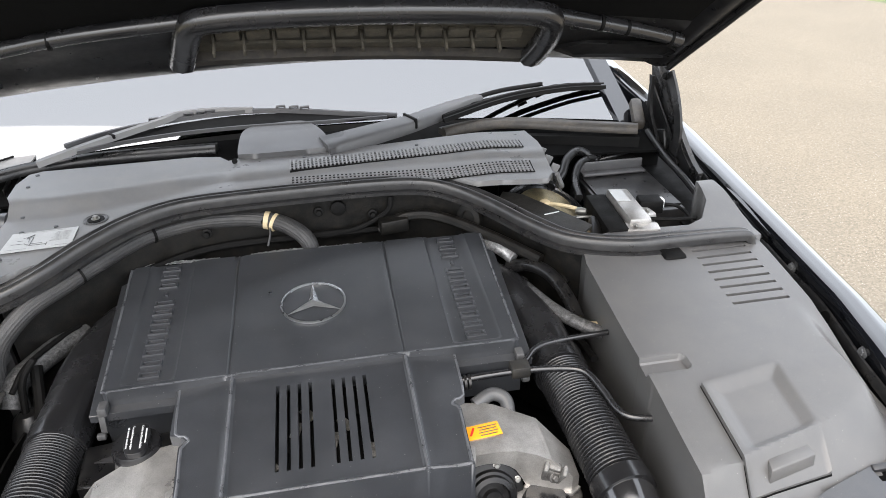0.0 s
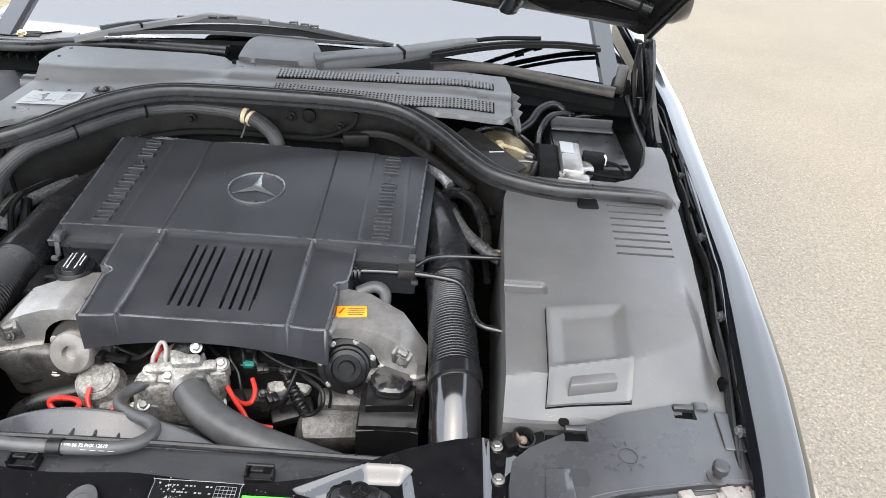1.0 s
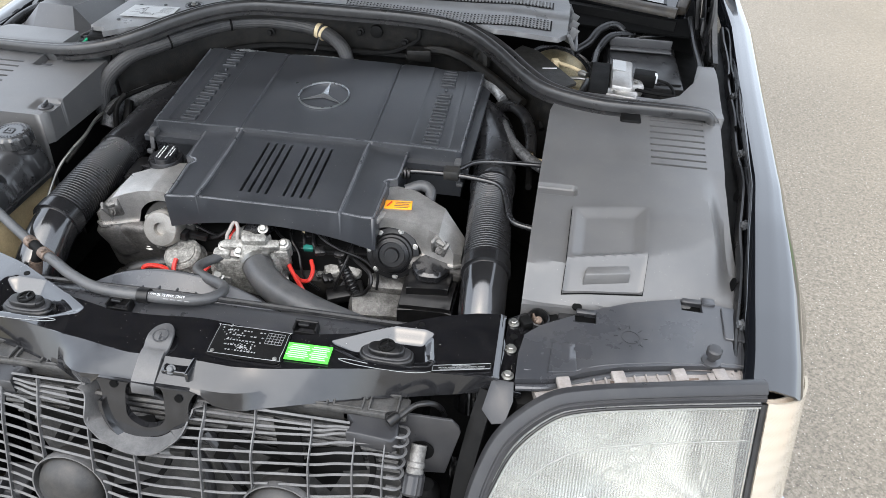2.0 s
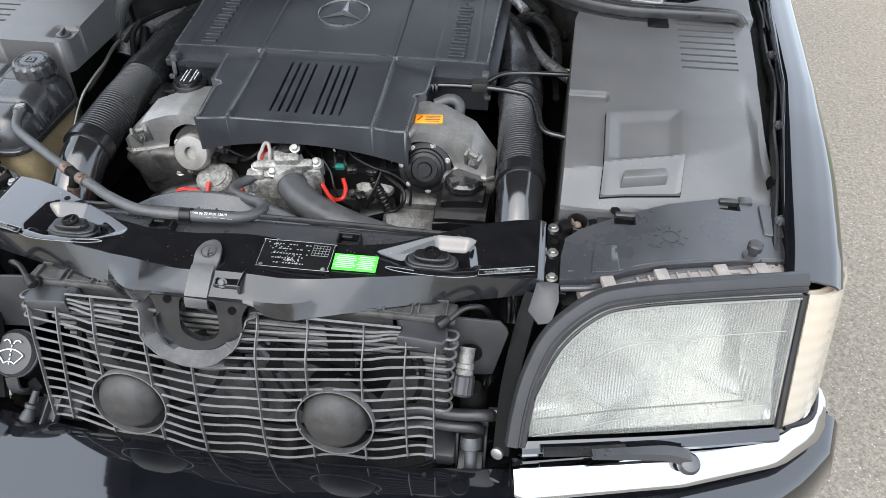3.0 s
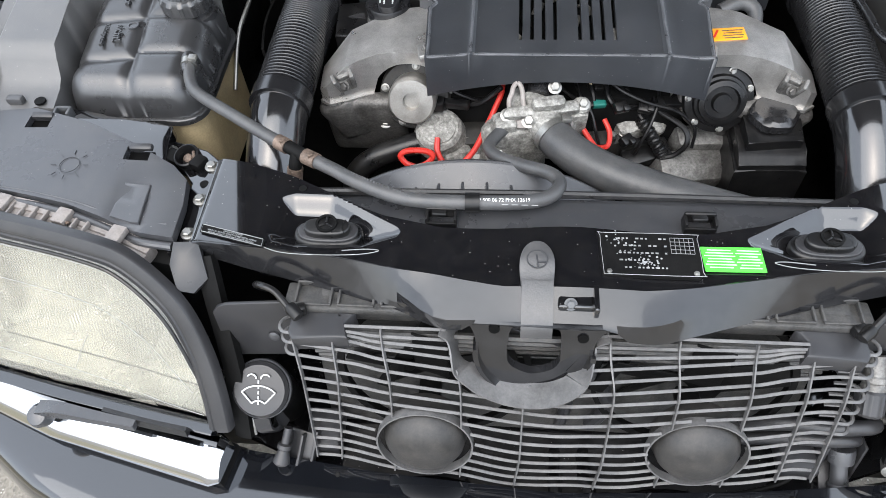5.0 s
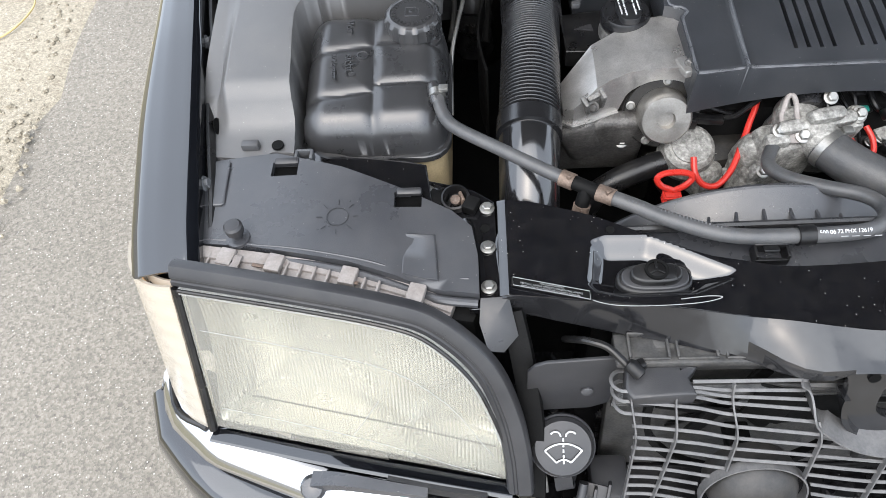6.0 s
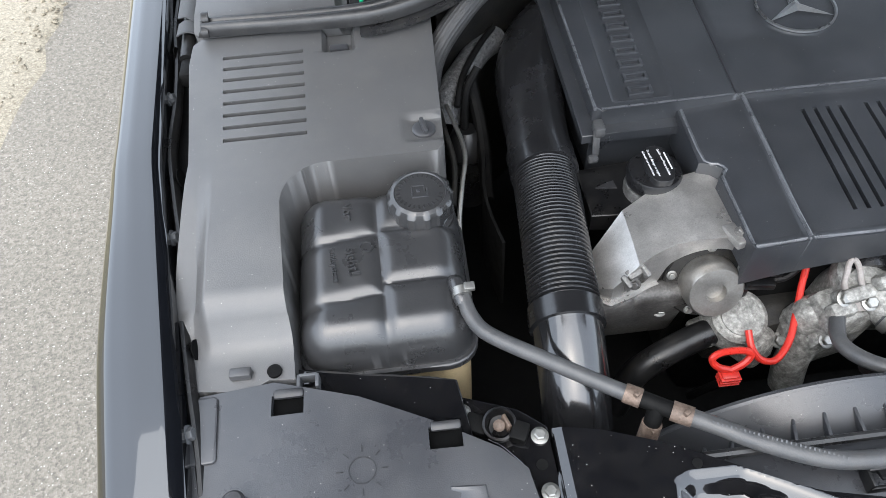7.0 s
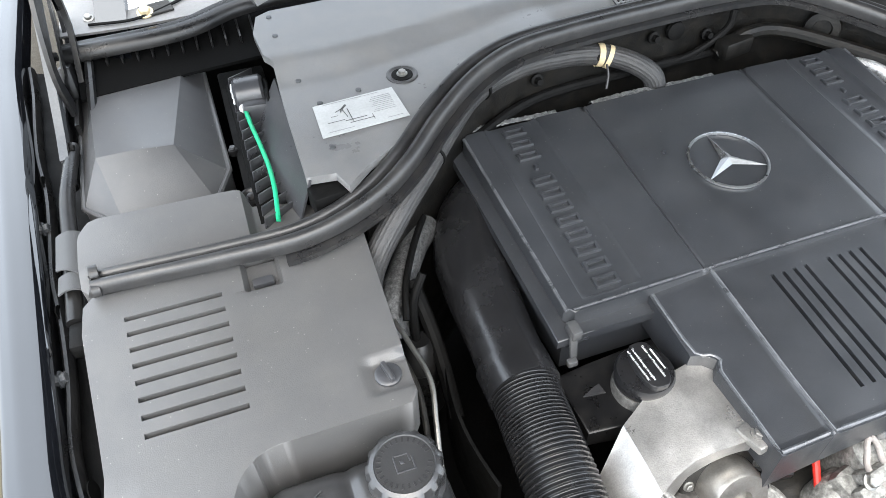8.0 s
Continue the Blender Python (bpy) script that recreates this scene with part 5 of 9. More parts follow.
    i = thing("turn_signal", (s * 0.89, -0.07, 0.58), "pale amber and clear turn signal lamp at the wing corner", "turn signal", "turn signals")
    part("lens", sheet(ind, 14, 90, 0.004 * s), "signal", i, smooth=60).visible_shadow = False
    part("lamp_back", sheet(lambda u, v: tuple(Vector(ind(u, 0.02 + 0.96 * v)) + Vector((-0.010 * s, 0.012, 0))), 10, 10, 0.003 * s), "amber", i, "pale reflector of the lamp", smooth=60)
    part("amber_bulb_cover", sheet(lambda u, v: tuple(Vector(ind(0.1 + 0.7 * u, 0.52 + 0.40 * v)) + Vector((-0.006 * s, 0.008, 0))), 8, 8, 0.002 * s), "signalbody", i, "orange inner shade", smooth=60)
    part("frame", tube(mirrored([(0.858, -0.150, 0.588), (0.912, -0.112, 0.586), (0.942, 0.015, 0.586)], s), 0.005, 8), "rubber", i)
    part("body", box((s * 0.865, -0.01, 0.68), (0.06, 0.06, 0.18), 0.01), "dark", i)

    # wash-wipe arm resting on the bumper strip
    w = thing("headlamp_wiper", (s * 0.62, -0.215, 0.57), "black headlamp wiper arm resting under the lamp glass", "wiper", "headlamp wipers")
    part("blade", sweep(spline(mirrored([(0.487, -0.242, 0.590), (0.55, -0.232, 0.590), (0.61, -0.220, 0.590)], s), 4), [(-0.006, -0.006), (0.006, -0.006), (0.003, 0.008), (-0.003, 0.008)]), "rubber", w)
    part("arm", sweep(spline(mirrored([(0.56, -0.238, 0.592), (0.62, -0.230, 0.594), (0.67, -0.222, 0.592), (0.705, -0.218, 0.580)], s), 5), lambda q: [(-0.006 - 0.006 * q, -0.006), (0.006 + 0.006 * q, -0.006), (0.005 + 0.005 * q, 0.006 + 0.004 * q), (-0.005 - 0.005 * q, 0.006 + 0.004 * q)]), "lampcover", w)
    part("pivot_cap", lathe([(0.016, 0), (0.017, 0.012), (0.013, 0.020), (0.006, 0.022)], (s * 0.708, -0.220, 0.566), (0, -0.5, 1), 20), "lampcover", w)


for s in (1, -1):
    headlamp(s)


# ---- radiator, condenser guard and horns ----
def gy(z):
    return -0.170 - (0.75 - z) * 0.27


rad = thing("radiator", (0, -0.06, 0.42), "black radiator and condenser behind a plastic guard", "radiator")
part("condenser", box((0, -0.112, 0.600), (0.66, 0.02, 0.30), 0.004, (-15, 0, 0)), "coil", rad, "dusty finned condenser")
for k in range(15):
    z = 0.455 + k * 0.02
    part("condenser_tube", tube([(-0.325, -0.127 - (0.60 - z) * -0.27, z), (0.325, -0.127 - (0.60 - z) * -0.27, z)], 0.0045, 6, 1), "coil", rad)
part("pusher_fan_shroud", lathe([(0.120, 0), (0.128, 0.004), (0.128, 0.012), (0.119, 0.012)], (0.165, -0.146, 0.628), (0, -1, 0.27), 40, loop=True), "dark", rad, "black ring of the electric fan")
part("pusher_fan_shroud", lathe([(0.120, 0), (0.128, 0.004), (0.128, 0.012), (0.119, 0.012)], (-0.165, -0.146, 0.628), (0, -1, 0.27), 40, loop=True), "dark", rad, "black ring of the electric fan")
for s in (1, -1):
    for q in range(5):
        a = q * 2 * math.pi / 5 + 0.3
        part("fan_blade", box((s * 0.165 + 0.070 * math.cos(a), -0.150 - 0.020 * math.sin(a), 0.628 + 0.067 * math.sin(a)), (0.090, 0.003, 0.045), 0.001, (-15, -math.degrees(a), 0)), "dark", rad)
part("cross_pipe", tube([(0.02, -0.150, 0.66), (0.05, -0.160, 0.62), (0.065, -0.165, 0.56), (0.05, -0.165, 0.50)], 0.010, 10), "bezel", rad, "dark metal pipe")
part("cross_pipe", tube([(-0.005, -0.155, 0.62), (0.012, -0.162, 0.57), (0.008, -0.165, 0.50)], 0.009, 10), "bezel", rad, "dark metal pipe")
part("slanted_strut", box((0.075, -0.152, 0.69), (0.022, 0.006, 0.16), 0.002, (-12, 24, 0)), "dark", rad)
part("slanted_strut", box((-0.20, -0.152, 0.66), (0.020, 0.006, 0.14), 0.002, (-12, 30, 0)), "dark", rad)
for s in (1, -1):
    bf = part("air_baffle", box((s * 0.255, -0.128, 0.752), (0.17, 0.040, 0.010), 0.003, (-6, 0, 0)), "coil", rad, "dusty plastic air baffle")
    for k in range(3):
        part("baffle_pocket", join(box((s * (0.200 + 0.052 * k), -0.112, 0.759), (0.044, 0.003, 0.010), 0.001), box((s * (0.200 + 0.052 * k), -0.142, 0.757), (0.044, 0.003, 0.010), 0.001), box((s * (0.179 + 0.052 * k), -0.127, 0.758), (0.003, 0.028, 0.010), 0.001), box((s * (0.221 + 0.052 * k), -0.127, 0.758), (0.003, 0.028, 0.010), 0.001)), "coil", bf)
part("core", box((0, -0.02, 0.58), (0.70, 0.07, 0.36), 0.006), "dark", rad)
part("top_tank", slab([(-0.33, -0.06), (0.33, -0.06), (0.33, 0.02), (-0.33, 0.02)], lambda x, y: 0.772 + 0.006 * math.sin((y + 0.06) / 0.08 * math.pi), 0.05, 0.02, 0.006), "lampcover", rad)
part("tank_lip", tube([(-0.32, 0.016, 0.782), (0.0, 0.018, 0.784), (0.32, 0.016, 0.782)], 0.005, 8), "satin", rad)
for x, y in ((-0.157, -0.024), (0.155, -0.022)):
    part("hose_clip", join(box((x, y + 0.006, 0.788), (0.038, 0.005, 0.022), 0.002, (12, 0, 0)), box((x - 0.0175, y - 0.003, 0.785), (0.0035, 0.018, 0.020), 0.001), box((x + 0.0175, y - 0.003, 0.785), (0.0035, 0.018, 0.020), 0.001), box((x, y - 0.011, 0.782), (0.038, 0.0035, 0.012), 0.001), box((x - 0.002, y - 0.001, 0.796), (0.018, 0.014, 0.005), 0.002, (-18, 0, 0))), "blackpart", rad, "black plastic clip")
for s, P, hole in ((1, [(0.327, 0.757), (0.405, 0.757), (0.416, 0.745), (0.419, 0.735), (0.400, 0.648), (0.345, 0.640), (0.330, 0.66)], (0.338, 0.705)), (-1, [(-0.330, 0.757), (-0.415, 0.748), (-0.428, 0.742), (-0.436, 0.730), (-0.437, 0.652), (-0.430, 0.642), (-0.360, 0.648), (-0.338, 0.66)], (-0.366, 0.690))):
    fin = bmesh.new()
    V = [fin.verts.new((x, -0.140 - (0.75 - z) * 0.12, z)) for x, z in P]
    f = fin.faces.new(V)
    ext = bmesh.ops.extrude_face_region(fin, geom=[f])["geom"]
    bmesh.ops.translate(fin, verts=[g for g in ext if isinstance(g, bmesh.types.BMVert)], vec=(0, 0.005, 0))
    bevel_sharp(fin, 0.0015, 2, 40)
    part("air_baffle", fin, "bezel", rad, "flat dark grey air baffle")
    part("baffle_rivet", lathe([(0.0075, 0), (0.0075, 0.002), (0.004, 0.004)], (hole[0], -0.141 - (0.75 - hole[1]) * 0.12, hole[1]), (0, -1, 0.2), 16), "lampcover", rad)
for s in (1, -1):
    part("cable_loop", tube(mirrored([(0.388, -0.085, 0.700), (0.385, -0.105, 0.738), (0.378, -0.118, 0.762), (0.366, -0.126, 0.772), (0.350, -0.133, 0.772), (0.336, -0.145, 0.766), (0.325, -0.156, 0.760)], s), 0.0042, 10), "rubber", rad, "black cable loop")
    part("cable_plug", lathe([(0.006, -0.004), (0.008, 0.0), (0.008, 0.014), (0.005, 0.016)], (s * 0.327, -0.152, 0.766), (-s * 0.6, -0.5, -0.3), 14), "blackpart", rad)
for x, w in ((-0.22, 0.16), (0.15, 0.22), (0.28, 0.08)):
    part("top_duct", box((x, -0.118, 0.742), (w, 0.05, 0.030), 0.005), "coil", rad)

gd = thing("condenser_guard", (0, -0.22, 0.45), "dusty black plastic slatted guard with cut-outs for two horns", "guard")
HORNS = [(-0.184, 0.562), (0.165, 0.570)]


def guard_z(x, z0):
    """The slats hang lowest in the middle; the first ones run level into the end caps."""
    k = (0.757 - z0) / 0.2775
    a = abs(x + 0.02) / 0.32
    rise = 0.044 * (a ** 1.25 if a < 1 else 1.0) * step(0.0, 0.24, k)
    hump = 0.0055 * (step(-0.225, -0.262, x) + step(0.215, 0.252, x)) * step(0.75, 0.15, k)
    wave = 0.0042 * math.sin(x * 42 + 1.4) * step(0.35, 0.95, k)
    return z0 + rise * 0.92 + hump * step(0.0, 0.1, k) + wave


NOTCH_X = [-0.1395, -0.139, -0.131, -0.106, -0.07, -0.031, 0.0, 0.016, 0.026, 0.030]
NOTCH_Z = [0.745, 0.704, 0.686, 0.664, 0.652, 0.655, 0.676, 0.702, 0.738, 0.750]


def open_at(x, z):
    if NOTCH_X[0] < x < NOTCH_X[-1] and z > lerp(x, NOTCH_X, NOTCH_Z):
        return True
    return any((x - a) ** 2 + (z - b) ** 2 < 0.060 ** 2 for a, b in HORNS)


def guard_point(x, z, out=0.0):
    # the net bellies forward and up below its top edge, most of all in the middle
    f = step(0.757, 0.66, z) * (0.055 - 0.033 * min(1, abs(x) / 0.30)) * (0.45 + 0.55 * step(0.45, 0.56, z))
    return Vector((x + (0.165 - x) * f, gy(z) - out - 0.57 * f, z + 0.92 * f))


def round_end(p, s):
    """The end of a slat, bent round and back."""
    return [p + Vector((s * 0.015 * math.sin(a), 0.015 * (1 - math.cos(a)), -0.004 * a)) for a in (0.35, 0.7, 1.05, 1.4, 1.75, 2.1, 2.45, 2.8)] + [p + Vector((s * -0.012, 0.030, -0.012))]


SLAT = [(-0.0022, 0.0004), (-0.0021, -0.0012), (-0.0012, -0.0014), (0.0020, -0.0004), (0.0020, 0.0003), (-0.0012, 0.0012)]
for k in range(16):
    z0 = 0.757 - k * 0.0185
    reach = 0.262 if k < 3 else 0.331
    pieces, cur = [], []
    for x in np.linspace(-reach, reach, 120):
        z = guard_z(x, z0)
        if open_at(x, z) or (k > 10 and x > 0.322):
            if len(cur) > 2:
                pieces.append(cur)
            cur = []
        else:
            cur.append(guard_point(x, z))
    if len(cur) > 2:
        pieces.append(cur)
    for p in pieces:
        if p[0].x < -0.325:
            p = round_end(p[0], -1)[::-1] + p
        if p[-1].x > 0.325:
            p = p + round_end(p[-1], 1)
        part("slat", sweep(p, SLAT), "guard", gd)
for x0, x1 in ((-0.327, -0.331), (-0.279, -0.297), (-0.219, -0.225), (-0.1365, -0.1365), (-0.062, -0.062), (0.045, 0.045), (0.122, 0.126), (0.207, 0.212), (0.271, 0.280), (0.315, 0.324)):
    pieces, cur = [], []
    for k in range(60):
        z0 = (0.757 if abs(x0) < 0.25 else 0.702) - k * (0.2775 if abs(x0) < 0.25 else 0.2225) / 59
        x = x0 + (x1 - x0) * k / 59
        z = guard_z(x, z0)
        if open_at(x, z):
            if len(cur) > 2:
                pieces.append(cur)
            cur = []
        else:
            cur.append(guard_point(x, z, 0.001))
    if len(cur) > 2:
        pieces.append(cur)
    for p in pieces:
        part("upright_bar", sweep(p, [(-0.0009, -0.004), (0.0009, -0.004), (0.0009, 0.003), (-0.0009, 0.003)], up=(0, 1, 0.01)), "guard", gd)
notch = spline([guard_point(-0.150, 0.7575, 0.003)] + [guard_point(x, z, 0.003) for x, z in zip(NOTCH_X, NOTCH_Z)] + [guard_point(0.044, 0.7575, 0.003)], 5)
part("notch_rim", sweep(notch, [(-0.0011, -0.006), (0.0011, -0.006), (0.0014, 0.026), (-0.0014, 0.026)], up=(0, 1, 0.01)), "guard", gd, "wide curved rim of the cut-out", smooth=60)
for s in (1, -1):
    cap_ = slab(mirrored([(0.258, -0.180), (0.264, -0.160), (0.252, -0.148), (0.328, -0.142), (0.332, -0.172), (0.325, -0.182)], s), lambda x, y: 0.7530 - 0.08 * (abs(x) - 0.26) + 0.03 * (y + 0.15), 0.026, 0.03, 0.004)
    part("top_cap", cap_, "bezel", gd, "grey plastic end cap of the guard", smooth=50)
    part("cap_hook", box((s * 0.318, -0.150, 0.760), (0.016, 0.012, 0.014), 0.003, (0, 0, 20)), "blackpart", gd)
for a, b in HORNS:
    part("horn_ring", lathe([(0.060, -0.006), (0.0622, -0.006), (0.0622, 0.006), (0.060, 0.006)], guard_point(a, b), (0, -1, 0.27), 40, loop=True), "guard", gd)
for x, z in ((-0.302, 0.487), (0.308, 0.490), (0.045, 0.447)):
    part("fixing_stud", lathe([(0.008, 0), (0.008, 0.008), (0.005, 0.014), (0.003, 0.022)], guard_point(x, z) + Vector((0, -0.008, -0.006)), (0, -0.3, 1), 14), "dark", gd)
for s in (1, -1):
    part("guard_foot", box((s * 0.325, -0.195, 0.50), (0.05, 0.06, 0.03), 0.006), "bezel", gd)

for a, b in HORNS:
    hp_ = guard_point(a, b)
    h = thing("horn", tuple(hp_ + Vector((0, 0.05, -0.05))), "round dusty black electric horn behind the guard", "horn", "horns")
    ax = Vector((0, -1, 0.30)).normalized()
    c = hp_ + Vector((0, 0.02, 0))
    part("dome", lathe([(0.030, -0.02), (0.052, -0.012), (0.055, -0.002), (0.054, 0.006), (0.050, 0.024), (0.042, 0.036), (0.026, 0.044), (0.006, 0.0465)], c, ax, 40), "horn", h, smooth=50)
    part("centre_mark", box(c + ax * 0.047 + Vector((0.002, 0, -0.014)), (0.011, 0.003, 0.009), 0.001, (-17, 0, 0)), "rust", h)
    part("bracket", box(hp_ + Vector((0, 0.060, -0.01)), (0.03, 0.06, 0.02), 0.003), "dark", h)

# washer filler
wf = thing("washer_filler", (-0.39, -0.18, 0.50), "black washer fluid cap with a white wiper symbol", "washer cap")
ax = Vector((0, -0.62, 0.78)).normalized()
c = Vector((-0.393, -0.190, 0.618))
cp = part("cap", lathe([(0.033, -0.018), (0.037, -0.012), (0.038, 0.0), (0.034, 0.006), (0.010, 0.008)], c, ax, 36), "bezel", wf)
side = Vector((1, 0, 0))
upv = ax.cross(side)


def on_cap(a, b):
    return c + side * a + upv * b + ax * 0.0095


arc1 = [on_cap(0.030 * math.sin(t), -0.019 + 0.026 * math.cos(t)) for t in np.linspace(-0.85, 0.85, 9)]
arc2 = [on_cap(0.013 * math.sin(t), -0.026 + 0.013 * math.cos(t)) for t in np.linspace(-0.75, 0.75, 7)]
part("wiper_symbol", join(tube([tuple(p) for p in arc1], 0.0011, 6, 1), tube([tuple(p) for p in arc2], 0.0011, 6, 1), tube([tuple(arc1[0]), tuple(arc2[0])], 0.0011, 6, 1), tube([tuple(arc1[-1]), tuple(arc2[-1])], 0.0011, 6, 1), *[tube([tuple(on_cap(0, -0.018 + 0.007 * k)), tuple(on_cap(0, -0.014 + 0.007 * k))], 0.0011, 6, 1) for k in range(5)], *[tube([tuple(on_cap(d * (0.003 + 0.009 * (1 - math.cos(t)) / 1.4), 0.016 + 0.006 * math.sin(t))) for t in np.linspace(0, 2.6, 6)], 0.0011, 6, 1) for d in (1, -1)]), "white", cp, "white printed symbol")
part("cap_rim", lathe([(0.0385, -0.010), (0.0405, -0.008), (0.0405, -0.003), (0.0385, -0.001)], c, ax, 36, loop=True), "lampcover", cp)
part("cap_strap", sweep(spline([(-0.393, -0.218, 0.590), (-0.390, -0.226, 0.570), (-0.384, -0.216, 0.552), (-0.376, -0.195, 0.548)], 5), [(-0.011, -0.002), (0.011, -0.002), (0.011, 0.002), (-0.011, 0.002)], up=(0, -1, 0.3)), "bezel", wf, "rubber strap of the cap")
part("filler_neck", tube([(-0.393, -0.182, 0.605), (-0.394, -0.16, 0.56), (-0.396, -0.15, 0.48)], 0.028, 16), "dark", wf)
clip = part("steel_clip", box((-0.421, -0.216, 0.556), (0.022, 0.010, 0.030), 0.002, (-30, 0, 12)), "steel", wf, "pale metal clip")
part("clip_screw", lathe([(0.005, 0), (0.005, 0.003), (0.002, 0.004)], (-0.421, -0.222, 0.552), (0.2, -0.85, 0.5), 14), "dark", clip)
part("hose_barb", lathe([(0.006, 0), (0.006, 0.022), (0.010, 0.024), (0.010, 0.030), (0.007, 0.032), (0.010, 0.040), (0.012, 0.050), (0.008, 0.054)], (-0.364, -0.216, 0.556), (-0.2, -0.72, -0.62), 16), "bezel", wf, "grey plastic hose barb")
part("channel_bracket", join(box((-0.352, -0.232, 0.512), (0.040, 0.003, 0.060), 0.001, (-50, 0, -14)), box((-0.371, -0.235, 0.515), (0.004, 0.014, 0.060), 0.001, (-50, 0, -14)), box((-0.352, -0.238, 0.516), (0.004, 0.014, 0.060), 0.001, (-50, 0, -14)), box((-0.333, -0.232, 0.515), (0.004, 0.014, 0.060), 0.001, (-50, 0, -14))), "bezel", wf, "ribbed grey bracket")

# fittings beside the condenser
ft = thing("refrigerant_fitting", (0.36, -0.15, 0.46), "dark metal pipe couplings beside the condenser", "pipe fitting")
part("baffle_hole", lathe([(0.018, 0), (0.018, 0.002), (0.004, 0.002)], (0.364, -0.148, 0.692), (0, -1, 0.12), 24), "felt", ft)
part("coupling", lathe([(0.012, -0.02), (0.012, 0.004), (0.0135, 0.006), (0.0135, 0.012), (0.012, 0.014), (0.0135, 0.017), (0.0135, 0.022)], (0.359, -0.164, 0.692), (-0.05, -0.75, -0.66), 20), "aludirty", ft, "pale metal coupling")
part("coupling_cap", lathe([(0.0135, 0.020), (0.0165, 0.024), (0.0165, 0.050), (0.013, 0.054)], (0.359, -0.164, 0.692), (-0.05, -0.70, -0.72), 48, lambda a, z: 1 + 0.05 * (math.cos(a * 14) > 0)), "bezel", ft, "ribbed dark plastic cap")
part("drier", lathe([(0.020, 0), (0.022, 0.02), (0.022, 0.10), (0.012, 0.12)], (0.372, -0.145, 0.50), (0, -0.1, 1), 20), "dark", ft)
part("pipe", tube([(0.24, -0.175, 0.545), (0.29, -0.185, 0.582), (0.34, -0.192, 0.588), (0.385, -0.190, 0.590), (0.402, -0.180, 0.578), (0.402, -0.160, 0.545)], 0.010, 12), "bezel", ft, "dark rubber pipe")
part("pipe", tube([(0.25, -0.185, 0.525), (0.30, -0.195, 0.558), (0.345, -0.200, 0.566), (0.378, -0.196, 0.562), (0.388, -0.185, 0.54), (0.388, -0.165, 0.51)], 0.009, 12), "bezel", ft, "dark rubber pipe")
part("pipe_nut", join(lathe([(0.011, 0), (0.011, 0.020), (0.008, 0.022)], (0.398, -0.165, 0.560), (1, 0, 0), 6), lathe([(0.006, 0.02), (0.006, 0.045)], (0.398, -0.165, 0.560), (1, 0, 0), 12)), "steel", ft, "bright steel pipe nut")
bk_ = part("mount_bracket", join(box((0.352, -0.196, 0.512), (0.004, 0.030, 0.075), 0.001, (-12, 0, 0)), box((0.398, -0.196, 0.512), (0.004, 0.030, 0.075), 0.001, (-12, 0, 0)), box((0.375, -0.186, 0.515), (0.050, 0.004, 0.085), 0.001, (-12, 0, 0)), box((0.375, -0.225, 0.484), (0.040, 0.060, 0.004), 0.001, (25, 0, 0))), "bezel", ft, "folded dark bracket")
part("mount_rubber", lathe([(0.017, -0.008), (0.018, 0.0), (0.017, 0.012), (0.011, 0.015), (0.010, 0.045), (0.013, 0.048), (0.013, 0.056), (0.008, 0.060)], (0.374, -0.200, 0.530), (0.05, -0.62, -0.78), 24), "lampcover", bk_, "round rubber mount")
part("bumper_bolt", lathe([(0.010, 0), (0.010, 0.020), (0.006, 0.022)], (0.424, -0.215, 0.545), (-0.3, -0.8, 0.3), 14), "steel", ft, "pale bolt sleeve")


# ---- engine ----
eng = thing("engine", (0, 0.5, 0.40), "dusty cast aluminium V8 engine with its front drive parts", "engine")
# block darkened by colour for the shade deep in the bay
part("block", box((0, 0.52, 0.56), (0.40, 0.52, 0.34), 0.03), "dark", eng, "grimy engine block, deep shade put into its colour")
part("timing_case", box((0.0, 0.335, 0.58), (0.46, 0.06, 0.24), 0.02), "grime", eng, "stained timing case")


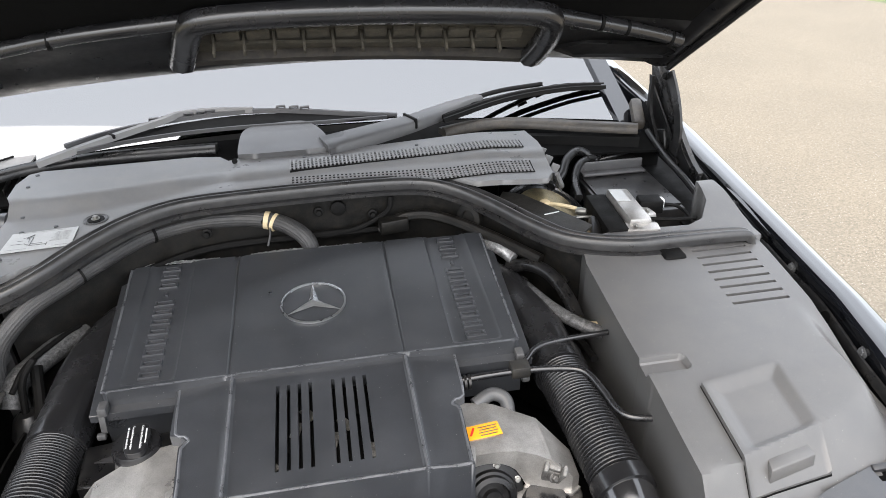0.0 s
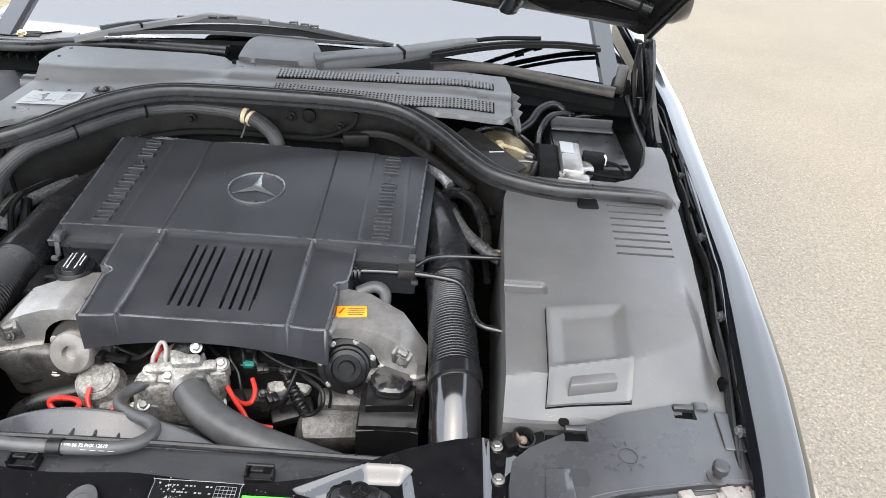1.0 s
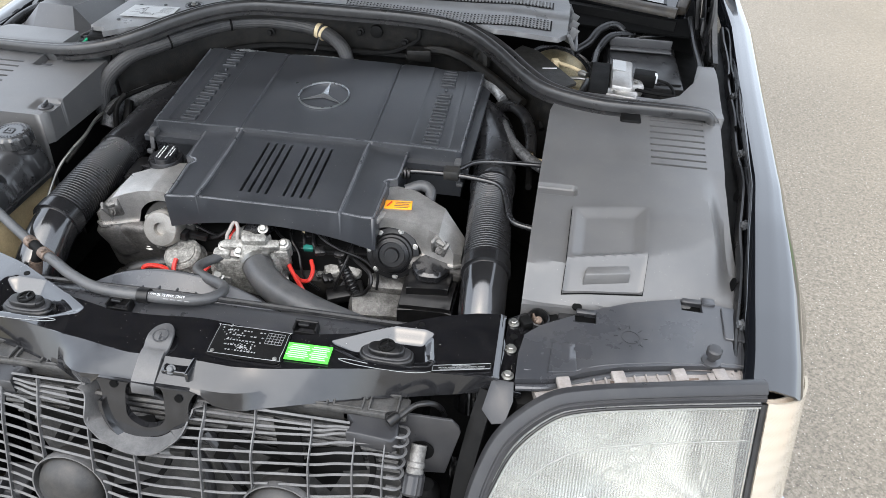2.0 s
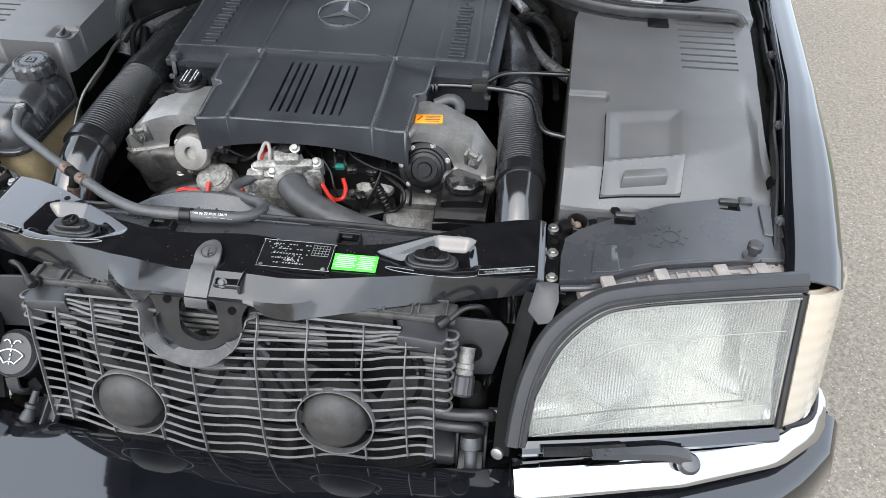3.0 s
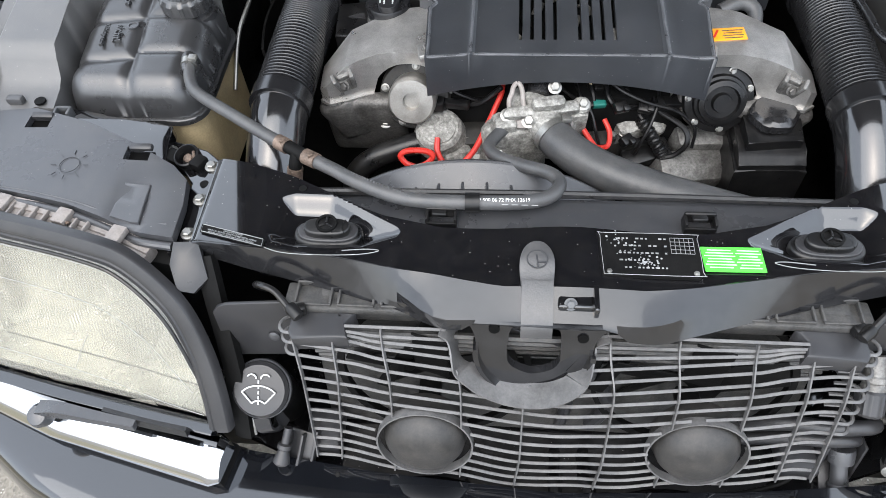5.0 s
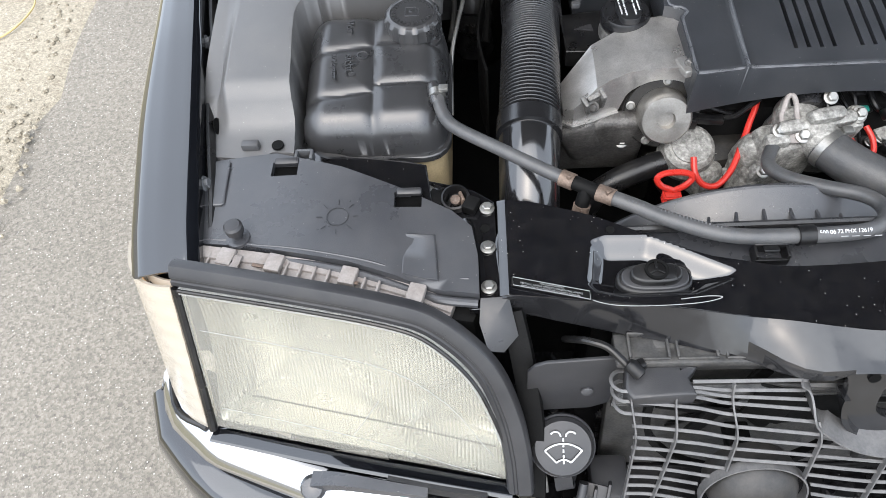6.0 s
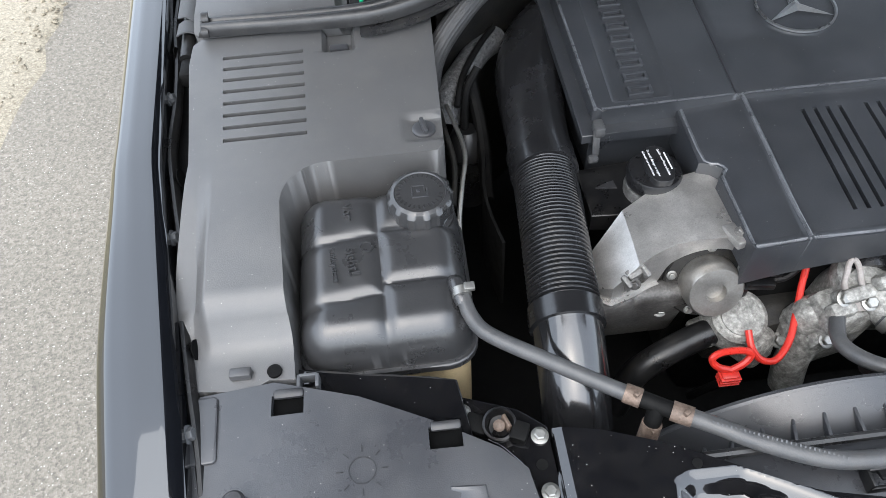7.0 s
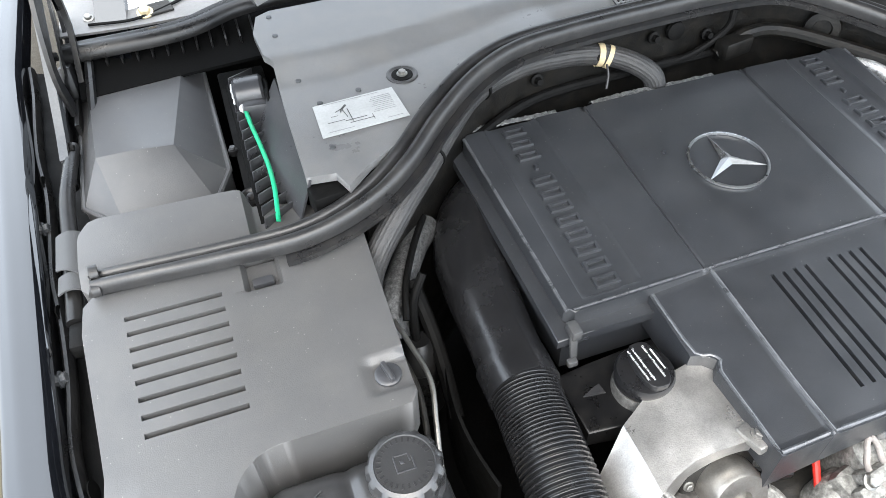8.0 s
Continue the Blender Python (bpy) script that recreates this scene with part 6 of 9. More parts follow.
def head(s):
    o = mirrored([(0.165, 0.266), (0.228, 0.266), (0.274, 0.267), (0.300, 0.260), (0.326, 0.248), (0.352, 0.240), (0.366, 0.250), (0.368, 0.300), (0.322, 0.334), (0.262, 0.366), (0.165, 0.385)], s)

    def top(x, y):
        a = abs(x)
        return 0.807 - max(0, a - 0.250) * 0.18 - max(0, a - 0.322) * 0.75 - 0.10 * max(0, 0.285 - y)

    def foot(x, y):
        a = abs(x) - 0.228
        return max(0.728 - 0.10 * max(0, a - 0.09), 0.727 + math.sqrt(max(0.0, 0.058 ** 2 - a * a)) * (y < 0.30))
    h = part("cylinder_head_cover", slab(o, top, 0.10, 0.009, 0.009, xcuts=(s * 0.250, s * 0.322), wall=foot), "alu", eng, "rough cast aluminium cover", smooth=28)
    part("cover_edge", sweep([Vector((s * x, y - 0.0015, foot(x, 0.25) + 0.002)) for x, y in ((0.286, 0.2635), (0.300, 0.259), (0.326, 0.247), (0.352, 0.239), (0.366, 0.249))], [(-0.003, -0.0025), (0.003, -0.0025), (0.003, 0.0025), (-0.003, 0.0025)]), "alu", h, "cast edge of the cover")
    part("bolt_ear", box((s * 0.196, 0.268, 0.806), (0.034, 0.036, 0.012), 0.003, (-8, 0, s * -12)), "alu", h, "square bolt ear")
    hexbolt("bolt", (s * 0.198, 0.266, 0.811), 0.0065, "aludirty", h)
    lug = part("bolt_lug", join(box((s * 0.314, 0.253, 0.768), (0.007, 0.018, 0.036), 0.003, (20, s * 8, s * -22)), box((s * 0.336, 0.244, 0.764), (0.007, 0.018, 0.036), 0.003, (20, s * 20, s * -22)), box((s * 0.325, 0.251, 0.776), (0.024, 0.014, 0.010), 0.004, (20, s * 12, s * -22)), box((s * 0.326, 0.252, 0.756), (0.026, 0.010, 0.030), 0.003, (10, s * 12, s * -22))), "aludirty", h, "cast lug round a bolt")
    hexbolt("bolt", (s * 0.325, 0.245, 0.760), 0.0058, "platedirt", lug, (s * 0.3, -0.9, 0.35))
    part("front_plate", join(box((s * 0.305, 0.268, 0.665), (0.13, 0.03, 0.135), 0.03, (12, 0, 0), 4), box((s * 0.335, 0.258, 0.685), (0.06, 0.03, 0.09), 0.02, (12, s * 20, 0), 3)), "platedirt", eng, "dark stained front plate", smooth=60)
    for a in (0.4, 1.1, 1.9, 2.7):
        hexbolt("bolt", (s * (0.305 + 0.058 * math.cos(a)), 0.252 + 0.01 * math.sin(a), 0.66 + 0.055 * math.sin(a)), 0.006, "aludirty", eng, (0, -1, 0.2))


head(1), head(-1)
# left camshaft adjuster
ax = Vector((-0.03, -0.90, 0.42)).normalized()
AC = (-0.223, 0.264, 0.727)
pu = part("camshaft_adjuster", lathe([(0.037, 0.002), (0.0375, 0.008), (0.0365, 0.034), (0.033, 0.039), (0.013, 0.039), (0.012, 0.030), (0.003, 0.030)], AC, ax, 40), "machined", eng, "round machined aluminium actuator")
part("adjuster_flange", lathe([(0.053, -0.006), (0.0545, 0.002), (0.052, 0.005), (0.038, 0.006)], AC, ax, 40), "grime", eng, "dark round flange with bolts", smooth=40)
part("front_collar", lathe([(0.055, -0.055), (0.056, -0.012), (0.054, -0.006), (0.050, -0.004)], AC, ax, 40), "platedirt", eng, "stained cast collar", smooth=50)
for a in (0.3, 1.6, 2.6, 3.8, 5.2):
    d = ax.orthogonal().normalized()
    q = Matrix.Rotation(a, 3, ax) @ d
    hexbolt("bolt", Vector(AC) + q * 0.0465 + ax * 0.005, 0.0045, "steel", pu, ax)
# right ignition cap, black
ax2 = Vector((0.03, -0.90, 0.42)).normalized()
IC = (0.233, 0.264, 0.728)
part("front_collar", lathe([(0.055, -0.055), (0.056, -0.012), (0.054, -0.006), (0.050, -0.004)], IC, ax2, 40), "platedirt", eng, "stained cast collar", smooth=50)
dc = part("ignition_cap", lathe([(0.050, -0.01), (0.052, 0.004), (0.050, 0.010), (0.040, 0.012), (0.038, 0.018), (0.034, 0.019), (0.033, 0.026), (0.026, 0.028), (0.024, 0.022), (0.015, 0.022), (0.013, 0.030), (0.004, 0.030)], IC, ax2, 40), "blackpart", eng, "black round ignition cap")
for a in np.linspace(0, 2 * math.pi, 8)[:-1]:
    q = Matrix.Rotation(a, 3, ax2) @ ax2.orthogonal().normalized()
    hexbolt("bolt", Vector(IC) + q * 0.045 + ax2 * 0.010, 0.004, "steel", dc, ax2)
# oil filler
oc = part("oil_filler_cap", lathe([(0.028, -0.004), (0.034, 0.002), (0.0355, 0.016), (0.033, 0.021), (0.010, 0.023)], (-0.270, 0.381, 0.792), (0, 0, 1), 40), "oilcap", eng, "black oil filler cap with white print", smooth=50)
grip = [(-0.267 + 0.0175 * math.copysign(abs(math.cos(a)) ** 0.6, math.cos(a)), 0.381 + 0.032 * math.sin(a)) for a in np.linspace(0, 2 * math.pi, 29)[:-1]]
part("cap_grip", slab(grip, lambda x, y: 0.8225, 0.012, 0.010, 0.004), "oilcap", oc, smooth=50)
part("neck_collar", lathe([(0.034, -0.03), (0.036, -0.008), (0.033, 0.0)], (-0.270, 0.380, 0.790), n=32), "aludirty", oc)
part("oil_neck_shield", slab([(-0.355, 0.348), (-0.36, 0.43), (-0.21, 0.44), (-0.21, 0.36), (-0.27, 0.335)], lambda x, y: 0.775, 0.03, 0.04, 0.004), "blackpart", eng, "black plastic shield")
part("shield_arrow", slab([(-0.340, 0.392), (-0.312, 0.388), (-0.314, 0.402), (-0.322, 0.400)], lambda x, y: 0.7768, 0.002, 0.003, 0.0005), "bezel", eng)
# thermostat housing and its parts, front centre
th = part("thermostat_housing", join(lathe([(0.030, -0.08), (0.036, -0.03), (0.034, 0.0), (0.040, 0.012), (0.038, 0.026), (0.030, 0.030)], (-0.040, 0.232, 0.722), (0.1, -0.25, 0.95), 28), box((-0.062, 0.212, 0.668), (0.085, 0.055, 0.13), 0.014, (6, 0, 12)), tube([(-0.048, 0.238, 0.738), (-0.034, 0.214, 0.734), (-0.016, 0.190, 0.726), (-0.008, 0.180, 0.724)], 0.027, 20), tube([(-0.092, 0.20, 0.675), (-0.105, 0.19, 0.63), (-0.10, 0.18, 0.57)], 0.022, 14), box((-0.010, 0.226, 0.690), (0.070, 0.050, 0.09), 0.014, (4, 0, -10))), "oxide", eng, "oxidised aluminium thermostat housing")
part("side_casting", box((-0.082, 0.222, 0.665), (0.085, 0.050, 0.11), 0.022, (14, 6, 16), 3), "oxide", eng, "crusted casting beside the thermostat")
part("mounting_flange", join(box((-0.030, 0.212, 0.742), (0.112, 0.020, 0.036), 0.008, (28, 0, 10)), box((-0.022, 0.214, 0.752), (0.050, 0.020, 0.050), 0.010, (28, 0, 10)), box((-0.082, 0.196, 0.716), (0.034, 0.020, 0.060), 0.007, (16, 0, 8)), box((0.024, 0.222, 0.716), (0.030, 0.024, 0.056), 0.008, (12, 0, 10)), box((-0.092, 0.188, 0.655), (0.036, 0.018, 0.075), 0.005, (10, 10, 10)), lathe([(0.014, -0.02), (0.014, 0.010), (0.011, 0.014)], (0.028, 0.226, 0.738), (0.1, -0.3, 1), 14)), "oxide", th, "bolted cast flange")
for p in ((-0.080, 0.198, 0.748), (0.030, 0.220, 0.752), (-0.012, 0.232, 0.772), (-0.090, 0.176, 0.690), (0.010, 0.196, 0.700)):
    hexbolt("bolt", p, 0.007, "steel", th, (0.1, -0.5, 0.85))
part("lifting_eye", join(tube([(-0.066 + 0.0115 * math.sin(a) * (1.0 if math.cos(a) < 0 else 0.75), 0.214 + 0.018 * math.cos(a), 0.762 + 0.018 * math.cos(a)) for a in np.linspace(0, 2 * math.pi, 17)], 0.0036, 10, 2), box((-0.056, 0.197, 0.741), (0.034, 0.026, 0.005), 0.002, (35, 0, 0))), "housing", eng, "pale bent metal lifting eye")
hexbolt("bolt", (-0.048, 0.193, 0.742), 0.0075, "steel", th, (0.0, -0.55, 0.83))
part("bypass_pipe", tube([(-0.035, 0.235, 0.745), (-0.03, 0.27, 0.755), (-0.03, 0.32, 0.755)], 0.026, 16), "duct", eng)
# round valve with the red dipstick loop beside it
vl = part("vacuum_valve", lathe([(0.026, -0.06), (0.030, -0.03), (0.040, -0.02), (0.042, -0.008), (0.038, 0.0), (0.036, 0.014), (0.030, 0.019), (0.016, 0.020), (0.015, 0.015), (0.004, 0.015)], (-0.184, 0.226, 0.682), (0.0, -0.35, 0.94), 36), "oxide", eng, "round corroded air valve")
part("valve_flange", join(box((-0.184, 0.234, 0.660), (0.105, 0.05, 0.018), 0.008, (-20, 0, 15)), box((-0.160, 0.210, 0.644), (0.05, 0.05, 0.05), 0.012, (-10, 0, 30))), "oxide", vl)
part("valve_top", lathe([(0.026, 0.0), (0.026, 0.004), (0.018, 0.005)], (-0.184, 0.2195, 0.6985), (0.0, -0.35, 0.94), 28), "oxide", vl)
part("valve_hose", tube([(-0.212, 0.220, 0.668), (-0.245, 0.212, 0.662), (-0.285, 0.200, 0.652), (-0.318, 0.19, 0.625), (-0.335, 0.18, 0.56)], 0.018, 16), "rubber", eng, "grey rubber air hose")
rd = thing("dipstick", (-0.205, 0.165, 0.62), "red plastic dipstick loop with a red cable", "dipstick")
part("loop", tube([(-0.214, 0.156, 0.678), (-0.231, 0.160, 0.684), (-0.238, 0.166, 0.694), (-0.226, 0.170, 0.700), (-0.200, 0.170, 0.700), (-0.189, 0.166, 0.694), (-0.198, 0.160, 0.684), (-0.214, 0.156, 0.678)], 0.0046, 8), "red", rd)
part("handle", join(box((-0.216, 0.152, 0.668), (0.022, 0.014, 0.020), 0.004), *[box((-0.216, 0.151, 0.662 + 0.006 * k), (0.026, 0.016, 0.0025), 0.001) for k in range(3)]), "red", rd)
part("tube", tube([(-0.214, 0.152, 0.655), (-0.214, 0.17, 0.61), (-0.215, 0.2, 0.52)], 0.006, 8), "dark", rd)
rw = thing("vacuum_line", (-0.13, 0.2, 0.70), "thin bright red vacuum line over the engine", "hose")
part("line", tube([(-0.184, 0.196, 0.702), (-0.183, 0.178, 0.690), (-0.172, 0.166, 0.678), (-0.152, 0.165, 0.675), (-0.130, 0.185, 0.684), (-0.114, 0.215, 0.698), (-0.100, 0.245, 0.714), (-0.088, 0.275, 0.735), (-0.10, 0.31, 0.755)], 0.0045, 10), "red", rw)
rw2 = thing("red_wire", (0.04, 0.18, 0.66), "bright red wires running down to the sensor", "wire")
part("wire", tube([(0.034, 0.220, 0.705), (0.049, 0.205, 0.690), (0.066, 0.191, 0.675), (0.078, 0.183, 0.660), (0.097, 0.184, 0.650), (0.113, 0.191, 0.640)], 0.0042, 8), "red", rw2)
part("wire", tube([(0.070, 0.249, 0.695), (0.078, 0.231, 0.685), (0.075, 0.212, 0.675), (0.057, 0.214, 0.670), (0.044, 0.221, 0.675)], 0.0042, 8), "red", rw2)

# sensors, plugs and loom in the valley
lm = thing("wiring_loom", (0.10, 0.25, 0.60), "tangle of black wires, plugs and sensors at the engine front", "wiring")
cn = part("plug", join(box((0.060, 0.277, 0.700), (0.036, 0.024, 0.036), 0.004, (20, 0, 5)), box((0.062, 0.290, 0.722), (0.022, 0.016, 0.020), 0.003, (20, 0, 5))), "blackpart", lm, "black plug")
part("plug_insert", box((0.061, 0.268, 0.712), (0.020, 0.016, 0.012), 0.002, (20, 0, 5)), "teal", cn, "teal plug insert")
for p, r in (((0.082, 0.280, 0.655), 0.017), ((0.104, 0.258, 0.640), 0.011), ((0.086, 0.252, 0.640), 0.010)):
    sn = part("sensor", lathe([(r * 1.1, -0.03), (r * 1.1, 0.0), (r, 0.004), (r, 0.014), (r * 0.6, 0.018), (r * 0.6, 0.026), (r * 0.35, 0.028)], p, (0.05, -0.3, 0.95), 18), "grime", lm)
    hexbolt("sensor_nut", Vector(p) + Vector((0, -0.006, 0.024)), r * 0.5, "steel", sn, (0.05, -0.3, 0.95))
part("black_module", join(box((0.134, 0.231, 0.632), (0.062, 0.030, 0.024), 0.005, (15, -8, 18)), box((0.166, 0.240, 0.638), (0.020, 0.036, 0.030), 0.004, (15, -8, 18))), "blackpart", lm, "black connector")
part("module_plate", box((0.124, 0.255, 0.640), (0.048, 0.030, 0.008), 0.002, (40, 10, 20)), "bezel", lm)
part("loom_sleeve", tube([(0.116, 0.279, 0.690), (0.130, 0.262, 0.680), (0.145, 0.243, 0.668), (0.158, 0.228, 0.655), (0.165, 0.223, 0.645)], lambda q: 0.0095 + 0.0014 * (int(q * 36) % 2), 12, 12), "rubber", lm, "ribbed black sleeve")
for pts in ([(0.100, 0.286, 0.725), (0.124, 0.272, 0.715), (0.157, 0.260, 0.700), (0.190, 0.237, 0.690), (0.195, 0.220, 0.675), (0.182, 0.217, 0.655), (0.160, 0.217, 0.645)],
            [(0.069, 0.284, 0.735), (0.074, 0.263, 0.725), (0.088, 0.257, 0.715), (0.113, 0.262, 0.710), (0.141, 0.270, 0.710), (0.161, 0.276, 0.715)],
            [(0.088, 0.282, 0.735), (0.100, 0.277, 0.720), (0.117, 0.270, 0.700), (0.129, 0.256, 0.690)],
            [(-0.143, 0.256, 0.715), (-0.120, 0.254, 0.722), (-0.100, 0.261, 0.735), (-0.089, 0.263, 0.745)],
            [(0.044, 0.291, 0.730), (0.050, 0.277, 0.725), (0.053, 0.268, 0.715)],
            [(0.118, 0.275, 0.680), (0.102, 0.275, 0.660), (0.104, 0.255, 0.650), (0.118, 0.254, 0.640)]):
    part("cable", tube(pts, 0.0042, 8), "blackpart", lm)
for pts in ([(0.060, 0.300, 0.745), (0.090, 0.268, 0.738), (0.130, 0.252, 0.728), (0.176, 0.246, 0.716), (0.205, 0.238, 0.690), (0.206, 0.226, 0.660)],
            [(0.020, 0.292, 0.742), (0.030, 0.262, 0.730), (0.048, 0.244, 0.712), (0.056, 0.228, 0.690), (0.066, 0.222, 0.664), (0.090, 0.226, 0.640)],
            [(-0.020, 0.290, 0.745), (0.004, 0.262, 0.742), (0.026, 0.250, 0.730), (0.040, 0.246, 0.715)],
            [(0.150, 0.296, 0.735), (0.148, 0.262, 0.722), (0.140, 0.240, 0.700), (0.128, 0.226, 0.672), (0.120, 0.222, 0.648)],
            [(-0.200, 0.300, 0.745), (-0.168, 0.266, 0.738), (-0.136, 0.256, 0.728), (-0.112, 0.262, 0.716)]):
    part("thin_lead", tube(pts, 0.0028, 7), "blackpart", lm)
for p, r in (((0.090, 0.247, 0.722), 20), ((0.128, 0.253, 0.716), -15), ((0.106, 0.232, 0.668), 40)):
    part("lead_plug", join(box(p, (0.020, 0.016, 0.014), 0.003, (25, 0, r)), box(Vector(p) + Vector((0.008, -0.006, 0.004)), (0.010, 0.010, 0.010), 0.002, (25, 0, r))), "blackpart", lm, "small black plug")
part("tan_wire", tube([(0.045, 0.290, 0.735), (0.050, 0.282, 0.725), (0.054, 0.272, 0.715)], 0.0022, 6), "cream", lm, "thin tan wire")
part("connector_rail", join(box((0.168, 0.268, 0.712), (0.060, 0.018, 0.018), 0.003, (15, 4, 8)), box((0.150, 0.262, 0.718), (0.012, 0.016, 0.016), 0.002, (15, 4, 8))), "blackpart", lm, "row of black connectors")
part("wire_clip", join(box((-0.162, 0.250, 0.722), (0.050, 0.014, 0.012), 0.003, (0, 0, -8)), box((-0.185, 0.246, 0.724), (0.018, 0.020, 0.018), 0.003, (0, 0, -8))), "blackpart", lm)
part("pump_casting", join(box((0.205, 0.232, 0.592), (0.120, 0.060, 0.10), 0.018, (24, 8, 14)), box((0.225, 0.262, 0.640), (0.090, 0.040, 0.05), 0.012, (20, 6, 10))), "aludirty", eng, "stained cast pump housing")
part("pump_casting", join(box((0.130, 0.285, 0.655), (0.090, 0.05, 0.07), 0.018, (24, -10, 20)), box((0.150, 0.268, 0.668), (0.040, 0.03, 0.03), 0.010, (24, 20, -20))), "oxide", eng, "white-crusted casting")
part("pump_casting", box((0.06, 0.27, 0.625), (0.14, 0.06, 0.07), 0.018, (12, -6, 0)), "grime", eng, "dusty casting")
part("pump_casting", box((-0.14, 0.245, 0.63), (0.16, 0.06, 0.10), 0.03, (8, 0, 8)), "grime", eng, "dusty casting")
for p in ((0.174, 0.232, 0.606), (0.224, 0.264, 0.655), (0.02, 0.22, 0.66), (-0.125, 0.205, 0.650), (-0.274, 0.258, 0.674)):
    hexbolt("bolt", p, 0.0075, "steel", eng, (0.05, -0.6, 0.8))

# fan shroud behind the radiator
sh = thing("fan_shroud", (-0.1, 0.04, 0.44), "curved black plastic fan shroud behind the radiator", "fan shroud")


def shroud(u, v):
    a = math.pi * (0.12 + 0.76 * u)
    r = 0.238 + 0.038 * v
    return (-0.12 - r * math.cos(a), 0.020 + 0.064 * v, 0.491 + r * math.sin(a))


part("shell", sheet(shroud, 40, 6, -0.006), "lampcover", sh, smooth=60)
part("rim", tube([shroud(k / 20, 1.0) for k in range(21)], 0.006, 8, 2), "lampcover", sh)
for k in range(3, 17, 1):
    p = Vector(shroud(k / 19, 0.55))
    part("rib", box(p + Vector((0, 0, 0.004)), (0.004, 0.05, 0.010), 0.001, (0, 0, (k - 9.5) * 5)), "lampcover", sh)
part("fan_belt", tube([(-0.06, 0.135, 0.69), (0.04, 0.14, 0.66), (0.10, 0.14, 0.60)], 0.010, 8), "rubber", sh)

# ---- engine trim cover ----


def cov_top(x, y):
    z = 0.823 + (y - 0.232) * 0.078
    a = abs(x - 0.003)
    z -= max(0, a - 0.137) * 0.10
    z += 0.0045 * step(0.006, 0.0, abs(a - 0.137))
    z += 0.0045 * step(0.012, 0.0, y - 0.234)
    z += 0.0035 * step(0.009, 0.0, 0.201 - abs(x)) * step(0.36, 0.34, y)
    return z


cv_slots = [(x - 0.0027, x + 0.0027, 0.271, 0.436) for x in (-0.0640, -0.0475, -0.0310, -0.0145, 0.0205, 0.0370, 0.0535, 0.0700)]
o = [(-0.199, 0.232), (0.205, 0.232), (0.208, 0.345), (0.200, 0.358), (0.205, 0.368), (0.219, 0.374), (0.223, 0.474), (-0.220, 0.474), (-0.219, 0.372), (-0.203, 0.366), (-0.194, 0.356), (-0.203, 0.343)]
ec = thing("engine_cover", (0.0, 0.35, 0.76), "matt black plastic engine trim cover with eight long slots", "engine cover")
part("shell", slab(o, cov_top, 0.04, 0.014, 0.005, cv_slots, xcuts=[0.003 + q * v for q in (1, -1) for v in (0.131, 0.134, 0.137, 0.140, 0.143, 0.192, 0.196)], ycuts=[0.237, 0.242, 0.247], wall=lambda x, y: (0.752 + 0.030 * (1 - (abs(x) / 0.2) ** 2) if y < 0.24 else 0.775)), "cover", ec)
# ridges in the paler plastic paint the light caught along the cover's edges
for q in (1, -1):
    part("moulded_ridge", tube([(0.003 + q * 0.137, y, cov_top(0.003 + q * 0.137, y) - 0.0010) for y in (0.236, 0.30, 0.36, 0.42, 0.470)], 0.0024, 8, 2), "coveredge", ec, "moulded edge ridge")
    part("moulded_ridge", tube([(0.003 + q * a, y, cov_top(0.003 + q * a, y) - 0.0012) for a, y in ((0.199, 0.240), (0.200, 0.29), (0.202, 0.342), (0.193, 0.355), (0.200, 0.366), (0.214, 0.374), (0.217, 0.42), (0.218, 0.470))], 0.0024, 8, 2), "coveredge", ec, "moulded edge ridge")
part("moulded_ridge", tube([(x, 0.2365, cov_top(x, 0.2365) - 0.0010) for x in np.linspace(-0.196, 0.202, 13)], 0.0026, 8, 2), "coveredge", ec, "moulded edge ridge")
# added dark sheet: the shade seen down the cover's slots
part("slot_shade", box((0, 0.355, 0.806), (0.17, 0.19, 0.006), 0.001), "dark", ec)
for k in range(9):
    part("slot_web", box((-0.074 + 0.018 * k, 0.295 + 0.031 * (k % 4), 0.8165), (0.014, 0.030, 0.003), 0.001, (0, 0, 35 - 25 * (k % 3))), ("machined", "dark", "aludirty")[k % 3], ec)

# ---- air filter housing ----


def fil_top(x, y):
    z = 0.846 + (y - 0.462) * 0.080
    a = abs(x)
    z -= 0.0030 * step(0.0032, 0.0, abs(a - 0.140))
    z -= max(0, a - 0.15) * 0.015
    z -= 0.0030 * step(0.222, 0.226, a) * step(0.306, 0.302, a) * step(0.478, 0.482, y)
    z += 0.0022 * step(0.008, 0.0, y - 0.464)
    return z


af = thing("air_filter_housing", (0, 0.63, 0.74), "wide black plastic air filter housing with a chrome ring emblem", "air filter")
fs = part("lid", slab([(-0.322, 0.464), (0.322, 0.464), (0.332, 0.474), (0.342, 0.79), (0.334, 0.802), (-0.334, 0.802), (-0.342, 0.79), (-0.332, 0.474)], fil_top, 0.03, 0.012, 0.006, xcuts=[q * v for q in (1, -1) for v in (0.1365, 0.1385, 0.140, 0.1415, 0.1435, 0.221, 0.224, 0.227, 0.301, 0.304, 0.307)], ycuts=[0.468, 0.472, 0.476, 0.479, 0.482], wall=lambda x, y: 0.815 + (y - 0.462) * 0.08), "cover", af)
part("flange", slab([(-0.350, 0.448), (0.350, 0.448), (0.362, 0.81), (-0.362, 0.81)], lambda x, y: 0.820 + (y - 0.462) * 0.08, 0.014, 0.06, 0.004), "cover", af)
